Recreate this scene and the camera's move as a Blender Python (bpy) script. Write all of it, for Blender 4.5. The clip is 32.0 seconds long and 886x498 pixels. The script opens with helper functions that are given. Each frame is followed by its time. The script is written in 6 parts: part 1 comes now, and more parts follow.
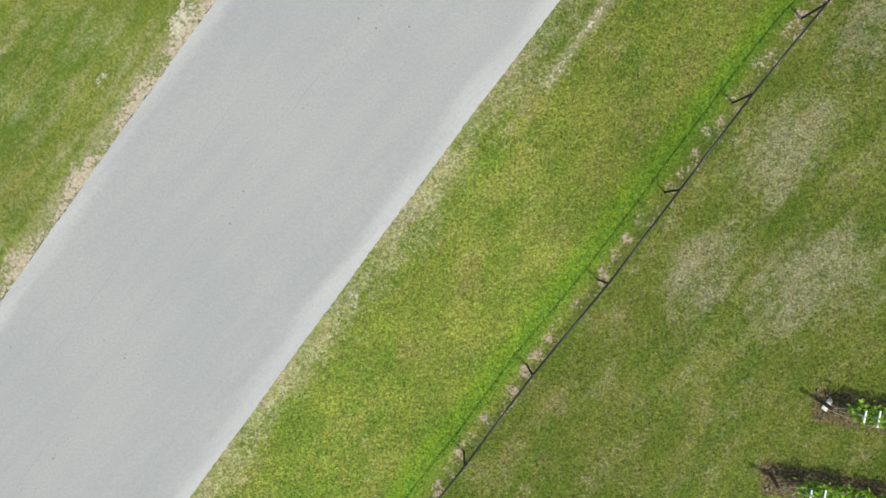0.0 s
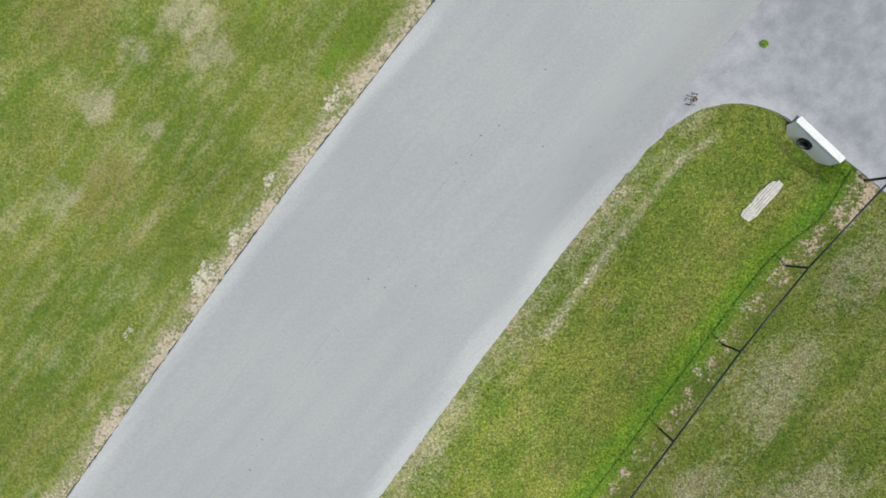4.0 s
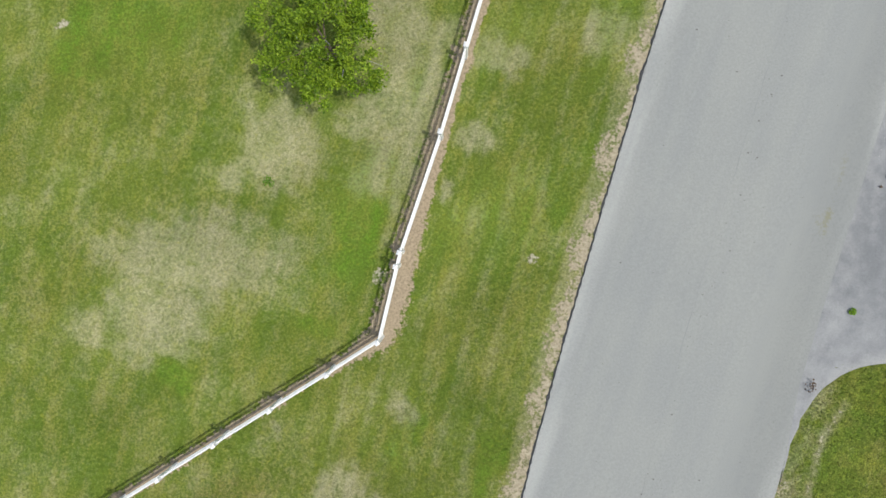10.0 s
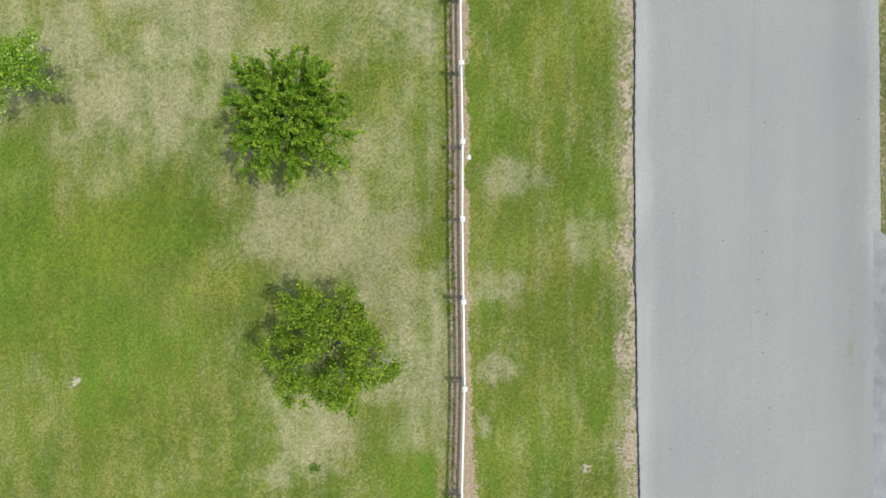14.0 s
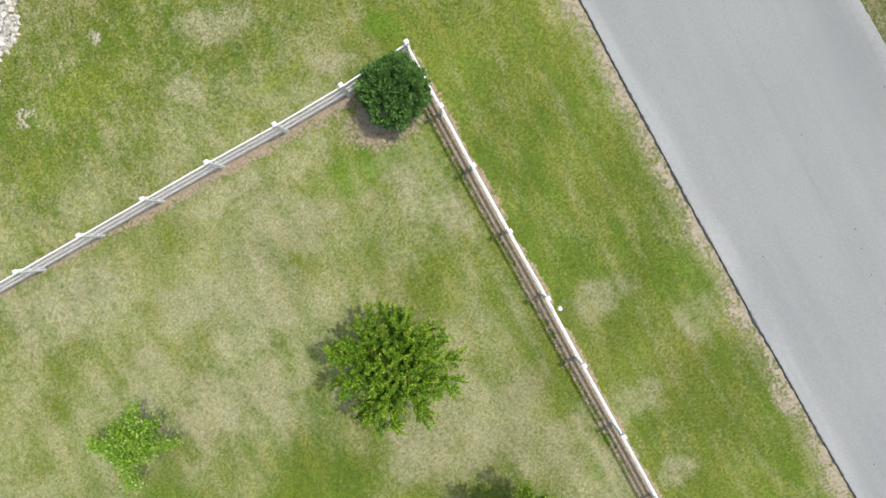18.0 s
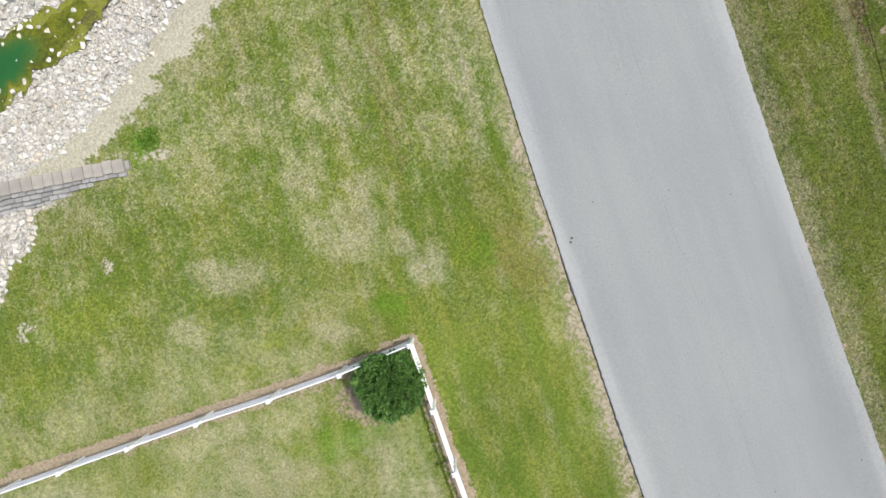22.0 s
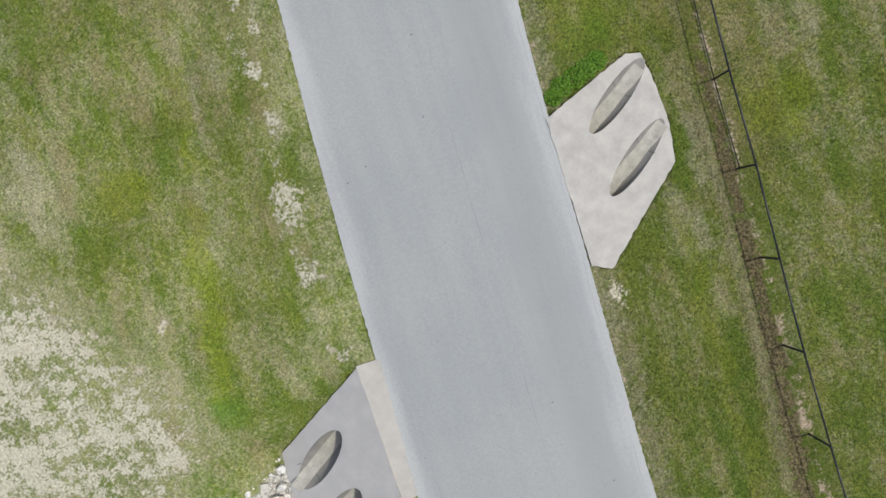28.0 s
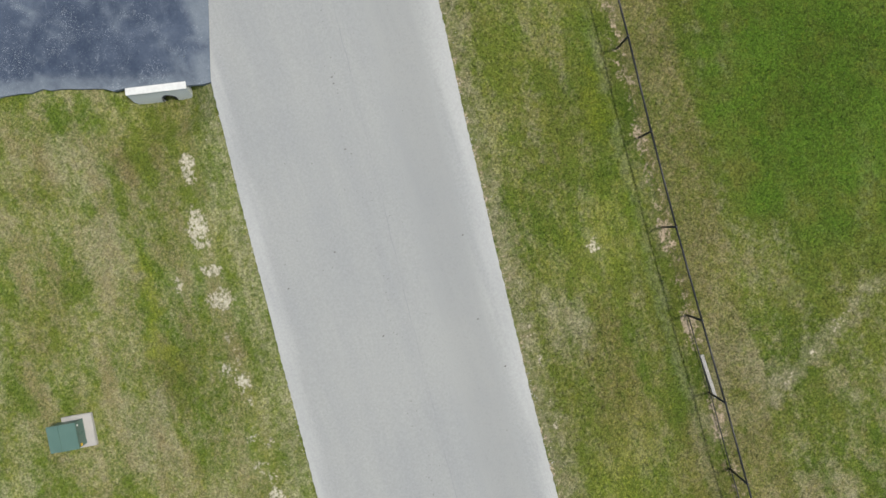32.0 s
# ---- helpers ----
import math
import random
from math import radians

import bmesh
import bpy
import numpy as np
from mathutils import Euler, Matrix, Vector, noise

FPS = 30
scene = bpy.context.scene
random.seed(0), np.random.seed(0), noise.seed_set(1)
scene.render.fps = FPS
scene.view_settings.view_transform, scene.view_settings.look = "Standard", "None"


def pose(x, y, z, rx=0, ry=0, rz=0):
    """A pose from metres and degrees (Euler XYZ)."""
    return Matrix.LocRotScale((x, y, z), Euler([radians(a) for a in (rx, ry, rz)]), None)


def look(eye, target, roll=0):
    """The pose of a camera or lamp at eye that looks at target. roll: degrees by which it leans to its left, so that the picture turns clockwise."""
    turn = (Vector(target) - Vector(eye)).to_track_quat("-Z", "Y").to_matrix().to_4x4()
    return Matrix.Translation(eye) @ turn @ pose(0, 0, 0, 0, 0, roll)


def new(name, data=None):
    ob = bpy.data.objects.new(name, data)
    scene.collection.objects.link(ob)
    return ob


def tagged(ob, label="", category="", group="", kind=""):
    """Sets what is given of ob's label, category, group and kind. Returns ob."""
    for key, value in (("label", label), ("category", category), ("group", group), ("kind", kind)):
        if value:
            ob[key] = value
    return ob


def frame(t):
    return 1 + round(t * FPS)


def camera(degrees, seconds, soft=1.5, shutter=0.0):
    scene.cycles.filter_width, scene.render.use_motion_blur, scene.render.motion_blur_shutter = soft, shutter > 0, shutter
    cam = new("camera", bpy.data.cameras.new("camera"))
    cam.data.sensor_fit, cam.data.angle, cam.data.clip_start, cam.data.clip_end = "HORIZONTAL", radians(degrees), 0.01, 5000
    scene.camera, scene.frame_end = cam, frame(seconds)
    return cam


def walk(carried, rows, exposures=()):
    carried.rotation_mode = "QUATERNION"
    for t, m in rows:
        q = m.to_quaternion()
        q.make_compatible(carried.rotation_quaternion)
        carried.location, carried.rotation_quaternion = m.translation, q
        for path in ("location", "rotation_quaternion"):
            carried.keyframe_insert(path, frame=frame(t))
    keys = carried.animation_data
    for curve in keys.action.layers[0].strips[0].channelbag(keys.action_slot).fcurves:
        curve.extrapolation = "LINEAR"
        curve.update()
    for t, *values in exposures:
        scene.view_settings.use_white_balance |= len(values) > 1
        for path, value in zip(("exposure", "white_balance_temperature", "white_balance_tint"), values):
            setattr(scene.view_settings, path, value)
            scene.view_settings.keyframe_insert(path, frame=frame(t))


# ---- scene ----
cam = camera(73.7, 32.0)
PATH = (
    (0, 0.786, 0.230, 17.944, -1.932, 0.750, 3.384),
    (0.5, 0.675, 0.259, 18.495, -1.962, 0.646, 3.350),
    (1, 0.626, 0.180, 18.863, -1.891, 0.756, 3.340),
    (1.5, 0.648, 0.125, 18.884, -1.928, 0.776, 3.344),
    (2, 0.619, 0.709, 18.854, -1.810, 0.723, 3.303),
    (2.5, 0.517, 2.193, 18.837, -1.692, 0.871, 3.193),
    (3, 0.487, 3.991, 18.801, -1.636, 1.144, 3.033),
    (3.5, 0.445, 5.798, 18.807, -1.427, 1.238, 2.738),
    (4, 0.413, 7.619, 18.823, -1.262, 1.280, 2.572),
    (4.5, 0.297, 9.434, 18.782, -1.173, 1.185, 2.403),
    (6.5, -0.257, 16.262, 18.700, -1.100, 1.093, 30.180),
    (7, -0.482, 17.674, 18.622, -1.314, 0.924, -1.987),
    (7.5, -0.525, 18.990, 18.584, -1.515, 1.146, -22.225),
    (8, -0.689, 20.138, 18.560, -1.585, 1.282, -22.167),
    (8.5, -0.896, 20.826, 18.548, -1.555, 1.363, -22.156),
    (9, -1.032, 20.904, 18.659, -1.580, 1.401, -22.103),
    (9.5, -1.184, 20.903, 19.496, -1.589, 1.387, -22.068),
    (10, -1.333, 20.869, 19.833, -1.570, 1.428, -22.031),
    (10.5, -1.443, 20.789, 19.834, -1.561, 1.499, -22.145),
    (11, -1.124, 20.518, 19.904, -1.547, 1.287, -22.095),
    (11.5, -1.154, 20.461, 19.927, -1.633, 1.122, -22.139),
    (12, -1.077, 20.905, 19.928, -1.617, 0.970, -22.053),
    (12.5, -0.671, 22.153, 19.918, -1.642, 0.653, -36.088),
    (13, 0.132, 23.744, 19.906, -1.590, 0.831, -39.744),
    (13.5, 1.026, 25.752, 19.956, -1.509, 0.848, -39.637),
    (14, 2.199, 28.090, 20.010, -1.626, 0.884, -39.640),
    (14.5, 3.455, 30.387, 20.064, -1.501, 0.993, -39.525),
    (15, 4.166, 31.953, 20.120, -1.385, 1.083, -39.350),
    (15.5, 4.473, 32.883, 20.152, -1.363, 1.109, -39.610),
    (17.5, 4.332, 33.171, 20.195, -1.295, 1.352, -68.136),
    (18, 5.231, 33.467, 20.202, -1.793, 1.630, -68.143),
    (18.5, 6.284, 33.881, 20.239, -1.927, 1.542, -68.189),
    (19, 7.367, 34.307, 20.289, -1.871, 1.420, -68.218),
    (19.5, 8.478, 34.747, 20.327, -1.634, 1.361, -67.514),
    (20, 9.730, 35.368, 20.282, -1.576, 1.457, -58.736),
    (20.5, 10.827, 35.971, 20.274, -1.591, 1.428, -58.708),
    (21, 11.817, 36.555, 20.262, -1.455, 1.346, -58.724),
    (21.5, 12.858, 37.173, 20.264, -1.430, 1.286, -58.707),
    (22, 13.990, 37.857, 20.261, -1.527, 1.236, -58.658),
    (22.5, 15.142, 38.585, 20.229, -1.604, 1.244, -58.619),
    (23, 16.296, 39.271, 20.163, -1.610, 1.317, -58.637),
    (23.5, 17.415, 40.047, 20.178, -1.593, 1.277, -58.592),
    (24, 18.607, 40.879, 20.156, -1.615, 1.265, -58.534),
    (24.5, 19.832, 41.760, 20.125, -1.630, 1.214, -58.503),
    (26.5, 27.167, 46.352, 19.957, -1.637, 1.198, -58.274),
    (27, 29.427, 47.788, 19.894, -1.654, 1.067, -58.351),
    (27.5, 31.796, 49.289, 19.817, -1.683, 0.981, -58.472),
    (28, 34.289, 50.859, 19.707, -1.635, 0.976, -58.431),
    (28.5, 36.859, 52.491, 19.597, -1.475, 0.896, -58.581),
    (29, 39.539, 54.335, 19.548, -1.543, 0.776, -58.757),
    (29.5, 42.167, 56.107, 19.492, -1.668, 0.791, -59.001),
    (30, 44.518, 57.663, 19.475, -1.591, 0.910, -59.245),
    (30.5, 46.193, 58.931, 19.406, -1.604, 0.937, -59.424),
    (31, 46.994, 59.677, 19.374, -1.616, 1.005, -59.449),
    (31.5, 47.129, 59.952, 19.335, -1.683, 1.038, -59.462),
    (32, 47.126, 60.061, 19.327, -1.727, 1.083, -59.455),
)
walk(cam, [(t, pose(x, y, z, rx, ry, rz)) for t, x, y, z, rx, ry, rz in PATH], [(0, 0.21, 6600, 5), (2.5, 0.23, 6600, 5), (4, 0.11, 6350, 7), (7, -0.13, 6260, 7), (8.2, -0.13, 6510, 5), (12, -0.02, 6510, 5), (13.5, -0.03, 6460, 5), (15, 0.07, 6460, 6), (24, 0.12, 6370, 9), (27, -0.01, 6230, 9), (30, -0.07, 6450, 7), (32, 0.07, 6600, 7)])

# ---- light: a high bright sun in a hazy sky ----
SUN_FROM = Vector((0.745 * 0.45, -0.667 * 0.45, 1.0)).normalized()
sun = new("sun", bpy.data.lights.new("sun", "SUN"))
sun.data.energy, sun.data.angle, sun.data.color = 2.25, radians(0.6), (1.0, 0.96, 0.89)
sun.matrix_basis = look(SUN_FROM * 80, (0, 0, 0))
world = bpy.data.worlds.new("sky")
scene.world = world
world.use_nodes = True
sky = world.node_tree.nodes.new("ShaderNodeTexSky")
sky.sky_type, sky.sun_disc = "NISHITA", False
sky.sun_elevation, sky.sun_rotation = math.asin(SUN_FROM.z), math.atan2(SUN_FROM.x, SUN_FROM.y)
sky.air_density, sky.dust_density = 1.0, 4.0
world.node_tree.links.new(sky.outputs["Color"], world.node_tree.nodes["Background"].inputs["Color"])
world.node_tree.nodes["Background"].inputs["Strength"].default_value = 0.15

# ---- materials ----
def nodes_of(name):
    m = bpy.data.materials.new(name)
    m.use_nodes = True
    nt = m.node_tree
    return m, nt, nt.nodes["Principled BSDF"]


def add(nt, kind, **inputs):
    n = nt.nodes.new(kind)
    for k, v in inputs.items():
        n.inputs[k.replace("_", " ")].default_value = v
    return n


def coords(nt):
    return nt.nodes.new("ShaderNodeTexCoord").outputs["Object"]


def noise_tex(nt, vec, scale, detail=4.0, rough=0.6, dist=0.0):
    n = add(nt, "ShaderNodeTexNoise", Scale=scale, Detail=detail, Roughness=rough, Distortion=dist)
    nt.links.new(vec, n.inputs["Vector"])
    return n.outputs["Fac"]


def ramp(nt, fac, stops):
    n = nt.nodes.new("ShaderNodeValToRGB")
    el = n.color_ramp.elements
    while len(el) < len(stops):
        el.new(0.5)
    for e, (p, c) in zip(el, stops):
        e.position = p
        e.color = (*c, 1) if len(c) == 3 else c
    nt.links.new(fac, n.inputs["Fac"])
    return n.outputs["Color"]


def grey(v):
    return (v, v, v)


def mix(nt, fac, a, b, mode="MIX"):
    n = nt.nodes.new("ShaderNodeMix")
    n.data_type, n.blend_type = "RGBA", mode
    for sock, v in ((n.inputs[0], fac), (n.inputs[6], a), (n.inputs[7], b)):
        if hasattr(v, "is_output"):
            nt.links.new(v, sock)
        elif isinstance(v, (int, float)):
            sock.default_value = v
        else:
            sock.default_value = (*v, 1)
    return n.outputs[2]


def math_node(nt, op, a, b=0.0, clamp=False):
    n = nt.nodes.new("ShaderNodeMath")
    n.operation, n.use_clamp = op, clamp
    for sock, v in ((n.inputs[0], a), (n.inputs[1], b)):
        if hasattr(v, "is_output"):
            nt.links.new(v, sock)
        else:
            sock.default_value = v
    return n.outputs[0]


def span(nt, v, lo, hi, a=0.0, b=1.0):
    n = nt.nodes.new("ShaderNodeMapRange")
    n.interpolation_type = "SMOOTHSTEP"
    for k, x in (("From Min", lo), ("From Max", hi), ("To Min", a), ("To Max", b)):
        n.inputs[k].default_value = x
    nt.links.new(v, n.inputs["Value"])
    return n.outputs["Result"]


def bump(nt, bsdf, height, strength=0.4, distance=0.02):
    n = add(nt, "ShaderNodeBump", Strength=strength, Distance=distance)
    nt.links.new(height, n.inputs["Height"])
    nt.links.new(n.outputs["Normal"], bsdf.inputs["Normal"])


def plain(name, base, rough=0.7, metal=0.0, vary=0.18, scale=6.0, grain=60.0, bumpy=0.2, depth=0.004, per_object=0.0, per_island=0.0):
    """A surface of one colour with stains, grain and fine relief."""
    m, nt, b = nodes_of(name)
    v = coords(nt)
    n1, n2 = noise_tex(nt, v, scale, 5), noise_tex(nt, v, grain, 3)
    s = math_node(nt, "ADD", math_node(nt, "MULTIPLY", n1, 0.65), math_node(nt, "MULTIPLY", n2, 0.35))
    col = ramp(nt, s, [(0.3, tuple(c * (1 - vary) for c in base)), (0.7, tuple(min(1, c * (1 + vary)) for c in base))])
    for amount, node, out in ((per_object, "ShaderNodeObjectInfo", "Random"), (per_island, "ShaderNodeNewGeometry", "Random Per Island")):
        if amount:
            r = span(nt, nt.nodes.new(node).outputs[out], 0, 1, 1 - amount, 1 + amount)
            col = mix(nt, 1.0, col, r, "MULTIPLY")
    nt.links.new(col, b.inputs["Base Color"])
    b.inputs["Metallic"].default_value = metal
    nt.links.new(span(nt, n1, 0.3, 0.7, max(0.02, rough - 0.1), min(1, rough + 0.1)), b.inputs["Roughness"])
    bump(nt, b, n2, bumpy, depth)
    return m


def attr(nt, name):
    n = nt.nodes.new("ShaderNodeAttribute")
    n.attribute_name = name
    return n.outputs["Fac"]


def centred(nt, v, gain):
    return math_node(nt, "MULTIPLY", math_node(nt, "SUBTRACT", v, 0.5), gain)


def total(nt, *values):
    out = values[0]
    for v in values[1:]:
        out = math_node(nt, "ADD", out, v)
    return out


def turf_colour(nt, v):
    """Mown pasture: green, dry and yellow patches, worn spots of pale soil, from broad to fine."""
    turned = nt.nodes.new("ShaderNodeMapping")
    turned.inputs["Rotation"].default_value = (0, 0, radians(-50))
    nt.links.new(v, turned.inputs["Vector"])
    lay = nt.nodes.new("ShaderNodeMapping")
    lay.inputs["Scale"].default_value = (0.32, 1.0, 1.0)
    nt.links.new(turned.outputs["Vector"], lay.inputs["Vector"])
    vl = lay.outputs["Vector"]
    broad, mid = noise_tex(nt, v, 0.22, 4, 0.6), noise_tex(nt, vl, 1.3, 5, 0.65)
    fine, tuft, hair = noise_tex(nt, v, 4.5, 4, 0.65), noise_tex(nt, v, 11.0, 3, 0.65), noise_tex(nt, v, 40.0, 3, 0.7)
    lush = mix(nt, span(nt, broad, 0.35, 0.65), GREEN_A, GREEN_B)
    lush = mix(nt, span(nt, total(nt, mid, centred(nt, tuft, 0.5)), 0.40, 0.75, 0, 0.7), lush, GREEN_C)
    straw = mix(nt, span(nt, hair, 0.3, 0.7), (0.250, 0.232, 0.135), (0.350, 0.330, 0.215))
    clump = noise_tex(nt, v, 1.9, 5, 0.68, 0.8)
    comb = nt.nodes.new("ShaderNodeMapping")
    comb.inputs["Scale"].default_value = (0.10, 1.0, 1.0)
    nt.links.new(turned.outputs["Vector"], comb.inputs["Vector"])
    swath = noise_tex(nt, comb.outputs["Vector"], 3.4, 4, 0.65)
    uneven = total(nt, centred(nt, mid, 0.8), centred(nt, clump, 0.9), centred(nt, fine, 1.0), centred(nt, tuft, 0.5), centred(nt, swath, 0.25))
    dryness = math_node(nt, "ADD", attr(nt, "dry"), math_node(nt, "MULTIPLY", uneven, span(nt, attr(nt, "rough"), 0.0, 1.0, 0.50, 1.15)))
    col = mix(nt, span(nt, dryness, 0.10, 1.00, 0.0, 0.88), lush, straw)
    rusty = total(nt, attr(nt, "brown"), centred(nt, clump, 0.9), centred(nt, tuft, 0.6))
    col = mix(nt, span(nt, rusty, 0.15, 0.95, 0.0, 0.75), col, mix(nt, span(nt, hair, 0.3, 0.7), (0.135, 0.105, 0.034), (0.215, 0.175, 0.075)))
    greener = total(nt, attr(nt, "lush"), centred(nt, clump, 0.7), centred(nt, fine, 0.5), centred(nt, tuft, 0.6))
    col = mix(nt, span(nt, greener, 0.15, 0.9, 0.0, 0.8), col, (0.080, 0.168, 0.014))
    limy = total(nt, attr(nt, "lime"), centred(nt, clump, 0.8), centred(nt, tuft, 0.7))
    col = mix(nt, span(nt, limy, 0.20, 1.0, 0.0, 0.8), col, (0.165, 0.205, 0.014))
    hue = noise_tex(nt, v, 5.5, 4, 0.7, 0.6)
    col = mix(nt, span(nt, hue, 0.54, 0.74, 0.0, 0.40), col, (0.200, 0.205, 0.022))
    col = mix(nt, span(nt, hue, 0.46, 0.28, 0.0, 0.42), col, (0.055, 0.095, 0.016))
    # scales the turf colour by a factor set for each field
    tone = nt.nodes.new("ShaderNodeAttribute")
    tone.attribute_name = "sward_tone"
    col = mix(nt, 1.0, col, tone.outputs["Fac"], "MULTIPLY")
    soil = mix(nt, span(nt, tuft, 0.3, 0.7), (0.290, 0.232, 0.158), (0.385, 0.312, 0.218))
    cream = mix(nt, span(nt, tuft, 0.3, 0.7), (0.38, 0.355, 0.255), (0.49, 0.465, 0.355))
    soil = mix(nt, attr(nt, "pale"), soil, cream)
    bare = total(nt, attr(nt, "bare"), centred(nt, clump, 0.6), centred(nt, fine, 1.3), centred(nt, tuft, 1.0), centred(nt, mid, 0.3))
    worn = math_node(nt, "MULTIPLY", span(nt, bare, 0.38, 0.74), span(nt, attr(nt, "bare"), 0.10, 0.26))
    col = mix(nt, worn, col, soil)
    peat = mix(nt, span(nt, tuft, 0.3, 0.7), (0.050, 0.042, 0.020), (0.150, 0.122, 0.062))
    mulch = total(nt, attr(nt, "mulch"), centred(nt, fine, 1.0), centred(nt, tuft, 0.7))
    col = mix(nt, span(nt, mulch, 0.38, 0.70), col, peat)
    chips = mix(nt, span(nt, tuft, 0.35, 0.65), (0.34, 0.325, 0.28), (0.58, 0.56, 0.51))
    col = mix(nt, attr(nt, "gravel"), col, chips)
    grain = noise_tex(nt, v, 15.0, 4, 0.78)
    col = mix(nt, attr(nt, "rough"), col, mix(nt, 1.0, col, span(nt, grain, 0.30, 0.70, 0.42, 1.58), "MULTIPLY"))
    return col, fine, tuft, hair, span(nt, worn, 0.0, 1.0, 1.0, 0.4)


GREEN_A, GREEN_B, GREEN_C = (0.085, 0.131, 0.018), (0.116, 0.150, 0.024), (0.190, 0.190, 0.042)


def turf_material():
    m, nt, b = nodes_of("turf")
    v = coords(nt)
    col, fine, tuft, hair, grassy = turf_colour(nt, v)
    col = mix(nt, grassy, col, span(nt, tuft, 0.28, 0.72, 0.80, 1.19), "MULTIPLY")
    col = mix(nt, grassy, col, span(nt, hair, 0.25, 0.75, 0.91, 1.09), "MULTIPLY")
    nt.links.new(col, b.inputs["Base Color"])
    b.inputs["Roughness"].default_value = 0.95
    b.inputs["Specular IOR Level"].default_value = 0.1
    bump(nt, b, math_node(nt, "MULTIPLY", total(nt, centred(nt, hair, 0.5), tuft, fine), span(nt, grassy, 0.4, 1.0, 0.25, 1.0)), 0.6, 0.05)
    return m


def blade_material():
    m, nt, b = nodes_of("grass_blades")
    v = coords(nt)
    col, fine, tuft, hair, grassy = turf_colour(nt, v)
    r = nt.nodes.new("ShaderNodeNewGeometry").outputs["Random Per Island"]
    col = mix(nt, span(nt, r, 0.6, 1.0, 0.0, 0.22), col, (0.30, 0.31, 0.13))
    col = mix(nt, 1.0, col, span(nt, r, 0, 1, 0.98, 1.24), "MULTIPLY")
    nt.links.new(col, b.inputs["Base Color"])
    b.inputs["Roughness"].default_value = 0.7
    b.inputs["Specular IOR Level"].default_value = 0.2
    tr = nt.nodes.new("ShaderNodeBsdfTranslucent")
    nt.links.new(col, tr.inputs["Color"])
    both = nt.nodes.new("ShaderNodeMixShader")
    both.inputs["Fac"].default_value = 0.4
    nt.links.new(b.outputs["BSDF"], both.inputs[1])
    nt.links.new(tr.outputs["BSDF"], both.inputs[2])
    nt.links.new(both.outputs["Shader"], nt.nodes["Material Output"].inputs["Surface"])
    return m


def asphalt_material(name, dark, light, dust, dust_amount, rough=0.9, streaky=False, scuffs=0.0):
    """Old asphalt: fine aggregate, broad worn lanes and pale dust towards the edges (attribute edge)."""
    m, nt, b = nodes_of(name)
    v = coords(nt)
    lay = nt.nodes.new("ShaderNodeMapping")
    turned = nt.nodes.new("ShaderNodeMapping")
    turned.inputs["Rotation"].default_value = (0, 0, radians(-50))
    nt.links.new(v, turned.inputs["Vector"])
    lay.inputs["Scale"].default_value = (0.09, 1.0, 1.0) if streaky else (1.0, 1.0, 1.0)
    nt.links.new(turned.outputs["Vector"], lay.inputs["Vector"])
    broad, mid = noise_tex(nt, v, 0.22, 4, 0.55), noise_tex(nt, lay.outputs["Vector"], 1.7, 5, 0.6)
    fine, grit = noise_tex(nt, v, 14.0, 4, 0.7), noise_tex(nt, v, 95.0, 2, 0.7)
    s = math_node(nt, "ADD", math_node(nt, "MULTIPLY", broad, 0.55), math_node(nt, "MULTIPLY", mid, 0.45))
    col = mix(nt, span(nt, s, 0.36, 0.64), dark, light)
    e = math_node(nt, "ADD", attr(nt, "edge"), math_node(nt, "MULTIPLY", math_node(nt, "SUBTRACT", mid, 0.5), 0.8))
    col = mix(nt, span(nt, e, 0.25, 0.95, 0, dust_amount), col, dust)
    st = math_node(nt, "ADD", attr(nt, "stain_dark"), math_node(nt, "MULTIPLY", math_node(nt, "SUBTRACT", fine, 0.5), 0.9))
    col = mix(nt, span(nt, st, 0.35, 0.9, 0, 0.6), col, tuple(c * 0.45 for c in dark))
    moss = math_node(nt, "ADD", attr(nt, "moss"), math_node(nt, "MULTIPLY", math_node(nt, "SUBTRACT", fine, 0.5), 1.4))
    col = mix(nt, span(nt, moss, 0.35, 0.9, 0, 0.75), col, (0.235, 0.225, 0.125))
    col = mix(nt, 1.0, col, span(nt, grit, 0.25, 0.75, 0.90, 1.10), "MULTIPLY")
    col = mix(nt, 1.0, col, span(nt, fine, 0.3, 0.7, 0.93, 1.06), "MULTIPLY")
    if scuffs:
        fleck, where = noise_tex(nt, v, 26.0, 2, 0.8), noise_tex(nt, v, 0.9, 4, 0.65, 1.2)
        spots = math_node(nt, "MULTIPLY", span(nt, fleck, 0.56, 0.68), span(nt, where, 0.42, 0.66))
        col = mix(nt, math_node(nt, "MULTIPLY", spots, scuffs), col, (0.50, 0.55, 0.58))
        rub = noise_tex(nt, lay.outputs["Vector"], 3.2, 3, 0.5, 2.5)
        col = mix(nt, span(nt, rub, 0.60, 0.74, 0, 0.35), col, dust)
    nt.links.new(col, b.inputs["Base Color"])
    b.inputs["Roughness"].default_value = rough
    b.inputs["Specular IOR Level"].default_value = 0.25
    bump(nt, b, math_node(nt, "ADD", grit, math_node(nt, "MULTIPLY", fine, 0.6)), 0.35, 0.008)
    return m


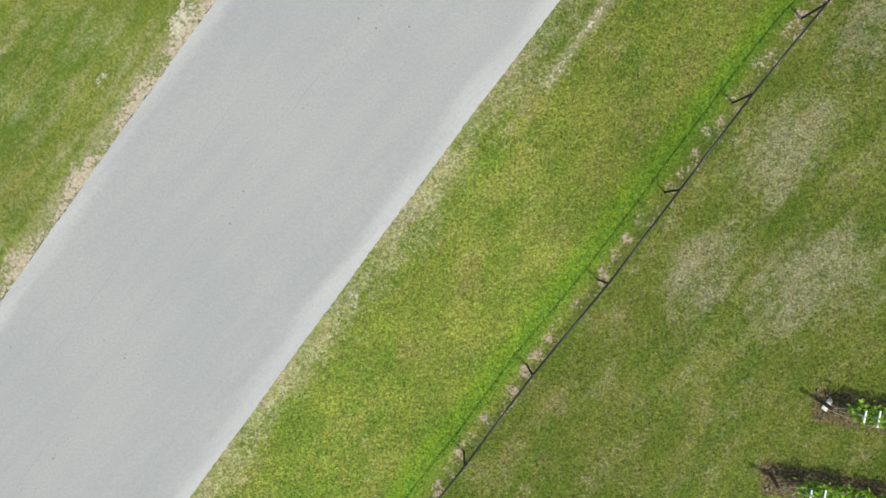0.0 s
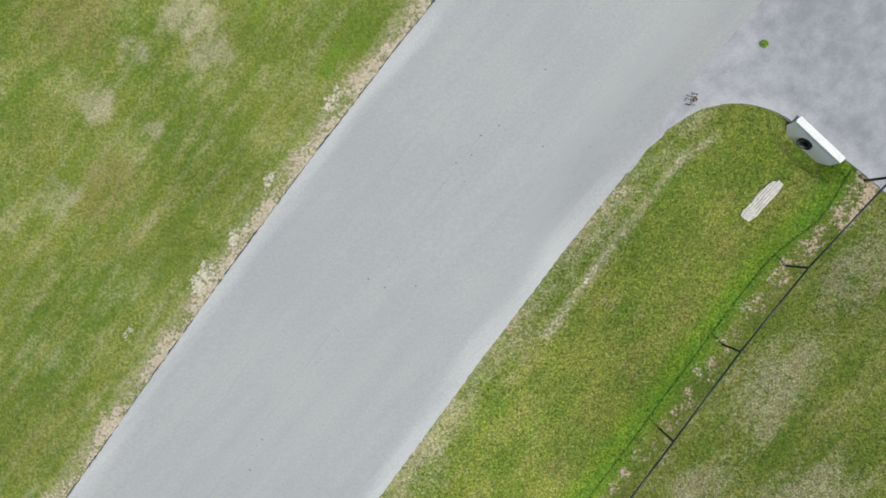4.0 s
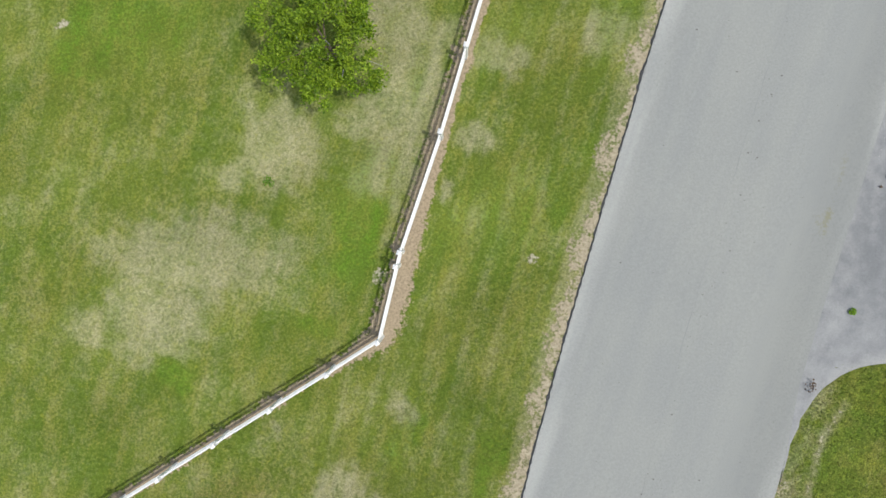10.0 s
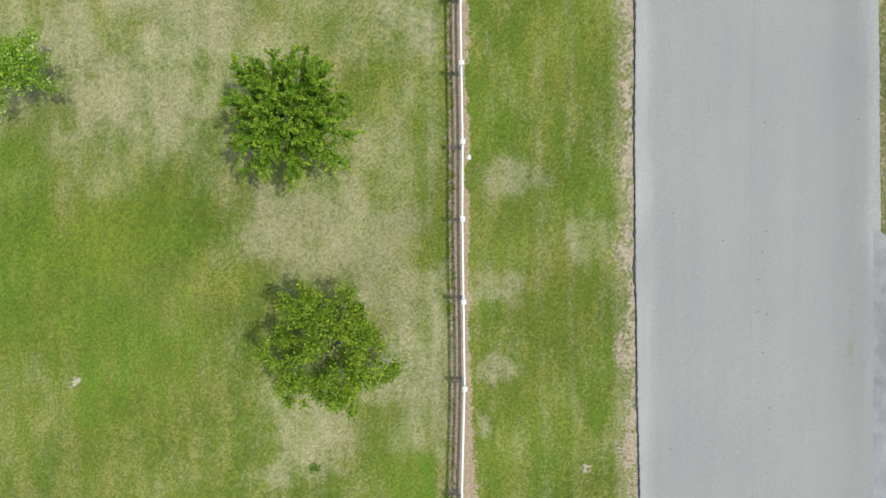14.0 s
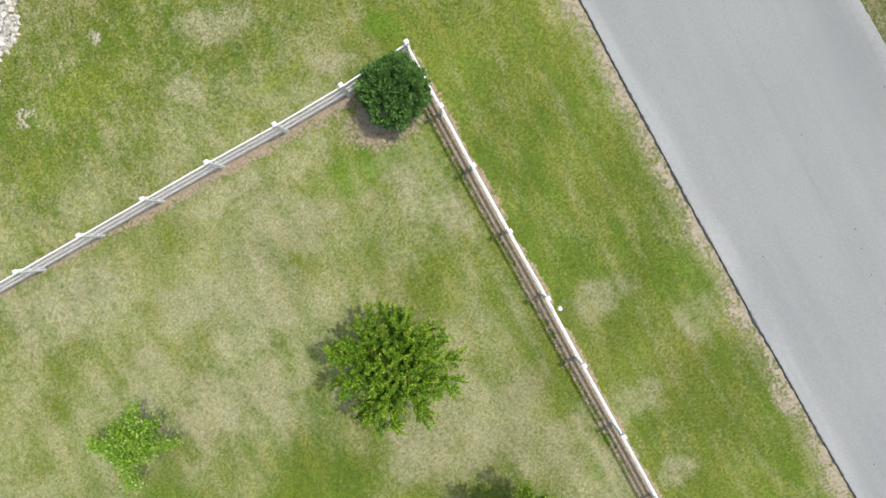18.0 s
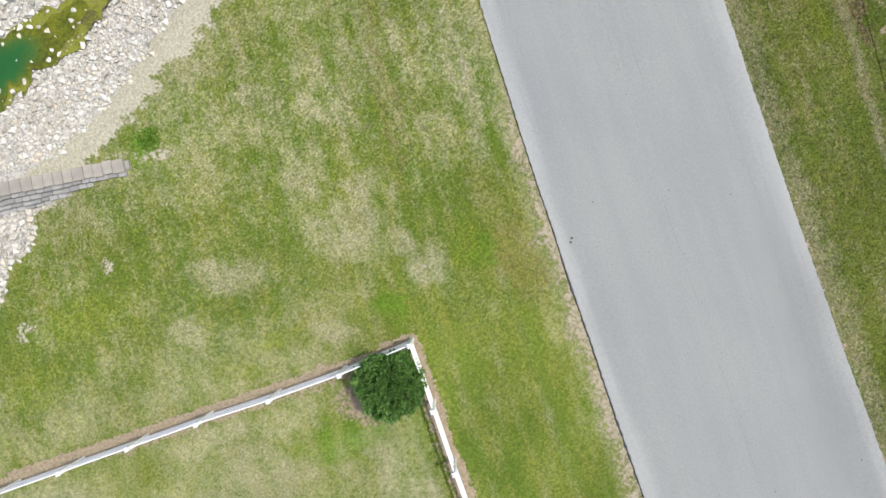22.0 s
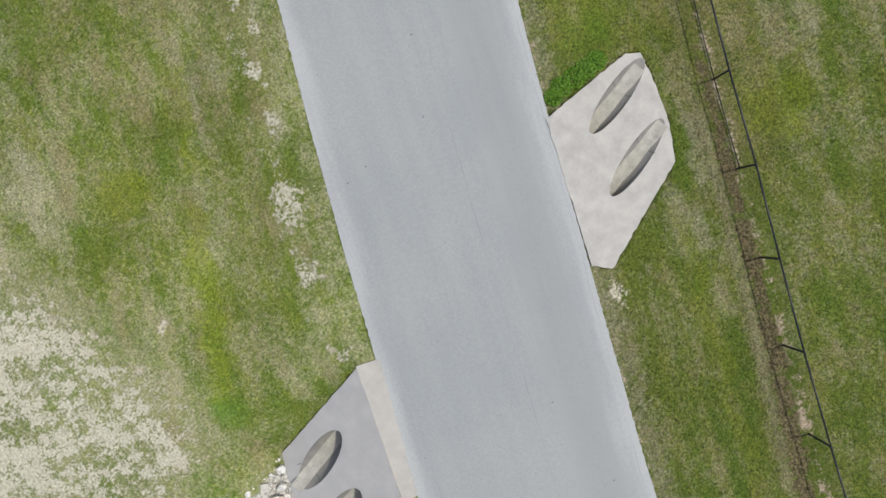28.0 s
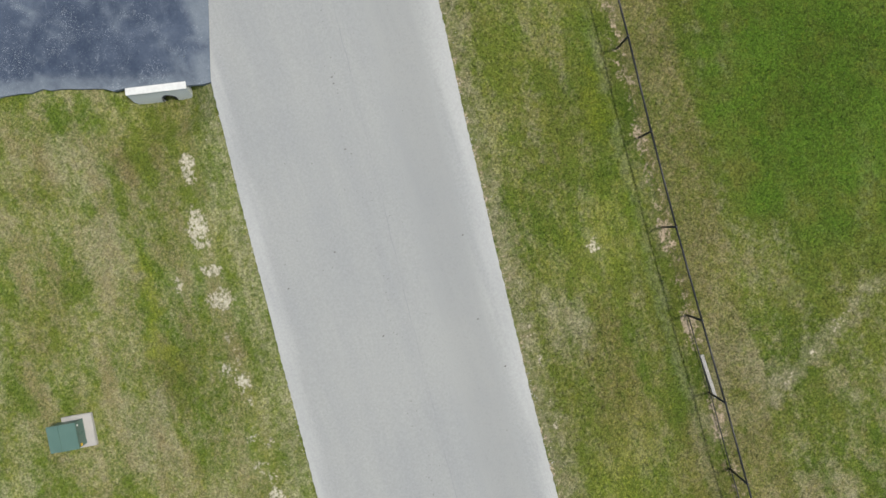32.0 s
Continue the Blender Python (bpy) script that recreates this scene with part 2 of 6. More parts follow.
def leaf_material(name, deep, bright, rough=0.5, tip=None):
    m, nt, b = nodes_of(name)
    v = coords(nt)
    r = nt.nodes.new("ShaderNodeNewGeometry").outputs["Random Per Island"]
    n = noise_tex(nt, v, 1.6, 3)
    k = math_node(nt, "ADD", math_node(nt, "MULTIPLY", r, 0.65), math_node(nt, "MULTIPLY", n, 0.5))
    col = ramp(nt, k, [(0.2, deep), (0.95, bright)])
    if tip:
        col = mix(nt, math_node(nt, "MULTIPLY", attr(nt, "young"), span(nt, r, 0.2, 0.9, 0.3, 1.0)), col, tip)
    nt.links.new(col, b.inputs["Base Color"])
    b.inputs["Roughness"].default_value = rough
    b.inputs["Specular IOR Level"].default_value = 0.3
    tr = nt.nodes.new("ShaderNodeBsdfTranslucent")
    nt.links.new(col, tr.inputs["Color"])
    both = nt.nodes.new("ShaderNodeMixShader")
    both.inputs["Fac"].default_value = 0.25
    nt.links.new(b.outputs["BSDF"], both.inputs[1])
    nt.links.new(tr.outputs["BSDF"], both.inputs[2])
    nt.links.new(both.outputs["Shader"], nt.nodes["Material Output"].inputs["Surface"])
    return m


def stone_material():
    m, nt, b = nodes_of("riprap_stone")
    v = coords(nt)
    r1 = nt.nodes.new("ShaderNodeObjectInfo").outputs["Random"]
    r2 = nt.nodes.new("ShaderNodeNewGeometry").outputs["Random Per Island"]
    r = math_node(nt, "FRACT", math_node(nt, "ADD", r1, r2))
    n, g = noise_tex(nt, v, 7.0, 5), noise_tex(nt, v, 55.0, 3)
    col = ramp(nt, r, [(0.0, (0.46, 0.42, 0.34)), (0.3, (0.62, 0.60, 0.53)), (0.75, (0.76, 0.745, 0.685)), (1.0, (0.70, 0.61, 0.47))])
    col = mix(nt, 1.0, col, span(nt, n, 0.3, 0.7, 0.78, 1.12), "MULTIPLY")
    nt.links.new(col, b.inputs["Base Color"])
    b.inputs["Roughness"].default_value = 0.9
    bump(nt, b, math_node(nt, "ADD", n, math_node(nt, "MULTIPLY", g, 0.4)), 0.5, 0.02)
    return m


def bark_material():
    m, nt, b = nodes_of("bark")
    v = coords(nt)
    n = noise_tex(nt, v, 9.0, 5, 0.7, 1.5)
    nt.links.new(ramp(nt, n, [(0.3, (0.06, 0.045, 0.035)), (0.7, (0.20, 0.16, 0.12))]), b.inputs["Base Color"])
    b.inputs["Roughness"].default_value = 0.95
    bump(nt, b, n, 0.7, 0.02)
    return m


def water_material():
    m, nt, b = nodes_of("pond_water")
    v = coords(nt)
    n = noise_tex(nt, v, 1.2, 5)
    deep = total(nt, attr(nt, "deep"), centred(nt, n, 1.2))
    teal = mix(nt, n, (0.010, 0.090, 0.025), (0.035, 0.130, 0.032))
    shoal = ramp(nt, total(nt, n, centred(nt, noise_tex(nt, v, 9.0, 4, 0.7), 0.9)), [(0.3, (0.060, 0.070, 0.014)), (0.5, (0.130, 0.145, 0.013)), (0.7, (0.190, 0.195, 0.020))])
    nt.links.new(mix(nt, span(nt, deep, 0.2, 0.95), shoal, teal), b.inputs["Base Color"])
    b.inputs["Roughness"].default_value = 0.08
    b.inputs["IOR"].default_value = 1.33
    bump(nt, b, noise_tex(nt, v, 5.0, 3), 0.08, 0.01)
    return m


def algae_material():
    m, nt, b = nodes_of("olive_algae_mud")
    v = coords(nt)
    n, f = noise_tex(nt, v, 2.2, 5, 0.65, 0.5), noise_tex(nt, v, 14.0, 4, 0.7)
    s = total(nt, n, centred(nt, f, 0.7))
    col = ramp(nt, s, [(0.28, (0.060, 0.056, 0.020)), (0.42, (0.125, 0.130, 0.016)), (0.55, (0.225, 0.245, 0.012)), (0.70, (0.145, 0.125, 0.070))])
    silty = ramp(nt, s, [(0.3, (0.040, 0.034, 0.018)), (0.5, (0.085, 0.078, 0.026)), (0.7, (0.150, 0.130, 0.070))])
    col = mix(nt, attr(nt, "upper"), col, silty)
    nt.links.new(col, b.inputs["Base Color"])
    b.inputs["Roughness"].default_value = 0.75
    bump(nt, b, f, 0.7, 0.03)
    return m


TURF, BLADES = turf_material(), blade_material()
ROAD = asphalt_material("worn_asphalt", (0.284, 0.296, 0.291), (0.314, 0.324, 0.310), (0.45, 0.457, 0.442), 0.6, streaky=True)
APRON = asphalt_material("gravelly_asphalt", (0.20, 0.208, 0.218), (0.31, 0.317, 0.325), (0.36, 0.362, 0.36), 0.7)
BLACKTOP = asphalt_material("dark_sealed_asphalt", (0.034, 0.050, 0.082), (0.075, 0.098, 0.140), (0.19, 0.222, 0.25), 0.75, 0.8, scuffs=0.55)
CONCRETE = plain("smooth_concrete", (0.40, 0.385, 0.36), 0.85, vary=0.14, scale=1.6, grain=40, per_object=0.05)
NEW_CONCRETE = plain("pale_concrete", (0.385, 0.368, 0.330), 0.85, vary=0.26, scale=1.9, grain=40)
WHITE_CONCRETE = plain("whitewashed_concrete", (0.56, 0.59, 0.55), 0.8, vary=0.08, scale=2.0, grain=50)
WHITE_VINYL = plain("white_vinyl", (0.88, 0.885, 0.89), 0.45, vary=0.04, scale=1.5, grain=30, bumpy=0.05)
BLACK_STEEL = plain("black_coated_steel", (0.018, 0.019, 0.021), 0.45, 0.0, vary=0.2, bumpy=0.05)
GREY_STEEL = plain("galvanised_steel", (0.55, 0.57, 0.58), 0.4, 0.8, vary=0.12, bumpy=0.05)
DARK_VOID = plain("shaded_pipe_wall", (0.10, 0.095, 0.09), 0.95)
# concrete colour lowered to deepen the shade inside the pipe mouths
PIPE = plain("silty_pipe_concrete", (0.22, 0.21, 0.185), 0.9, vary=0.25, scale=3.0)
GREEN_PAINT = plain("green_enamel", (0.085, 0.155, 0.125), 0.45, vary=0.10, scale=2.0, bumpy=0.04)
YELLOW = plain("yellow_sticker", (0.80, 0.50, 0.01), 0.5, vary=0.05)
WHITE_PAINT = plain("white_sticker", (0.8, 0.8, 0.8), 0.5, vary=0.05)
STONE, BARK, WATER = stone_material(), bark_material(), water_material()
WALL_STONE = plain("grey_block_stone", (0.34, 0.335, 0.32), 0.9, vary=0.2, scale=5, grain=50, bumpy=0.4, depth=0.01, per_object=0.16)
CAP_STONE = plain("pale_cap_stone", (0.36, 0.33, 0.285), 0.9, vary=0.22, scale=3, grain=50, bumpy=0.3, depth=0.006, per_object=0.08)
TIMBER = plain("weathered_timber", (0.36, 0.35, 0.33), 0.85, vary=0.2, scale=8, grain=90)
POST_WOOD = plain("brown_post_wood", (0.12, 0.085, 0.06), 0.9, vary=0.3, scale=10, grain=80)
ALGAE = algae_material()
SILT = plain("grey_silt", (0.36, 0.345, 0.29), 0.95, vary=0.3, scale=4.0, grain=30)
CLAY = plain("pale_clay", (0.56, 0.49, 0.36), 0.95, vary=0.2, scale=1.6, grain=20, bumpy=0.4, depth=0.012)
OAK_LEAF = leaf_material("oak_leaves", (0.036, 0.105, 0.004), (0.205, 0.385, 0.018), tip=(0.42, 0.53, 0.05))
OLIVE_LEAF = leaf_material("olive_green_leaves", (0.050, 0.115, 0.005), (0.250, 0.385, 0.020), tip=(0.42, 0.53, 0.05))
# on bush and sapling the pale tip colour paints leaf highlights
DARK_LEAF = leaf_material("dark_glossy_leaves", (0.036, 0.105, 0.022), (0.190, 0.360, 0.085), 0.4, tip=(0.44, 0.58, 0.22))
LIME_LEAF = leaf_material("bright_lime_leaves", (0.085, 0.200, 0.006), (0.290, 0.480, 0.030), tip=(0.62, 0.72, 0.30))
WEED_LEAF = leaf_material("weed_leaves", (0.070, 0.170, 0.010), (0.180, 0.330, 0.030))
TAN_CONCRETE = plain("dusty_tan_concrete", (0.41, 0.385, 0.34), 0.9, vary=0.16, scale=2.2, grain=35)
SLAB_CONCRETE = plain("rough_pale_concrete", (0.44, 0.42, 0.37), 0.9, vary=0.3, scale=7.0, grain=45, bumpy=0.5, depth=0.01)

# ---- small building helpers ----
RND = random.Random(7)
RNG = np.random.default_rng(11)


def part(name, bm, material, parent=None, label="", smooth=False):
    """Links a bmesh as one mesh object, under a thing or a part."""
    me = bpy.data.meshes.new(name)
    bm.to_mesh(me)
    bm.free()
    me.materials.append(material)
    if smooth:
        me.shade_smooth()
    ob = new(name, me)
    ob.parent = parent
    if label:
        ob["label"] = label
    return ob


def empty(name, x=0.0, y=0.0, z=0.0, rz=0.0):
    ob = new(name)
    ob.matrix_basis = pose(x, y, z, 0, 0, rz)
    return ob


def soup(name, verts, faces, material, parent=None, attrs=None, smooth=False):
    """A mesh from arrays: verts (n, 3), faces (m, k)."""
    me = bpy.data.meshes.new(name)
    verts, faces = np.asarray(verts, np.float32), np.asarray(faces, np.int32)
    m, k = faces.shape
    me.vertices.add(len(verts))
    me.vertices.foreach_set("co", verts.ravel())
    me.loops.add(m * k)
    me.loops.foreach_set("vertex_index", faces.ravel())
    me.polygons.add(m)
    me.polygons.foreach_set("loop_start", np.arange(0, m * k, k, dtype=np.int32))
    me.update(calc_edges=True)
    for key, values in (attrs or {}).items():
        me.attributes.new(key, "FLOAT", "POINT").data.foreach_set("value", np.asarray(values, np.float32))
    me.materials.append(material)
    if smooth:
        me.shade_smooth()
    else:
        me.shade_flat()
    ob = new(name, me)
    ob.parent = parent
    return ob


def box_bm(sx, sy, sz, x=0.0, y=0.0, z=0.0, bevel=0.0, bm=None, turn=None):
    """A box with its base centre at x, y, z."""
    bm = bm or bmesh.new()
    m = Matrix.Translation((x, y, z)) @ (turn or Matrix()) @ Matrix.Translation((0, 0, sz / 2)) @ Matrix.Diagonal((sx, sy, sz, 1))
    vs = bmesh.ops.create_cube(bm, size=1, matrix=m)["verts"]
    if bevel:
        es = list({e for v in vs for e in v.link_edges})
        bmesh.ops.bevel(bm, geom=es, offset=bevel, segments=2, affect="EDGES")
    return bm


def rod_bm(a, b, r0, r1=None, sides=8, bm=None):
    """A round bar from a to b."""
    bm = bm or bmesh.new()
    a, b = Vector(a), Vector(b)
    d = b - a
    m = Matrix.Translation((a + b) / 2) @ d.to_track_quat("Z", "Y").to_matrix().to_4x4()
    bmesh.ops.create_cone(bm, cap_ends=True, segments=sides, radius1=r0, radius2=r0 if r1 is None else r1, depth=d.length, matrix=m)
    return bm


def smooth01(x, lo, hi):
    t = np.clip((np.asarray(x, float) - lo) / np.maximum(hi - lo, 1e-3), 0, 1)
    return t * t * (3 - 2 * t)


# ---- the lie of the land ----
# Along the road: u runs north-east, v to its right.
AX, AY = math.cos(radians(50)), math.sin(radians(50))
LEFT_U = (-90, -10.2, -0.5, 6.5, 13.9, 24, 36, 44, 53.4, 63.7, 69.7, 74, 82.8, 170)
LEFT_V = (1.5, -7.8, -9.03, -9.67, -10.12, -10.44, -10.57, -10.5, -10.18, -9.8, -9.4, -9.0, -8.2, 2.0)
RIGHT_U = (-90, -10.6, -3.2, 3.4, 7.7, 12, 23, 32, 42, 51, 57.9, 65, 73.5, 83.2, 170)
RIGHT_V = (10.0, 0.3, -0.62, -1.38, -1.82, -2.15, -2.5, -2.85, -2.98, -2.96, -2.74, -2.45, -1.68, -0.6, 10.0)
CROWN_U = (-200, 0, 10, 20, 42, 48, 55, 60, 68, 80, 250)
CROWN_Z = (0.5, 0.52, 0.58, 0.66, 0.68, 0.70, 1.10, 1.20, 1.02, 0.86, 0.8)


def to_uv(x, y):
    return x * AX + y * AY, x * AY - y * AX


def to_xy(u, v):
    return u * AX + v * AY, u * AY - v * AX


def eased(u, us, vs):
    """Linear knots, rounded off over a few metres."""
    return sum(np.interp(u + d, us, vs) for d in (-4, -2, 0, 2, 4)) / 5


def road_left(u):
    return eased(u, LEFT_U, LEFT_V) + 0.012 * np.sin(u * 0.9) * np.sin(u * 0.53)


def road_right(u):
    return eased(u, RIGHT_U, RIGHT_V) + 0.012 * np.sin(u * 0.8 + 1) * np.sin(u * 0.61)


def crown(u):
    return eased(u, CROWN_U, CROWN_Z)


def along(x, y, line):
    """Distance to a polyline, the share of its length there, and the side (left is positive)."""
    x, y = np.asarray(x, float), np.asarray(y, float)
    best, share, side, run = np.full(x.shape, 1e9), np.zeros(x.shape), np.zeros(x.shape), 0.0
    for (ax, ay), (bx, by) in zip(line, line[1:]):
        dx, dy = bx - ax, by - ay
        ln = math.hypot(dx, dy)
        t = np.clip(((x - ax) * dx + (y - ay) * dy) / ln**2, 0, 1)
        d = np.hypot(x - ax - t * dx, y - ay - t * dy)
        near = d < best
        best = np.where(near, d, best)
        share = np.where(near, run + t * ln, share)
        side = np.where(near, np.sign(dx * (y - ay) - dy * (x - ax)), side)
        run += ln
    return best, share, side


CREEK = ((23.2, 50.2), (21.0, 50.5), (18.6, 51.6), (15.6, 52.75), (12.3, 53.9), (8.0, 56.0), (1.0, 61.0), (-30.0, 80.0))
FENCE_B = ((24.6, 26.1), (30.85, 32.76), (34.77, 37.17), (43.08, 46.18), (48.66, 52.11), (54.92, 58.52), (110.0, 116.0))
FENCE_A = ((-17.2, -36.0), (1.6, -6.63), (12.78, 9.75))
BOARD = ((-40.0, 12.4), (-5.0, 18.6), (10.13, 37.23), (-50.0, 86.8))
PIPE_DIR = (0.992, -0.128)
# Sloped culvert aprons: road-side corners, then far corners, and their levels.
SLABS = {
    "west": (((29.05, 51.2), (26.05, 47.65), (22.25, 48.35), (23.45, 50.75), (24.60, 51.9)), 1.14, -0.50, (-0.767, 0.642), (27.5, 49.4)),
    "east": (((35.66, 46.60), (38.80, 50.24), (42.15, 49.14), (42.5, 48.72), (41.90, 47.72), (41.05, 46.65), (40.1, 45.86), (38.64, 45.90), (35.94, 45.98)), 1.14, 0.02, (0.767, -0.642), (37.5, 48.2)),
}


def slab_plane(which, x, y):
    _, hi, lo, (dx, dy), (px, py) = SLABS[which]
    return hi - (hi - lo) / 3.7 * np.maximum((x - px) * dx + (y - py) * dy, -0.05)


def slab_depth(which, x, y):
    """How far inside the apron's outline, negative outside."""
    pts = SLABS[which][0]
    turn = sum(a[0] * b[1] - b[0] * a[1] for a, b in zip(pts, pts[1:] + pts[:1]))
    inside = np.full(np.shape(x), 1e9)
    for (ax, ay), (bx, by) in zip(pts, pts[1:] + pts[:1]):
        ln = math.hypot(bx - ax, by - ay)
        d = ((bx - ax) * (y - ay) - (by - ay) * (x - ax)) / ln * (1 if turn > 0 else -1)
        inside = np.minimum(inside, d)
    return inside


def creek_width(share, side):
    near = np.interp(share, (0, 3, 8, 12, 20), (2.0, 1.8, 2.9, 3.9, 4.5))
    far = np.interp(share, (0, 3, 8, 12, 20), (1.9, 1.4, 1.7, 2.2, 2.6))
    return np.where(side > 0, near, far)


def level(x, y, carve=True):
    """Height of the ground."""
    x, y = np.asarray(x, float), np.asarray(y, float)
    u, v = to_uv(x, y)
    zr, dl, dr = crown(u), road_left(u) - v, v - road_right(u)
    rolls = 0.05 * np.sin(x * 0.31 + 1) * np.sin(y * 0.27) + 0.02 * np.sin(x * 1.3) * np.sin(y * 1.1)
    drop = 0.02 + 0.06 * (1 - smooth01(u, 40, 48))
    left = zr - drop + (np.interp(u, (5, 20, 50, 62), (0.0, 0.12, 0.12, 0.34)) + rolls - zr) * smooth01(dl, 0.1, 5.5)
    right = zr - 0.02 + (-0.12 + rolls - zr) * smooth01(dr, 0.1, 5.0)
    z = np.where(dl > 0, left, np.where(dr > 0, right, zr - np.where(dl > dr, drop, 0.02) - 0.08 * smooth01(np.minimum(-dl, -dr), 0.25, 0.6)))
    d, share, side = along(x, y, CREEK)
    wide = creek_width(share, side)
    bed = -0.78 + (z + 0.78) * smooth01(d, 0.45, wide + 0.5)
    off_road = smooth01(dl, 0.4, 3.0)
    z = z + (np.minimum(z, bed) - z) * off_road
    # drive aprons lie level with the road
    for line, wide in ((DRIVE_A, 4.2), (DRIVE_B, 4.6)):
        dd, ss, _ = along(x, y, line)
        z = z + (zr - 0.05 - z) * (1 - smooth01(dd, wide, wide + 2.2)) * (1 - smooth01(ss, 14, 40))
    for cx, cy, rx, ry, turn, deep in ((11.02, 10.75, 1.25, 0.55, -41, 0.62), (45.78, 70.1, 1.7, 1.0, -53, 0.52)):
        z = z - deep * blob(x, y, cx, cy, rx, ry, turn)
    wd, ws, wside = along(x, y, WALL_LINE)
    z = z - 0.55 * smooth01(ws, 0.3, 4.5) * (wside > 0) * (1 - smooth01(wd, 1.2, 5.0)) * smooth01(wd, 0.05, 0.35)
    if carve:
        for which in SLABS:
            inside, plane = slab_depth(which, x, y), slab_plane(which, x, y)
            z = z + (np.minimum(plane, zr) - 0.06 - z) * (1 - smooth01(-inside, 0.25, 1.2)) * (np.minimum(dl, dr) < 0.2) * np.where(np.maximum(dl, dr) > -0.2, 1, 0)
            z = np.where(inside > 0.05, plane - 1.3, z)
        under = (u > 50) & (u < 66) & (dl < -0.45) & (dr < -0.45)
        z = np.where(under, -1.4, z)
    return z


WALL_LINE = ((10.15, 48.7), (9.2, 49.75), (8.1, 50.95), (7.0, 52.15), (5.4, 53.6), (2.0, 56.2))
DRIVE_A = ((8.0, 16.6), (11.0, 14.6), (40.0, -7.0))
DRIVE_B = ((49.5, 73.6), (46.0, 76.0), (20.0, 98.0))


def blob(x, y, cx, cy, rx, ry=None, turn=0.0):
    """1 inside an oval, falling off to 0 outside."""
    ry = ry or rx
    c, s = math.cos(radians(turn)), math.sin(radians(turn))
    dx, dy = x - cx, y - cy
    q = np.hypot((c * dx + s * dy) / rx, (-s * dx + c * dy) / ry)
    return 1 - smooth01(q, 0.45, 1.25)


def wander(x, y, scale, seed):
    """Cheap smooth unevenness, -1 to 1."""
    r = random.Random(seed)
    total = 0.0
    for k in range(5):
        a, p, f = r.uniform(0, 6.28), r.uniform(0, 6.28), r.uniform(0.6, 1.9) / scale
        total = total + np.sin((x * math.cos(a) + y * math.sin(a)) * f * 6.28 + p)
    return total / 3.2


# worn, dry and lush places, field by field: x, y, half-length, half-width, turn
BARE_SOUTH = (
    (-7.5, 6.0, 0.7, 0.3, 55), (-5.5, 9.1, 0.4, 0.2, 56), (-9.8, 4.1, 0.35, 0.22, 57), (-6.5, 7.3, 0.5, 0.2, 56), (-3.6, 11.7, 0.6, 0.25, 56),
    (-1.95, -2.05, 0.26, 0.18, 60), (-11.0, 32.4, 0.22, 0.18, 0), (0.6, 19.1, 0.25, 0.2, 50), (-4.4, 20.5, 0.3, 0.2, 68), (5.4, 9.2, 0.28, 0.14, 55),
)
BARE_NORTH = (
    (28.0, 37.2, 0.26, 0.18, 60), (27.1, 36.0, 0.40, 0.24, 60), (35.4, 45.4, 0.5, 0.3, 60), (6.7, 47.6, 0.33, 0.26, 31), (5.7, 49.6, 0.16, 0.14, 31),
    (3.2, 48.9, 0.45, 0.34, 31), (10.9, 48.1, 0.8, 0.20, -50), (29.2, 51.75, 0.35, 0.2, 0), (26.1, 47.2, 0.3, 0.2, 0), (20.9, 47.0, 0.28, 0.16, 31),
    (23.7, 45.6, 0.13, 0.12, 31), (20.2, 42.7, 0.2, 0.18, 31), (18.8, 40.5, 0.4, 0.15, 49), (19.9, 42.0, 0.25, 0.14, 49), (26.6, 57.4, 0.3, 0.2, 0), (12.5, 38.1, 0.2, 0.3, 31),
)
BARE_VERGE = (
    (41.5, 65.3, 0.3, 0.5, 31), (39.6, 63.4, 0.24, 0.2, 31), (37.0, 60.6, 0.22, 0.34, 31), (36.5, 59.7, 0.3, 0.22, 47), (35.3, 58.9, 0.34, 0.3, 47),
    (34.2, 57.5, 0.5, 0.28, 47), (32.3, 55.8, 0.85, 0.55, 47), (30.8, 54.1, 0.55, 0.5, 47), (44.6, 68.3, 0.6, 0.28, 40), (43.0, 67.0, 0.75, 0.38, 42),
    (42.2, 66.0, 0.2, 0.4, 31), (41.1, 66.8, 0.33, 0.18, 31), (49.0, 55.9, 0.22, 0.2, 31),
)
PALE_EDGE = (
    (45.7, 56.4, 0.3, 0.1, 44), (45.0, 55.7, 0.35, 0.1, 44), (44.3, 55.0, 0.3, 0.1, 44), (43.5, 54.2, 0.3, 0.1, 44), (8.0, 12.0, 0.4, 0.12, 20), (40.2, 50.3, 0.25, 0.2, 0),
    (51.1, 47.7, 0.45, 0.14, -4), (49.7, 47.95, 0.3, 0.12, -15), (48.6, 48.15, 0.3, 0.12, -15), (47.4, 48.35, 0.4, 0.12, -8), (9.7, 5.9, 0.4, 0.2, 56), (9.0, 4.7, 0.35, 0.18, 56), (8.3, 3.7, 0.3, 0.2, 56),
)
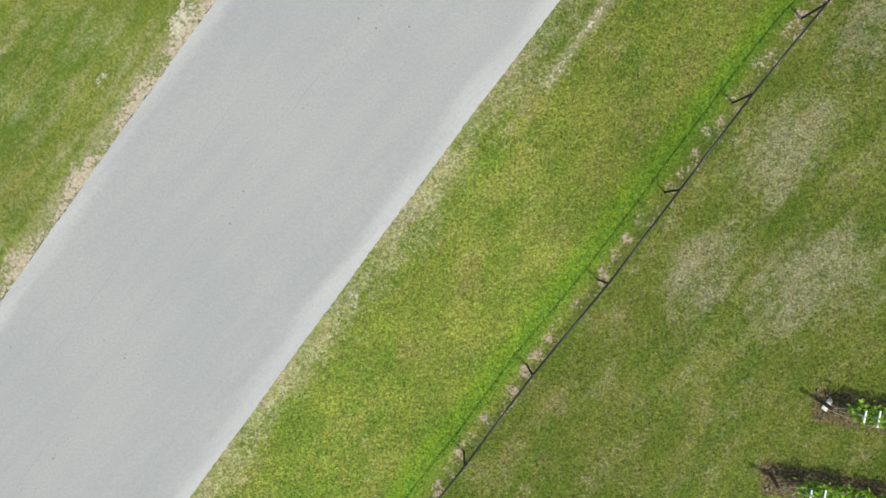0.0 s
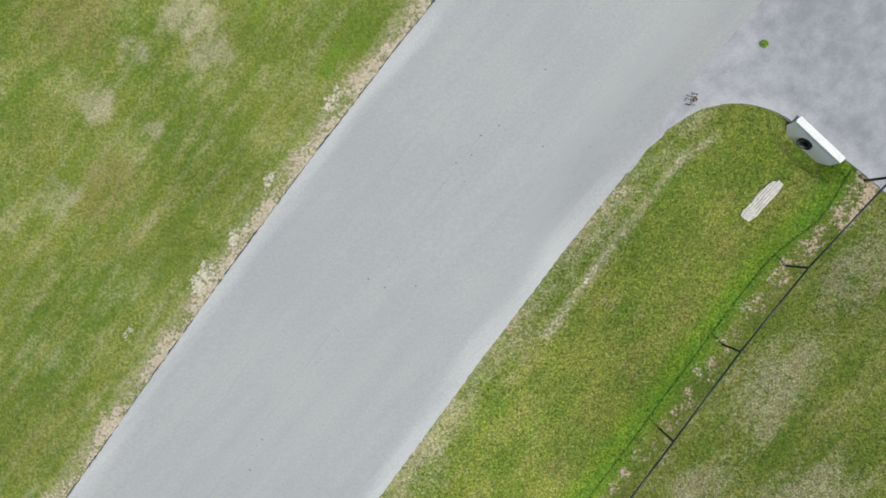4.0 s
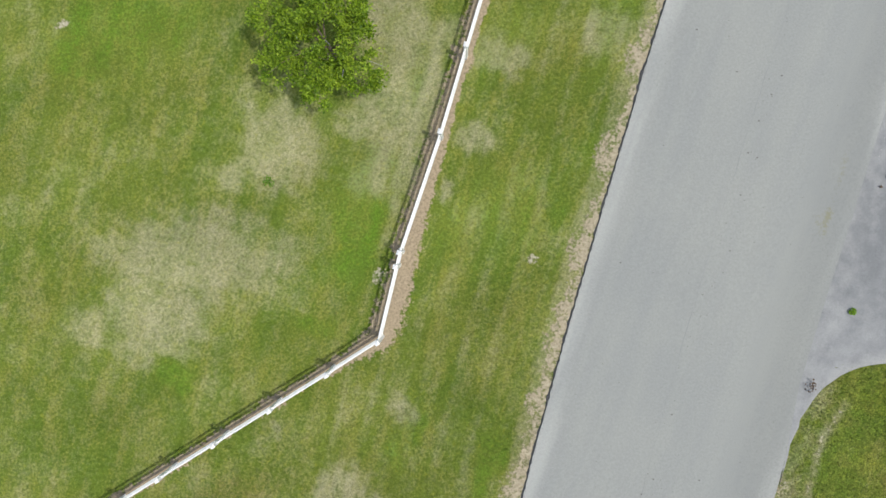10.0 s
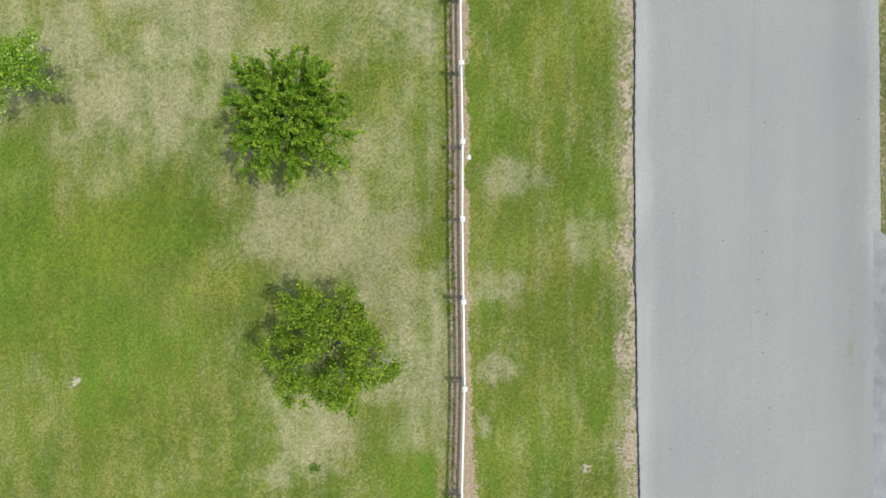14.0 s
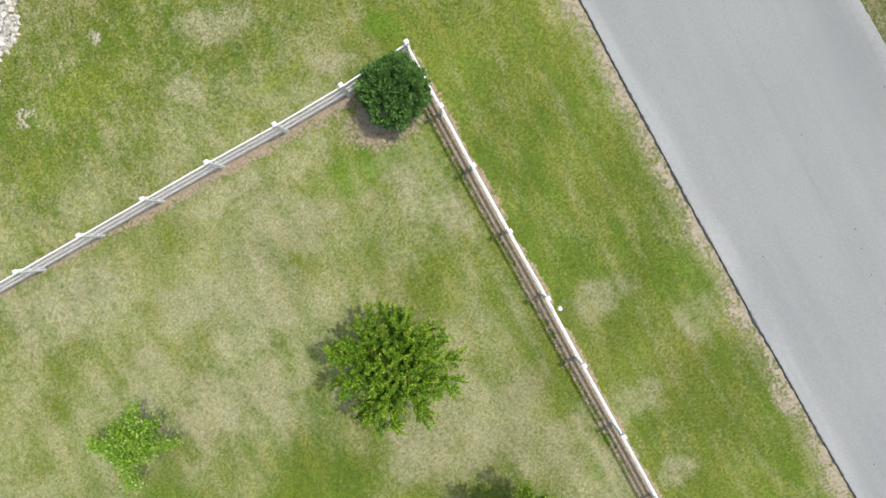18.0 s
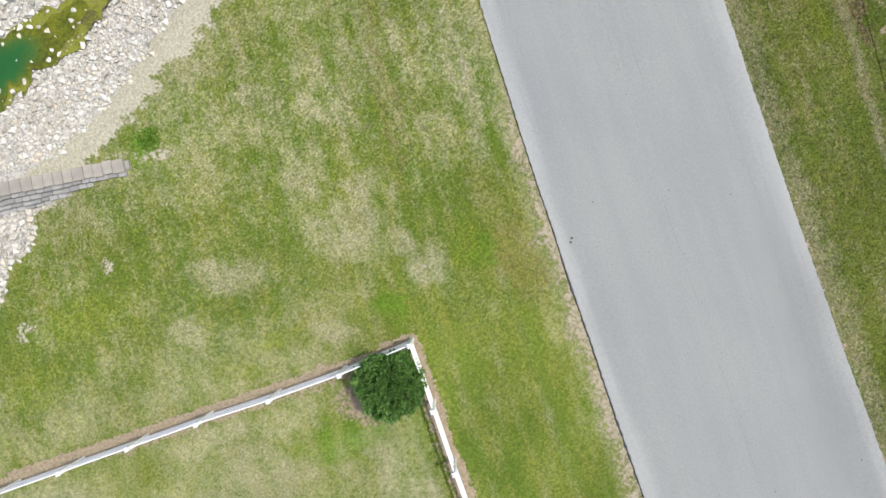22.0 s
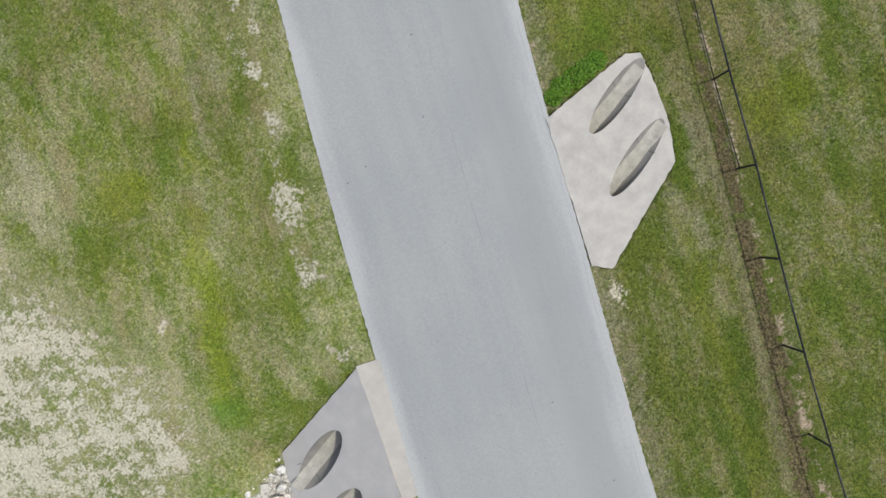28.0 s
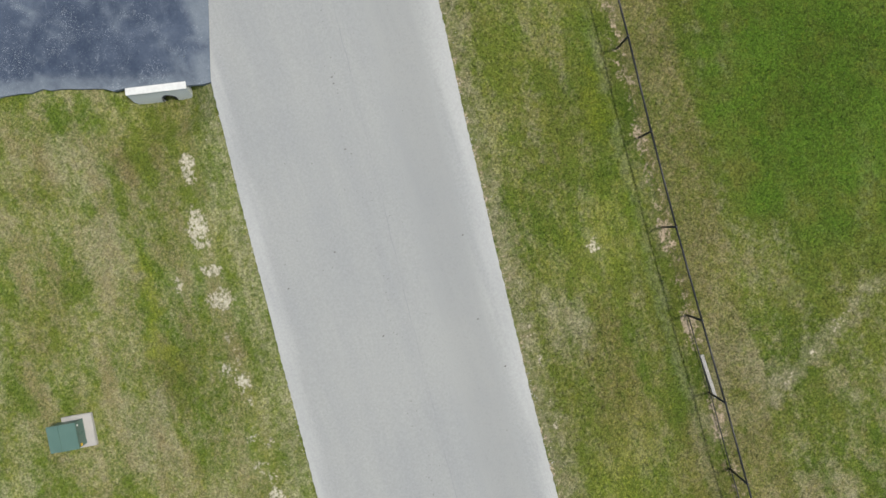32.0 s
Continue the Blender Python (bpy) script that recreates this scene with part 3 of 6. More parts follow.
DRY_SOUTH = (
    (-5.4, 16.0, 0.45, 0.4, 92), (-8.3, 14.3, 0.6, 0.8, 92), (-10.3, 13.1, 0.4, 0.4, 92), (-7.7, 13.1, 0.5, 0.5, 92), (-11.4, 11.3, 0.5, 0.4, 92), (-9.6, 10.6, 0.25, 0.3, 92), (-12.5, 8.3, 0.5, 0.5, 92),
    (8.5, -0.6, 1.4, 0.8, 50), (10.8, 3.3, 1.6, 1.0, 45), (11.9, -0.7, 2.0, 1.2, 40), (13.0, 7.0, 1.2, 0.8, 50), (2.5, 4.0, 1.6, 0.4, 56), (-0.5, -0.6, 1.6, 0.4, 56),
    (-5.3, 15.9, 0.35, 0.3, 68), (-9.6, 16.9, 0.2, 0.2, 68), (1.8, 26.0, 0.4, 0.4, 68), (0.6, 23.6, 0.45, 0.5, 68), (-1.3, 22.3, 0.25, 0.2, 68), (4.9, 28.3, 0.6, 0.9, 50),
)
DRY_PADDOCK = (
    (-0.5, 27.0, 1.5, 0.9, 68), (-2.4, 24.4, 1.3, 0.9, 68), (-6.0, 25.9, 1.0, 1.0, 68), (-9.9, 23.4, 1.0, 2.1, 68), (-12.4, 22.0, 0.8, 1.5, 68),
    (3.0, 39.1, 1.0, 1.4, 50), (0.5, 40.3, 0.9, 2.1, 50), (-3.6, 41.5, 0.9, 1.0, 50), (-0.2, 38.9, 0.9, 1.2, 50), (-3.3, 38.5, 0.9, 2.3, 50), (-1.1, 31.0, 1.2, 2.1, 50),
    (6.3, 35.9, 1.2, 0.7, 50), (5.6, 34.1, 0.8, 0.5, 50), (-0.4, 29.4, 1.2, 1.0, 50), (-1.0, 25.4, 1.3, 0.8, 50), (3.4, 41.4, 0.3, 1.3, 50), (5.4, 39.6, 0.3, 0.9, 50), (-2.3, 45.2, 2.0, 1.0, -39),
)
DRY_NORTH = (
    (12.2, 41.2, 1.0, 1.2, 31), (12.7, 39.4, 0.45, 0.5, 31), (12.7, 43.3, 0.6, 0.7, 31), (14.4, 46.2, 0.4, 0.7, 31), (13.8, 48.7, 0.6, 0.5, 31), (13.7, 41.4, 0.5, 0.5, 31),
    (12.6, 38.1, 0.5, 0.6, 31), (8.6, 43.8, 0.6, 1.2, 31), (6.2, 44.0, 0.4, 0.7, 31), (8.9, 39.7, 0.4, 0.9, 31), (15.4, 43.6, 0.8, 0.6, 50), (18.4, 40.4, 2.2, 0.4, 49), (2.2, 25.8, 0.6, 0.9, 50), (0.3, 23.6, 0.4, 0.6, 50), (5.5, 25.1, 0.8, 0.6, 50),
)
DRY_FAR = (
    (36.7, 64.9, 1.3, 0.5, 47), (34.8, 60.3, 0.5, 0.4, 47), (45.6, 45.2, 0.6, 0.7, 31), (40.9, 45.4, 1.1, 0.5, 47), (28.0, 63.0, 1.9, 1.1, 45), (42.7, 71.5, 0.9, 0.9, 31),
    (40.8, 69.3, 1.1, 0.9, 31), (36.2, 65.7, 1.7, 0.5, 47), (46.5, 55.7, 1.1, 0.6, 47), (33.5, 60.5, 2.0, 0.4, 48), (30.5, 57.8, 2.0, 0.4, 48), (38.5, 44.2, 1.2, 0.6, 48), (47.5, 49.6, 1.4, 1.0, 20),
    (51.9, 47.5, 1.0, 0.28, 0), (50.0, 47.85, 1.1, 0.3, -14), (48.2, 48.2, 1.0, 0.28, -12), (46.9, 48.4, 0.7, 0.25, -8),
)
LUSH = (
    (-7.6, 33.4, 3.4, 2.4, 40), (-10.5, 36.5, 2.5, 2.0, 40),     (-3.4, 13.2, 1.1, 0.4, 55), (-5.4, 15.2, 1.1, 0.5, 50), (-4.3, 22.5, 2.1, 0.7, 58), (-11.1, 31.2, 0.8, 1.0, 68), (-12.1, 19.9, 0.5, 0.7, 68), (-6.9, 19.7, 0.4, 0.9, 68),
    (5.7, 37.6, 0.7, 1.5, 50), (-9.5, 31.8, 1.0, 1.5, 50), (-7.9, 39.1, 1.2, 1.2, 50), (14.0, 36.7, 0.5, 0.5, 31), (10.9, 48.6, 0.35, 0.5, 31), (10.7, 38.5, 0.4, 0.7, 31), (22.6, 47.3, 0.6, 0.5, 31), (41.6, 50.6, 0.9, 0.8, 31), (25.2, 54.0, 0.7, 0.6, 50),
)
LIME = (
    (3.2, 33.3, 1.1, 1.0, 50), (-7.3, 35.6, 1.3, 2.9, 50), (-5.0, 31.6, 0.9, 1.0, 50), (14.0, 37.3, 1.0, 0.6, 49), (4.8, 47.3, 0.8, 1.3, 31), (1.5, 47.5, 1.0, 0.9, 31), (7.7, 41.2, 0.4, 1.1, 31),
    (6.2, 41.7, 0.3, 1.0, 31), (32.8, 60.2, 2.1, 0.35, 47), (29.2, 57.4, 1.9, 0.5, 47), (26.9, 55.6, 1.6, 0.55, 49), (29.7, 60.9, 0.9, 0.9, 45), (43.4, 43.9, 1.1, 1.3, 31), (53.1, 58.2, 1.3, 0.5, 46), (39.8, 67.0, 2.4, 0.35, 47), (9.5, 10.6, 1.2, 0.6, -30), (-6.5, 11.7, 1.3, 0.14, 55),
)
BROWN = (
    (7.6, 5.8, 0.6, 0.35, 56), (6.3, 4.0, 0.7, 0.4, 56), (5.2, 2.3, 0.6, 0.45, 56), (8.8, 7.6, 0.4, 0.35, 56), (3.6, 0.0, 0.8, 0.35, 56), (1.4, -1.2, 0.8, 0.3, 56), (-0.2, -3.4, 0.8, 0.4, 56), (-6.5, 32.7, 1.2, 2.1, 50), (-12.0, 14.5, 1.6, 1.4, 50), (-11.0, 8.8, 1.5, 0.8, 55), (14.3, 35.5, 1.4, 0.7, 49), (15.6, 41.4, 2.4, 0.18, 49), (17.6, 43.0, 2.6, 0.2, 49),
    (35.9, 63.2, 2.2, 0.22, 47), (38.4, 66.0, 1.6, 0.25, 47), (44.5, 51.9, 1.5, 1.2, 47), (45.2, 53.0, 2.2, 0.6, 47), (53.2, 55.1, 3.4, 0.7, 47), (46.5, 53.6, 2.0, 0.5, 47), (45.6, 45.2, 0.7, 0.7, 31), (22.5, 45.6, 1.5, 0.5, 49), (42.8, 46.7, 2.4, 0.8, 47), (44.4, 48.9, 2.0, 0.6, 47),
)


WORN_LINE = ((3.3, 4.6), (5.0, 7.2), (7.1, 10.2), (8.2, 11.0))


def masks(x, y):
    """Shares of bare soil, dry straw, lush growth and mulch on the ground."""
    u, v = to_uv(x, y)
    dl, dr = road_left(u) - v, v - road_right(u)
    streak = wander(u * 0.22, v, 0.75, 41) * 0.6 + wander(u * 0.3, v, 1.7, 42) * 0.6
    w1, w2, w3, w4 = wander(x, y, 2.6, 1), wander(x, y, 0.9, 2), wander(x, y, 6.0, 3), wander(x, y, 0.8, 6)
    bare = np.zeros_like(x)
    dirt_edge = (1 - smooth01(dl, 0.15, 0.95 + 0.32 * w1 + 0.18 * w2)) * (dl > -0.5) * (1 - smooth01(u, 38, 46))
    bare = np.maximum(bare, dirt_edge * (0.66 + 0.12 * w1 + 0.12 * w4))
    bare = np.maximum(bare, 0.4 * (1 - smooth01(dr, 0.05, 0.4 + 0.2 * w1)) * (dr > -0.5))
    d_board, s_board, side_board = along(x, y, BOARD)
    bare = np.maximum(bare, 0.95 * (1 - smooth01(d_board, 0.10, np.where(side_board > 0, np.interp(s_board, (34, 36, 58, 60.5, 68, 74), (0.36, 0.95, 0.85, 1.1, 1.1, 0.7)), np.interp(s_board, (33, 35.3, 37.5, 39.5, 44, 59, 60, 61.5), (0.25, 0.9, 1.0, 0.5, 0.24, 0.34, 0.3, 0.14))) + 0.12 * w2 + 0.10 * w1)))
    bare = np.maximum(bare, 0.8 * blob(x, y, 7.9, 37.2, 1.9, 1.2, -38))
    d_b, _, side_b = along(x, y, FENCE_B)
    bare = np.maximum(bare, (0.44 + 0.16 * w1 + 0.1 * w2) * (1 - smooth01(d_b, 0.12, 0.45)))
    d_a, _, side_a = along(x, y, FENCE_A)
    bare = np.maximum(bare, (0.36 + 0.25 * w2 + 0.22 * smooth01(u, 11, 15)) * (1 - smooth01(d_a, 0.2, 0.5 + 0.25 * smooth01(u, 11, 15))))
    d_line, _, _ = along(x, y, WORN_LINE)
    line = np.exp(-(((d_line + 0.05 * w2) / 0.15) ** 2))
    bare = np.maximum(bare, (0.46 + 0.12 * w4 + 0.12 * w2) * line)
    spots = np.zeros_like(x)
    for cx, cy, rx, ry, turn in BARE_SOUTH + BARE_NORTH + BARE_VERGE:
        spots = np.maximum(spots, blob(x + 0.10 * w2, y + 0.10 * w4, cx, cy, rx * 1.35, ry * 1.35, turn))
    for cx, cy, rx, ry, turn in PALE_EDGE:
        spots = np.maximum(spots, 0.72 * blob(x + 0.12 * w2, y + 0.12 * w4, cx, cy, rx * 1.5, ry * 1.6, turn))
    bare = np.maximum(bare, 0.62 * spots)
    verge = np.exp(-(((dl - 1.5 - 0.35 * w1) / 0.45) ** 2)) * smooth01(u, 56, 60) * (1 - smooth01(u, 76, 80))
    bare = np.maximum(bare, (0.30 + 0.2 * w2 + 0.15 * w4) * verge)
    # clay banks and the raw mound by the creek
    d_c, s_c, side_c = along(x, y, CREEK)
    edge = d_c - creek_width(s_c, side_c)
    bare = np.maximum(bare, np.where(side_c > 0, (1 - smooth01(edge, 0.4, np.maximum(0.7, 1.6 + 0.7 * w1 + 0.5 * w2))) * smooth01(s_c, 0.6, 2.2), (1 - smooth01(edge, 0.2, np.interp(s_c, (3.0, 5.0, 8.0), (0.5, 1.4, 5.5)))) * np.interp(s_c, (2.5, 5.5, 8), (0.35, 0.85, 0.95))) * (u < 56.5))
    raw = smooth01(-v - np.interp(u, (50, 53, 55.5, 57, 59.5, 62, 66, 74), (22.0, 20.5, 17.4, 15.8, 17.0, 18.6, 21.5, 25.0)), -1.6, 2.0) * smooth01(u, 46, 51) * (1 - smooth01(u, 66, 80))
    bare = np.maximum(bare, raw * (0.60 + 0.22 * w2 + 0.16 * w1 + 0.20 * smooth01(-v, 21, 26)))
    dry = 0.24 + 0.09 * w3 + 0.07 * w1 + 0.06 * smooth01(u, 50, 62) + (0.11 * smooth01(u, 38, 44) + 0.08 * smooth01(u, 40, 44) * (1 - smooth01(u, 52, 58))) * (dl > 0) + 0.22 * smooth01(u, 20, 28) * (v < -16.8) * (1 - smooth01(u, 36, 40))
    for cx, cy, rx, ry, turn in DRY_PADDOCK:
        dry = np.maximum(dry, 0.24 + 0.42 * blob(x + 0.6 * w1, y + 0.45 * w2, cx, cy, rx * 1.75, ry * 1.75, turn))
    for cx, cy, rx, ry, turn in DRY_SOUTH + DRY_NORTH + DRY_FAR:
        dry = np.maximum(dry, 0.24 + 0.42 * blob(x + 0.25 * w1, y + 0.2 * w2, cx, cy, rx * 1.4, ry * 1.4, turn))
    dry = dry + (0.07 + 0.10 * smooth01(u, 50, 58)) * streak
    dry = np.where((dr > 0) & (u < 25), dry * np.where(side_a > 0, 0.72, 0.92), dry)
    fringe = smooth01(-v - np.interp(u, (50, 53, 55.5, 57, 59.5, 62, 66, 74), (22.0, 20.5, 17.4, 15.8, 17.0, 18.6, 21.5, 25.0)), -3.6, 0.5) * smooth01(u, 46, 51) * (1 - smooth01(u, 70, 82))
    dry = np.maximum(dry, 0.62 * fringe)
    dry = np.maximum(dry, 0.55 * (1 - smooth01(dl, 0.4, 1.3)) * (dl > 0))
    dry = np.maximum(dry, 0.62 * (1 - smooth01(dr, 0.3, 1.6 + 0.4 * w1)) * (dr > 0))
    ruts = np.exp(-(((dl - 3.0 - 0.1 * w1) / 0.28) ** 2)) + np.exp(-(((dl - 4.4 - 0.1 * w1) / 0.3) ** 2))
    dry = np.maximum(dry, 0.36 * ruts * (0.7 + 0.4 * w1))
    dry = dry + (0.06 * np.sin(dl * 6.9 + 0.4 * w3) + 0.06 * np.sin(dl * 12.3 + 0.5 * w3 + 1)) * (dl > 0.8) * (dl < 7.0) * (u < 50)
    gap_b = np.interp(u, (44, 48, 51, 56, 60), (0.72, 0.66, 0.52, 0.28, 0.22)) + 0.06 * w1
    track = np.exp(-(((d_b - gap_b) / np.interp(u, (50, 58, 62), (0.46, 0.42, 0.30))) ** 2)) * (side_b > 0)
    mulch = (0.80 + 0.2 * w2 + 0.15 * w4) * track * (1 - smooth01(u, 60, 72)) * smooth01(u, 36, 42)
    dry = np.maximum(dry, 0.72 * np.exp(-(((d_b - gap_b - 0.5) / 0.30) ** 2)) * (side_b > 0))
    dry = np.maximum(dry, 0.80 * np.exp(-((d_line / 0.30) ** 2)))
    lush = 0.10 * np.clip(w3, 0, 1)
    for cx, cy, rx, ry, turn in LUSH:
        lush = np.maximum(lush, 0.46 * blob(x + 0.3 * w1, y + 0.25 * w2, cx, cy, rx * 1.4, ry * 1.4, turn))
    lush = lush + (0.15 + 0.06 * w3) * (dl > 0.9) * (dl < 7.2) * smooth01(u, 10, 16) * (1 - smooth01(u, 37, 42))
    lush = np.maximum(lush, (0.85 + 0.2 * w2) * np.exp(-(((d_a - 0.75) / 0.42) ** 2)) * (side_a > 0))
    lush = np.maximum(lush, 0.22 * np.exp(-(((d_b - 1.7 - 0.3 * w1) / 0.35) ** 2)) * (side_b > 0) * (u < 62))
    lush = np.maximum(lush, (0.66 + 0.18 * w1) * blob(x + 0.9 * w1, y + 0.8 * w2, 57.2, 52.6, 6.8, 4.4, 45))
    strip = (1 - smooth01(d_b, 1.6, 2.4)) * (side_b < 0) * smooth01(u, 56, 62)
    dry = np.maximum(dry, 0.36 * strip)
    lush = lush + 0.20 * (dr > 0) * (1 - smooth01(u, 18, 28))
    lush = lush * (1 - strip) - 0.12 * streak
    lush = np.maximum(lush, 0.4 * np.exp(-(((d_b - 0.8) / 0.35) ** 2)) * (side_b > 0) * (u > 68))
    for cy in (-4.45, -6.95):
        row = (1 - smooth01(np.abs(y + 0.11 * (x - 12) - cy), 0.35, 0.75)) * smooth01(x, 11.8 - (1.4 if cy < -5 else 0), 12.4 - (1.4 if cy < -5 else 0))
        mulch = np.maximum(mulch, 0.9 * row)
        bare = bare * (1 - row)
    lime, brown = 0.08 * np.clip(-w3, 0, 1), 0.08 * np.clip(w3 + w1, 0, 1) + 0.24 * (dr > 0) * np.clip(0.8 + w1 + w2, 0, 1.5)
    for cx, cy, rx, ry, turn in LIME:
        lime = np.maximum(lime, np.where(u > 50, 0.60, 0.44) * blob(x + 0.4 * w1, y + 0.3 * w2, cx, cy, rx * 1.3, ry * 1.3, turn))
    for cx, cy, rx, ry, turn in BROWN:
        brown = np.maximum(brown, 0.52 * blob(x + 0.25 * w1, y + 0.2 * w2, cx, cy, rx * 1.4, ry * 1.4, turn))
    lime = np.maximum(lime, 0.52 * np.exp(-(((d_a - 1.0 - 0.2 * w1) / 0.36) ** 2)) * (side_a > 0))
    lime = np.maximum(lime, (0.26 + 0.16 * w1) * (dr > 1.2) * (side_a > 0) * (1 - smooth01(u, 12, 16)))
    lime = np.maximum(lime, 0.55 * np.exp(-(((d_b - 2.3 - 0.3 * w1) / 0.45) ** 2)) * (side_b > 0) * (u > 40) * (1 - smooth01(u, 58, 62)))
    brown = np.maximum(brown, 0.50 * np.exp(-(((d_b - gap_b - 0.55) / 0.5) ** 2)) * (side_b > 0) * smooth01(u, 36, 42) * (1 - smooth01(u, 64, 72)))
    brown = np.maximum(brown, 0.30 * smooth01(u, 60, 66) * (dr > 0.8) * (side_b > 0) * (0.8 + 0.5 * w1))
    brown = np.maximum(brown, (0.20 + 0.16 * smooth01(u, 60, 68) + 0.30 * streak) * (dl > 1.0) * (dl < 9) * smooth01(u, 46, 56))
    brown = np.maximum(brown, 0.55 * strip)
    lime = np.maximum(lime, 0.30 * smooth01(u, 58, 64) * (dr > 0.5) * (side_b > 0) * (0.8 + 0.6 * w3))
    dry = dry - 0.40 * np.clip(lush, 0, 1) - 0.20 * lime
    dry, lush, lime, brown = (np.clip(k, 0, 1) for k in (dry, lush, lime, brown))
    gravel = np.where(edge < -0.2, 1.0, 0.0) * (u < 57)
    wd, _, wside = along(x, y, WALL_LINE)
    gravel = np.where((x > 1.8) & (x < 8.2) & (y < 56) & (wside > 0) & (wd > 0.4) & (y > 50.5 + 0.12 * (x - 4.1) + 0.2 * np.sin(3 * x)), 1.0, gravel)
    pale = np.maximum(raw, 1.0 * (1 - smooth01(edge, 1.0, 3.0)))
    pale = np.maximum(pale, np.maximum(0.9 * spots, verge))
    pale = np.maximum(pale, np.maximum(0.40 * dirt_edge, 0.9 * line))
    # how dark or bright the sward is drawn, field by field
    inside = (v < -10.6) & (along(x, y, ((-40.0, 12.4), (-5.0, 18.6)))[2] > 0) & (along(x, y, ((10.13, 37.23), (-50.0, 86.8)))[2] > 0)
    sward_tone = np.where(dl > 0, np.interp(u, (8, 17, 44, 52, 60, 66, 75), (1.16, 1.30, 1.30, 1.26, 1.15, 1.08, 0.96)), np.interp(u, (-4, 2, 6, 20, 40, 55, 70, 90), (1.26, 1.20, 1.00, 0.92, 0.76, 0.72, 0.76, 0.78)))
    sward_tone = np.where(inside, np.interp(u, (16, 24, 30), (1.30, 1.22, 1.34)), sward_tone)
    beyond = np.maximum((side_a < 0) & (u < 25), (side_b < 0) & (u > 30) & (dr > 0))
    sward_tone = np.where(beyond & (dr > 0), np.where(u < 25, 0.84, np.interp(u, (55, 72), (0.80, 0.78)) * (1 - 0.18 * blob(x + w1, y + w1, 57.4, 52.8, 6.5, 4.0, 45))), sward_tone)
    sward_tone = sward_tone * (1 + 0.07 * w3 + 0.05 * w1)
    rough = np.where(dr > 0, 0.85, np.where(inside, 0.15, np.interp(u, (5, 36, 42), (0.15, 0.3, 0.7)))) * (1 - 0.7 * np.clip(1.5 * bare, 0, 1))
    return {"rough": rough, "lime": lime, "brown": brown, "sward_tone": sward_tone, "gravel": gravel, "pale": np.clip(pale, 0, 1), "bare": np.clip(bare, 0, 1), "dry": dry, "lush": lush, "mulch": np.clip(mulch, 0, 1)}


# ---- ground, road and drives ----
def spaced(lo, hi, step, far):
    """Even steps from lo to hi, then ever wider ones out to the horizon."""
    out, gap, x = [], step, hi
    while x < far:
        gap *= 1.35
        x += gap
        out.append(x)
    back, gap, x = [], step, lo
    while x > -far:
        gap *= 1.35
        x -= gap
        back.append(x)
    return np.array(back[::-1] + list(np.arange(lo, hi, step)) + out)


def build_ground():
    us, vs = spaced(-17, 97, 0.16, 1600), spaced(-33, 22, 0.16, 1600)
    u, v = np.meshgrid(us, vs, indexing="ij")
    x, y = to_xy(u, v)
    z = level(x, y)
    n, m = u.shape
    i = np.arange(n * m).reshape(n, m)
    faces = np.stack([i[:-1, :-1], i[:-1, 1:], i[1:, 1:], i[1:, :-1]], -1).reshape(-1, 4)[:, ::-1]
    xf, yf = x.ravel(), y.ravel()
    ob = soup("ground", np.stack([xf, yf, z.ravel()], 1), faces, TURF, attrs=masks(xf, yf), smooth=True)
    return tagged(ob, "patchy green and straw-coloured mown pasture with bare soil", "ground", kind="structure")


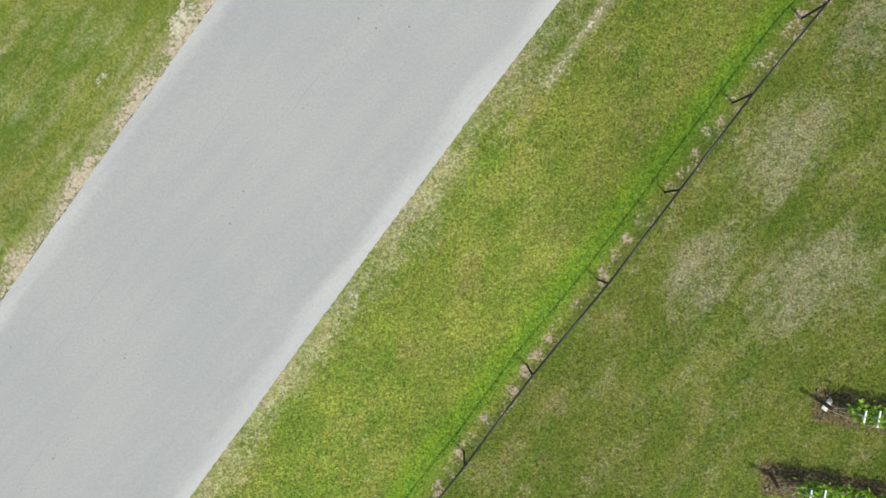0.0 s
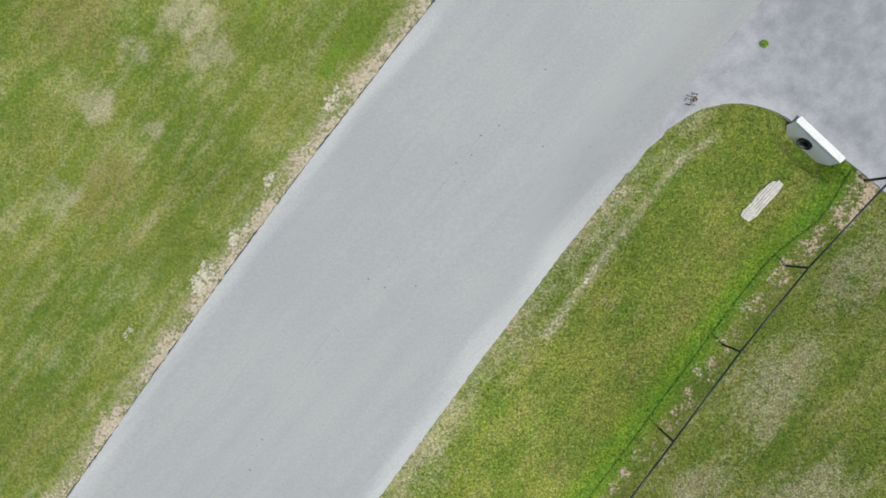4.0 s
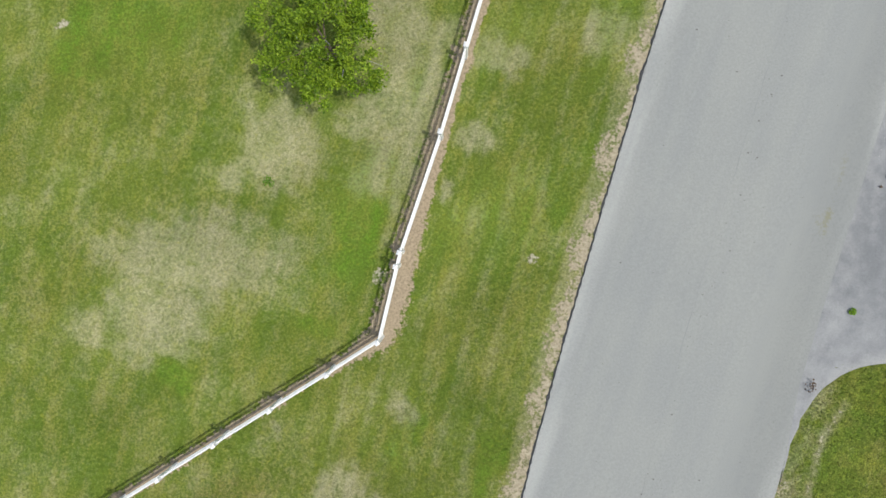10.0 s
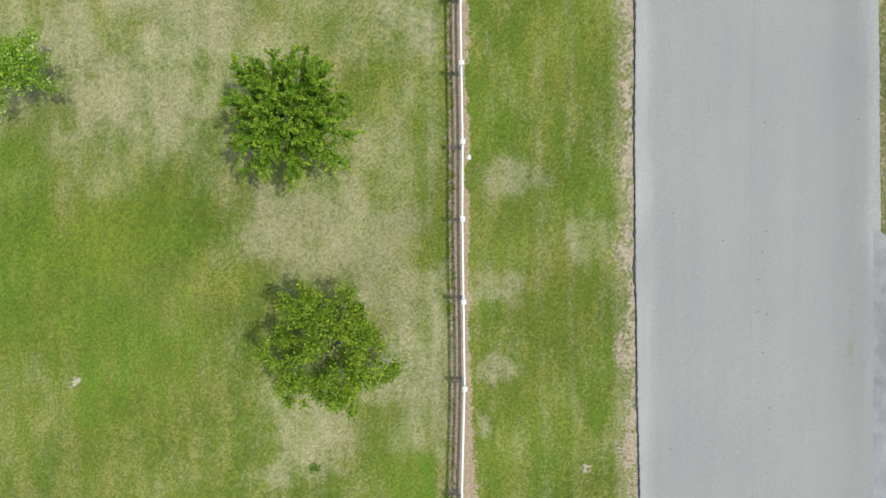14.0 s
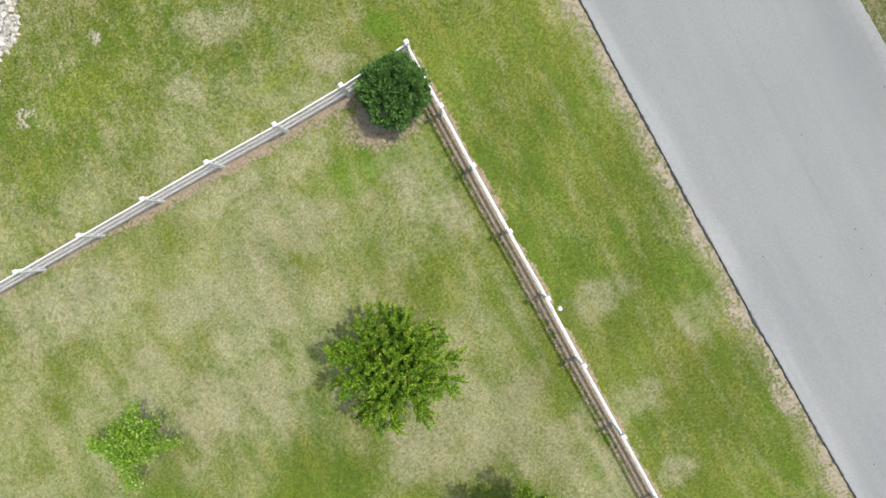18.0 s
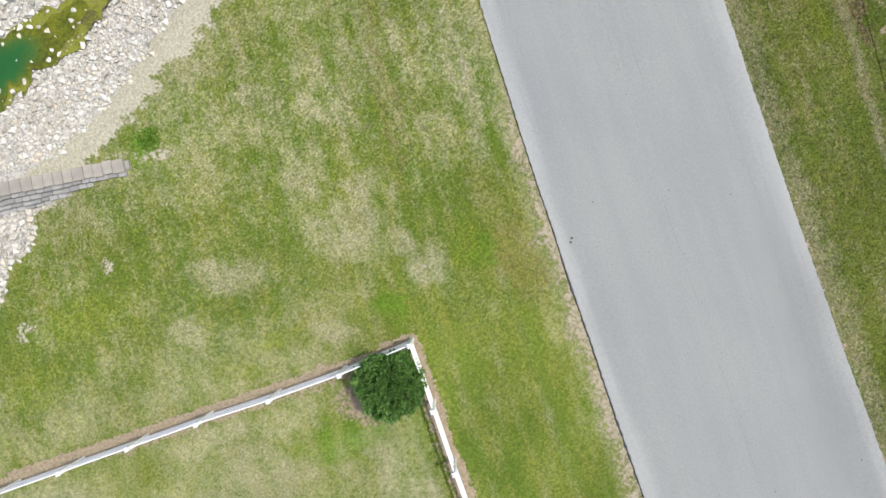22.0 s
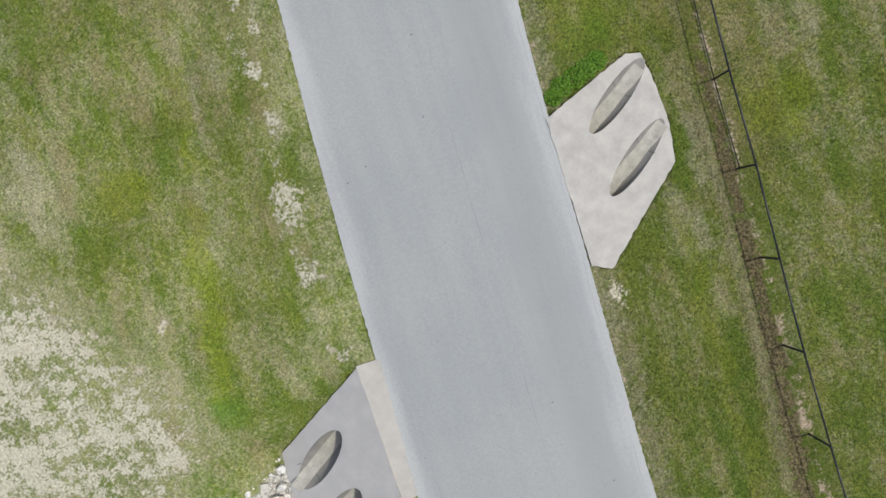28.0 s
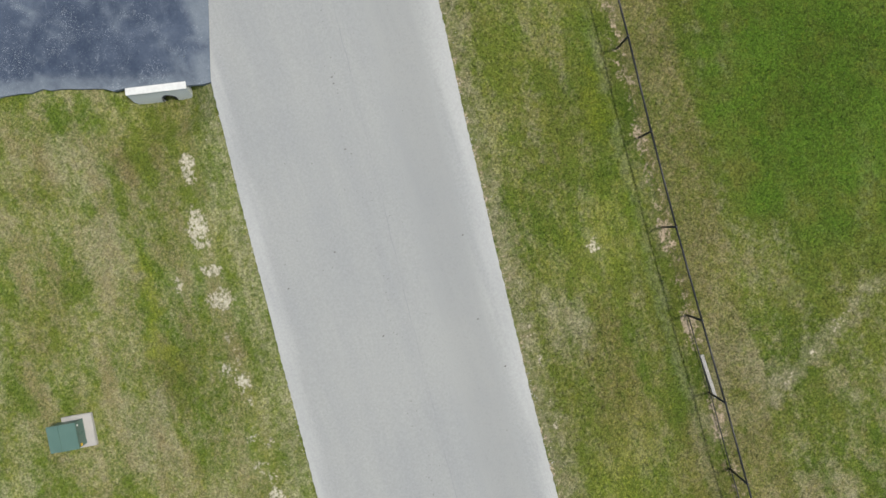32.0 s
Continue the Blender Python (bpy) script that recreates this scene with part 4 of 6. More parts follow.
def build_road():
    us = np.concatenate([np.arange(-300, -17, 6), np.arange(-17, 97, 0.08), np.arange(97, 380, 6)])
    share = np.concatenate([[0], np.linspace(0, 1, 25), [1]])
    u = us[:, None] + 0 * share[None]
    lo, hi = road_left(us)[:, None], road_right(us)[:, None]
    v = lo + (hi - lo) * share[None]
    ragged = 0.006 * wander(us, us * 0.3, 1.1, 8)[:, None] + 0.012 * wander(us, us * 0.2, 0.28, 9)[:, None]
    v = v + np.where(share[None] == 0, ragged, 0) - np.where(share[None] == 1, ragged, 0)
    x, y = to_xy(u, v)
    z = crown(us)[:, None] + 0.05 * (1 - (2 * share[None] - 1) ** 2)
    z[:, 0] -= 0.12
    z[:, -1] -= 0.12
    near = np.minimum(v - lo, hi - v)
    across = (v - lo) / (hi - lo)
    edge = np.where(across < 0.5, 0.80, 0.86) * (1 - smooth01(near, 0.0, np.where(across < 0.5, 1.05, 1.15))) + 0.10 * wander(u * 0.15, v * 0.5, 1.0, 5)
    mouth = smooth01(u, 9, 12) * (1 - smooth01(u, 20, 23)) * (across > 0.5)
    edge = edge * (1 - 0.35 * mouth)
    stain_dark = 0.45 * blob(x, y, 9.3, 16.9, 1.0, 0.35, 50) + 0.35 * blob(x, y, 10.2, 18.0, 0.5, 0.25, 40) + 0.4 * blob(x, y, -9.5, 0.25, 0.15) + 0.3 * blob(x, y, 17.4, 36.2, 0.15)
    # the lane's right half is drawn darker along two stretches
    stain_dark = np.maximum(stain_dark, 0.56 * smooth01(across, 0.5, 0.9) * smooth01(u, 4, 10) * (1 - smooth01(u, 32, 42)))
    stain_dark = np.maximum(stain_dark, 0.50 * smooth01(across, 0.5, 0.78) * (1 - smooth01(across, 0.86, 0.97)) * smooth01(u, 40, 48))
    moss = 0.62 * blob(x, y, 9.6, 16.75, 0.6, 0.35, 60) + 0.48 * blob(x, y, 10.8, 18.3, 0.8, 0.25, 62) + 0.35 * blob(x, y, 10.1, 17.4, 0.6, 0.2, 55)
    n, m = x.shape
    i = np.arange(n * m).reshape(n, m)
    faces = np.stack([i[:-1, :-1], i[:-1, 1:], i[1:, 1:], i[1:, :-1]], -1).reshape(-1, 4)[:, ::-1]
    ob = soup("road", np.stack([x, y, z], -1).reshape(-1, 3), faces, ROAD, attrs={"edge": np.clip(edge, 0, 1).ravel(), "stain_dark": stain_dark.ravel(), "moss": moss.ravel()}, smooth=False)
    return tagged(ob, "worn pale grey asphalt lane with dusty edges", "road", kind="structure")


def build_drive(name, label, corners, material, lift, dust):
    """A paved mouth of a drive: rows of points from the road's edge outwards."""
    (a0, b0), (a1, b1) = corners[0], corners[-1]
    rows = []
    for (a, b), (c, d) in zip(corners, corners[1:]):
        steps = max(2, int(math.dist(a, c) / 0.3))
        for k in range(steps):
            t = k / steps
            rows.append((np.array(a) * (1 - t) + np.array(c) * t, np.array(b) * (1 - t) + np.array(d) * t))
    rows.append((np.array(a1), np.array(b1)))
    for _ in range(3):
        rows[2:-2] = [tuple(sum(rows[j][e] for j in range(k - 2, k + 3)) / 5 for e in (0, 1)) for k in range(2, len(rows) - 2)]
    s = np.concatenate([[0], np.linspace(0, 1, 31), [1]])
    pts = np.array([p[None] * (1 - s[:, None]) + q[None] * s[:, None] for p, q in rows])
    x, y = pts[..., 0], pts[..., 1]
    u, v = to_uv(x, y)
    jag = 0.05 * wander(x, y, 0.8, 21) + 0.03 * wander(x, y, 0.35, 22)
    x = x + np.where((s == 0) | (s == 1), jag, 0)[..., :] * 1.0
    z = crown(u) + lift
    z[:, 0] -= 0.15
    z[:, -1] -= 0.15
    n, m = x.shape
    i = np.arange(n * m).reshape(n, m)
    faces = np.stack([i[:-1, :-1], i[:-1, 1:], i[1:, 1:], i[1:, :-1]], -1).reshape(-1, 4)
    e = 1 - smooth01(np.minimum(s, 1 - s)[None] * np.linalg.norm(pts[:, -1] - pts[:, 0], axis=1)[:, None], 0.1, 0.9)
    e = np.maximum(e * 0.8, dust(u, v))
    ob = soup(name, np.stack([x, y, z], -1).reshape(-1, 3), faces, material, attrs={"edge": np.clip(e, 0, 1).ravel(), "stain_dark": 0 * e.ravel()})
    if ob.data.polygons[len(faces) // 2].normal.z < 0:
        ob.data.flip_normals()
    return tagged(ob, label, "driveway", kind="structure")


GROUND = build_ground()
ROAD_OB = build_road()
build_drive("driveway_1", "mottled grey worn asphalt driveway mouth joining the lane", (((5.3, 9.35), (12.2, 20.6)), ((6.0, 10.45), (12.6, 19.9)), ((6.7, 11.2), (12.85, 19.4)), ((7.4, 11.8), (13.0, 18.9)), ((8.35, 12.13), (13.15, 18.3)), ((9.55, 12.05), (13.6, 17.5)), ((10.35, 11.72), (14.6, 16.7)), ((12.3, 10.3), (17.0, 15.0)), ((40.0, -11.0), (45.0, -6.0))), APRON, 0.006, lambda u, v: 0.5 * (1 - smooth01(v - road_right(u), 0.1, 1.2)))
build_drive("driveway_2", "dark blue-black sealed asphalt driveway with pale scuffs", (((47.25, 68.95), (57.0, 74.9)), ((46.95, 69.35), (55.0, 76.0)), ((46.3, 70.3), (53.0, 77.5)), ((45.45, 71.45), (52.0, 79.0)), ((45.1, 72.4), (51.0, 80.0)), ((44.6, 73.2), (50.0, 81.0)), ((43.3, 74.7), (49.0, 82.5)), ((20.0, 96.0), (27.0, 104.0))), BLACKTOP, 0.034, lambda u, v: 0.30 + 0.22 * wander(u, v, 1.6, 4) + 0.15 * wander(u, v, 0.6, 14) + 0.5 * (1 - smooth01(road_left(u) - v, 0.1, 0.5)))


# ---- fences ----
def ground_at(x, y):
    return float(level(np.array([x]), np.array([y]), False)[0])


def span_points(a, b, count):
    return [(a[0] + (b[0] - a[0]) * k / count, a[1] + (b[1] - a[1]) * k / count) for k in range(count + 1)]


def wire_fabric(a, b, height, foot):
    """Woven wire between two posts: slanting wires both ways, each a thin three-sided bar."""
    a, b = np.array(a), np.array(b)
    ln = np.linalg.norm(b[:2] - a[:2])
    pitch, r = 0.075, 0.0016
    verts, faces = [], []
    d2 = (b[:2] - a[:2]) / ln
    side = np.array([-d2[1], d2[0], 0.0])
    for sign in (1, -1):
        start = -height if sign > 0 else 0.0
        s = start
        while s < ln + (0 if sign > 0 else height):
            s0, s1 = s, s + sign * height
            h0, h1 = 0.0, height
            lo, hi = min(s0, s1), max(s0, s1)
            if hi > 0.02 and lo < ln - 0.02:
                for lim, below in ((0.0, True), (ln, False)):
                    if (s0 < lim) == below and s0 != lim:
                        h0, s0 = h0 + abs(lim - s0), lim
                    if (s1 < lim) == below and s1 != lim:
                        h1, s1 = h1 - abs(lim - s1), lim
                if h1 > h0 + 0.01:
                    p = []
                    for ss, hh in ((s0, h0), (s1, h1)):
                        t = ss / ln
                        base = a + (b - a) * t
                        p.append(np.array([base[0], base[1], base[2] + foot + hh]))
                    n = len(verts)
                    for q in p:
                        verts += [q + side * r, q - side * r, q + np.array([d2[0], d2[1], 0]) * r * 1.6]
                    faces += [(n, n + 1, n + 4, n + 3), (n + 1, n + 2, n + 5, n + 4), (n + 2, n, n + 3, n + 5)]
            s += pitch * 2
    return np.array(verts), np.array(faces)


def chain_link_fence(points, label, lower_rails=(), lean=0.0):
    x0, y0 = points[0]
    fence = empty("chain_link_fence", x0, y0, ground_at(x0, y0))
    bases = [Vector((x - x0, y - y0, ground_at(x, y) - ground_at(x0, y0))) for x, y in points]
    for k, p in enumerate(bases):
        heavy = k in (0, len(bases) - 1)
        bm = rod_bm(p + Vector((0, 0, -0.12)), p + Vector((0, 0, 1.19)), 0.042 if heavy else 0.036, sides=10)
        post = part("post", bm, BLACK_STEEL, fence, smooth=True)
        bm = bmesh.new()
        bmesh.ops.create_uvsphere(bm, u_segments=10, v_segments=6, radius=0.042, matrix=Matrix.Translation(p + Vector((0, 0, 1.2))) @ Matrix.Diagonal((1, 1, 0.6, 1)))
        part("cap", bm, BLACK_STEEL, post, smooth=True)
    for k, (p, q) in enumerate(zip(bases, bases[1:])):
        up = Vector((0, 0, 1.17))
        part("top_rail", rod_bm(p + up, q + up, 0.031, sides=8), BLACK_STEEL, fence, smooth=True)
        if k in lower_rails:
            up = Vector((0, 0, 0.10))
            part("bottom_rail", rod_bm(p + up, q + up, 0.020, sides=8), BLACK_STEEL, fence, smooth=True)
        else:
            up = Vector((0, 0, 0.05))
            part("tension_wire", rod_bm(p + up, q + up, 0.0025, sides=4), BLACK_STEEL, fence)
        v, f = wire_fabric(p, q, 1.10, 0.06)
        soup("wire_mesh", v, f, BLACK_STEEL, fence)
    return tagged(fence, label, "fence")


FIRST = [(1.6 - 1.94 * k, -6.63 - 2.8 * k) for k in range(6, 0, -1)]
fence_a = chain_link_fence(FIRST + [(1.6, -6.63), (3.4, -3.84), (5.39, -1.06), (7.22, 1.73), (9.07, 4.54), (10.9, 7.14), (12.72, 9.85)],
                           "low black chain-link fence with round steel posts on grass")
fence_b = chain_link_fence([(24.6, 26.1), (26.7, 28.35), (28.8, 30.55), (30.85, 32.76), (32.85, 34.97), (34.77, 37.17), (36.85, 39.48), (38.94, 41.69), (41.05, 43.9), (43.08, 46.18), (45.0, 48.25), (46.82, 50.15), (48.64, 52.08), (50.71, 54.25), (52.82, 56.42), (54.92, 58.52), (57.0, 60.65), (59.1, 62.8), (61.2, 64.95)],
                           "black chain-link fence beside a worn strip of soil", lower_rails=(8, 9, 10, 11))


def vinyl_post(fence, x, y, z, turn, tall=1.36):
    m = Matrix.Rotation(turn, 4, "Z")
    post = part("post", box_bm(0.127, 0.127, tall + 0.15, x, y, z - 0.15, 0.006, turn=m), WHITE_VINYL, fence)
    bm = box_bm(0.15, 0.15, 0.022, x, y, z + tall, 0.004, turn=m)
    bmesh.ops.create_cone(bm, cap_ends=True, segments=4, radius1=0.098, radius2=0.006, depth=0.045,
                          matrix=Matrix.Translation((x, y, z + tall + 0.044)) @ m @ Matrix.Rotation(radians(45), 4, "Z"))
    part("cap", bm, WHITE_VINYL, post)
    return post


def board_fence(points, label, first_post=True, last_post=True, skip=()):
    """White three-rail fence: square capped posts, flat rails between them."""
    x0, y0 = points[0]
    z0 = ground_at(x0, y0)
    fence = empty("board_fence", x0, y0, z0)
    turn = math.atan2(points[-1][1] - y0, points[-1][0] - x0)
    loc = [Vector((x - x0, y - y0, ground_at(x, y) - z0)) for x, y in points]
    for k, p in enumerate(loc):
        if (k or first_post) and (k < len(loc) - 1 or last_post):
            vinyl_post(fence, p.x, p.y, p.z, turn)
    for k, (p, q) in enumerate(zip(loc, loc[1:])):
        if k in skip:
            continue
        d = q - p
        flat = Vector((d.x, d.y, 0))
        turn_m = Matrix.Rotation(math.atan2(d.y, d.x), 4, "Z") @ Matrix.Rotation(-math.atan2(d.z, flat.length), 4, "Y")
        for h in (0.24, 0.64, 1.04):
            mid = (p + q) / 2 + Vector((0, 0, h))
            sag = RND.uniform(-0.008, 0.008)
            part("rail", box_bm(d.length - 0.12, 0.045, 0.14, mid.x, mid.y, mid.z + sag, 0.005, turn=turn_m), WHITE_VINYL, fence)
    return tagged(fence, label, "fence", group="white paddock fencing")


WEST = [(-5.0, 18.6)] + [(-6.9 - 2.13 * k, 18.24 - 0.375 * k) for k in range(14)]
board_fence(WEST, "white vinyl three-rail paddock fence with capped posts")
EAST = [(-3.28, 20.98)]
board_fence([(-5.0, 18.6), (-3.56, 20.61), (-3.27, 20.99)], "short white vinyl fence panel beside the paddock gate", first_post=False, last_post=False)
board_fence([(-0.66, 24.0), (1.08, 26.16), (2.72, 28.2), (4.27, 30.06), (5.8, 31.98), (7.31, 33.85), (8.68, 35.5)] + [(10.12, 37.25)],
            "white vinyl three-rail fence along the grass verge")
board_fence([(10.12, 37.25)] + [(8.1, 38.68), (6.17, 40.22)] + [(4.24 - 1.885 * k, 41.85 + 1.52 * k) for k in range(16)],
            "white vinyl three-rail fence running past a round bush", first_post=False)


def paddock_gate():
    a, b = Vector((-3.28, 20.98, 0)), Vector((-0.66, 24.0, 0))
    d = b - a
    turn = math.atan2(d.y, d.x)
    z0 = ground_at(a.x, a.y)
    gate = empty("paddock_gate", a.x, a.y, z0, math.degrees(turn))
    vinyl_post(gate, 0, 0, 0, 0)
    ln = d.length
    for h in (0.24, 0.64, 1.04):
        part("rail", box_bm(ln - 0.20, 0.045, 0.14, ln / 2, 0, h, 0.005), WHITE_VINYL, gate)
    for x in (0.115, ln - 0.115):
        part("stile", box_bm(0.06, 0.06, 1.06, x, 0, 0.16, 0.005), WHITE_VINYL, gate)
    for h in (0.34, 1.10):
        hinge = part("hinge", box_bm(0.10, 0.09, 0.05, 0.10, 0.0, h, 0.004), GREY_STEEL, gate, "galvanised hinge")
        part("pin", rod_bm((0.115, 0.06, h - 0.03), (0.115, 0.06, h + 0.09), 0.011), GREY_STEEL, hinge, smooth=True)
    part("latch", box_bm(0.16, 0.03, 0.05, ln - 0.10, -0.05, 0.92, 0.004), GREY_STEEL, gate, "galvanised latch")
    return tagged(gate, "white vinyl paddock gate, shut, in the rail fence", "gate")


paddock_gate()
cap_box = empty("fence_energiser", 4.05, 29.62, ground_at(4.05, 29.62) + 1.10, 50)
part("case", box_bm(0.14, 0.10, 0.18, 0, -0.09, 0, 0.012), WHITE_PAINT, cap_box)
part("bracket", box_bm(0.05, 0.06, 0.06, 0, -0.03, 0.05, 0.004), GREY_STEEL, cap_box)
tagged(cap_box, "small white plastic box fixed on the fence rail", "fence box")


# ---- culverts ----
def culvert_apron(which, name_label, material, rim_label):
    """A sloped slab with two slanting pipe mouths cut into it."""
    pts, hi, lo, _, (px, py) = SLABS[which]
    flow = -1 if which == "west" else 1
    dx, dy = flow * PIPE_DIR[0], flow * PIPE_DIR[1]
    ex, ey = -dy, dx
    thing = empty("culvert_apron", px, py, 0)
    centres = ((24.9, 50.72), (24.2, 49.08)) if which == "west" else ((40.95, 48.64), (39.80, 47.02))
    r = 0.50 if which == "west" else 0.40
    zc = 0.06 if which == "west" else 0.46
    g = (hi - lo) / 3.7
    ddx, ddy = SLABS[which][3]
    loops = []
    for cx, cy in centres:
        loop = []
        for k in range(36):
            a = 2 * math.pi * k / 36
            ox, oy, oz = cx + r * math.cos(a) * ex, cy + r * math.cos(a) * ey, zc + r * math.sin(a)
            s = (float(slab_plane(which, ox, oy)) - oz) / (g * (dx * ddx + dy * ddy))
            loop.append(Vector((ox + s * dx - px, oy + s * dy - py, oz)))
        loops.append(loop)
    ragged = random.Random(91)
    rim = []
    for (ax, ay), (bx, by) in zip(pts, pts[1:] + pts[:1]):
        steps = max(1, int(math.dist((ax, ay), (bx, by)) / 0.16))
        for k in range(steps):
            wob = 0.0 if k == 0 else ragged.gauss(0, 0.006 if which == "west" else 0.011)
            ln = math.dist((ax, ay), (bx, by))
            rim.append((ax + (bx - ax) * k / steps - (by - ay) / ln * wob, ay + (by - ay) * k / steps + (bx - ax) / ln * wob))
    outline = [Vector((x - px, y - py, float(slab_plane(which, x, y)))) for x, y in rim]
    bm = bmesh.new()
    edges = []
    for ring in [outline] + loops:
        vs = [bm.verts.new(p) for p in ring]
        edges += [bm.edges.new((vs[k], vs[(k + 1) % len(vs)])) for k in range(len(vs))]
    bmesh.ops.triangle_fill(bm, use_beauty=True, use_dissolve=False, edges=edges)
    bmesh.ops.recalc_face_normals(bm, faces=bm.faces)
    if sum(f.normal.z for f in bm.faces) < 0:
        bmesh.ops.reverse_faces(bm, faces=bm.faces)
    down = bmesh.ops.extrude_face_region(bm, geom=bm.faces[:])
    low = [v for v in down["geom"] if isinstance(v, bmesh.types.BMVert)]
    tops = [v for v in bm.verts if v not in set(low)]
    for v in tops:
        v.co.z -= 0.16
    bmesh.ops.recalc_face_normals(bm, faces=bm.faces)
    part("slab", bm, material, thing)
    for loop, (cx, cy) in zip(loops, centres):
        verts, faces = [], []
        for k, p in enumerate(loop):
            a = 2 * math.pi * k / 36
            for s, shrink in ((0.0, 1.0), (0.35, 1.0), (0.9, 1.0), (2.0, 1.0), (3.6, 1.0), (6.5, 1.0)):
                verts.append((p.x - dx * s, p.y - dy * s, p.z - (0.004 if s == 0 else 0)))
        for k in range(36):
            for j in range(5):
                a, b = k * 6 + j, ((k + 1) % 36) * 6 + j
                faces.append((a, b, b + 1, a + 1))
        pipe = soup("pipe", verts, faces, PIPE, thing, smooth=True)
        pipe["label"] = "silty concrete pipe"
        # silt lying along the invert
        bm = bmesh.new()
        base = zc - r
        rows = []
        length = 2 * r / (g * (dx * ddx + dy * ddy))
        for j in range(15):
            s = -0.30 * length + j * (0.8 * length + 1.5) / 14
            row = []
            for k in range(7):
                o = (k / 6 - 0.5) * 0.44
                h = base + 0.06 + 0.015 * math.sin(j * 1.3 + k)
                row.append(bm.verts.new((cx - dx * (s - 0.2) + ex * o - px, cy - dy * (s - 0.2) + ey * o - py, h - 0.03 * (abs(o) < 0.1))))
            rows.append(row)
        for ra, rb in zip(rows, rows[1:]):
            for k in range(6):
                bm.faces.new((ra[k], ra[k + 1], rb[k + 1], rb[k]))
        bmesh.ops.recalc_face_normals(bm, faces=bm.faces)
        part("silt", bm, SILT, pipe, "dried grey silt", smooth=True)
        # joint line across the mouth
        ring = []
        for k in range(19, 36):
            a = 2 * math.pi * k / 36
            rr = r - 0.004
            ring.append(Vector((cx + rr * math.cos(a) * ex + dx * 0.15 - px, cy + rr * math.cos(a) * ey + dy * 0.15 - py, zc + rr * math.sin(a))))
        bm = bmesh.new()
        for p, q in zip(ring, ring[1:]):
            rod_bm(p, q, 0.008, sides=5, bm=bm)
        part("joint", bm, DARK_VOID, pipe)
    return tagged(thing, name_label, "culvert apron")


culvert_apron("west", "grey sloped concrete culvert apron with two slanting pipe mouths", CONCRETE, "")
culvert_apron("east", "pale sloped concrete culvert apron with two pipe mouths", NEW_CONCRETE, "")
bm = bmesh.new()
quad = ((29.66, 50.75), (29.06, 51.26), (26.02, 47.67), (26.50, 47.42))
top = [bm.verts.new((x, y, float(crown(to_uv(x, y)[0])) + 0.035)) for x, y in quad]
low = [bm.verts.new((x, y, v.co.z - 0.22)) for (x, y), v in zip(quad, top)]
bm.faces.new(top)
for k in range(4):
    bm.faces.new((top[k], low[k], low[(k + 1) % 4], top[(k + 1) % 4]))
bmesh.ops.recalc_face_normals(bm, faces=bm.faces)
tagged(part("concrete_curb", bm, TAN_CONCRETE), "pale concrete curb between lane and culvert slab", "curb")


COPING = plain("chalky_white_paint", (0.62, 0.63, 0.60), 0.8, vary=0.16, scale=5, grain=60)


def pipe_headwall(x, y, z, turn, length, label, dark_mouth):
    """A small white headwall: thick sloping front with a chamfered outline and a round pipe mouth."""
    wall = empty("culvert_headwall", x, y, z, turn)
    h, out, top = 0.84, 0.26 if dark_mouth else 0.10, 0.20
    half = length / 2
    profile = [(-half + 0.30, 0.0), (half - 0.30, 0.0), (half, 0.42), (half, h), (-half, h), (-half, 0.42)]
    mid = 0.20 if dark_mouth else -0.1
    hole = [(mid + 0.24 * math.cos(2 * math.pi * k / 24), 0.38 + 0.24 * math.sin(2 * math.pi * k / 24)) for k in range(24)]
    bm = bmesh.new()
    edges = []

    def front(a, b):
        return Vector((a, -top - out * (1 - b / h), b - 0.72))

    for ring in (profile, hole):
        vs = [bm.verts.new(front(*p)) for p in ring]
        edges += [bm.edges.new((vs[k], vs[(k + 1) % len(vs)])) for k in range(len(vs))]
    bmesh.ops.triangle_fill(bm, use_beauty=True, use_dissolve=False, edges=edges)
    down = bmesh.ops.extrude_face_region(bm, geom=bm.faces[:])
    for v in [v for v in down["geom"] if isinstance(v, bmesh.types.BMVert)]:
        v.co.y = 0.0
    bmesh.ops.recalc_face_normals(bm, faces=bm.faces)
    part("wall", bm, WHITE_CONCRETE, wall)
    part("coping", box_bm(length + 0.03, top + 0.03, 0.05, 0, -top / 2, 0.12, 0.012), COPING, wall, "white painted coping")
    ring_c = [Vector((p[0], front(*p).y, front(*p).z)) for p in hole]
    verts, faces = [], []
    for k, p in enumerate(ring_c):
        for s in (-0.03, 0.08, 0.5, 1.6):
            verts.append((p.x, p.y + s, p.z))
    for k in range(24):
        for j in range(3):
            a, b = k * 4 + j, ((k + 1) % 24) * 4 + j
            faces.append((a, b, b + 1, a + 1))
    pipe = soup("pipe", verts, faces, BLACK_STEEL, wall, smooth=True)
    pipe["label"] = "black plastic pipe"
    bm = bmesh.new()
    for rr in (1.06, 0.72):
        for k in range(24):
            c = sum(ring_c, Vector()) / 24
            rod_bm(c + (ring_c[k] - c) * rr + Vector((0, 0.02, 0)), c + (ring_c[(k + 1) % 24] - c) * rr + Vector((0, 0.02, 0)), 0.014, sides=5, bm=bm)
    part("pipe_rim", bm, BLACK_STEEL, pipe)
    return tagged(wall, label, "headwall")


pipe_headwall(11.28, 11.08, 0.60, math.degrees(math.atan2(-1.24, 1.44)), 1.82, "white concrete pipe headwall beside a grey driveway", False)
pipe_headwall(46.30, 70.42, 0.74, math.degrees(math.atan2(-1.62, 1.22)), 1.9, "white concrete pipe headwall beside a dark driveway", True)


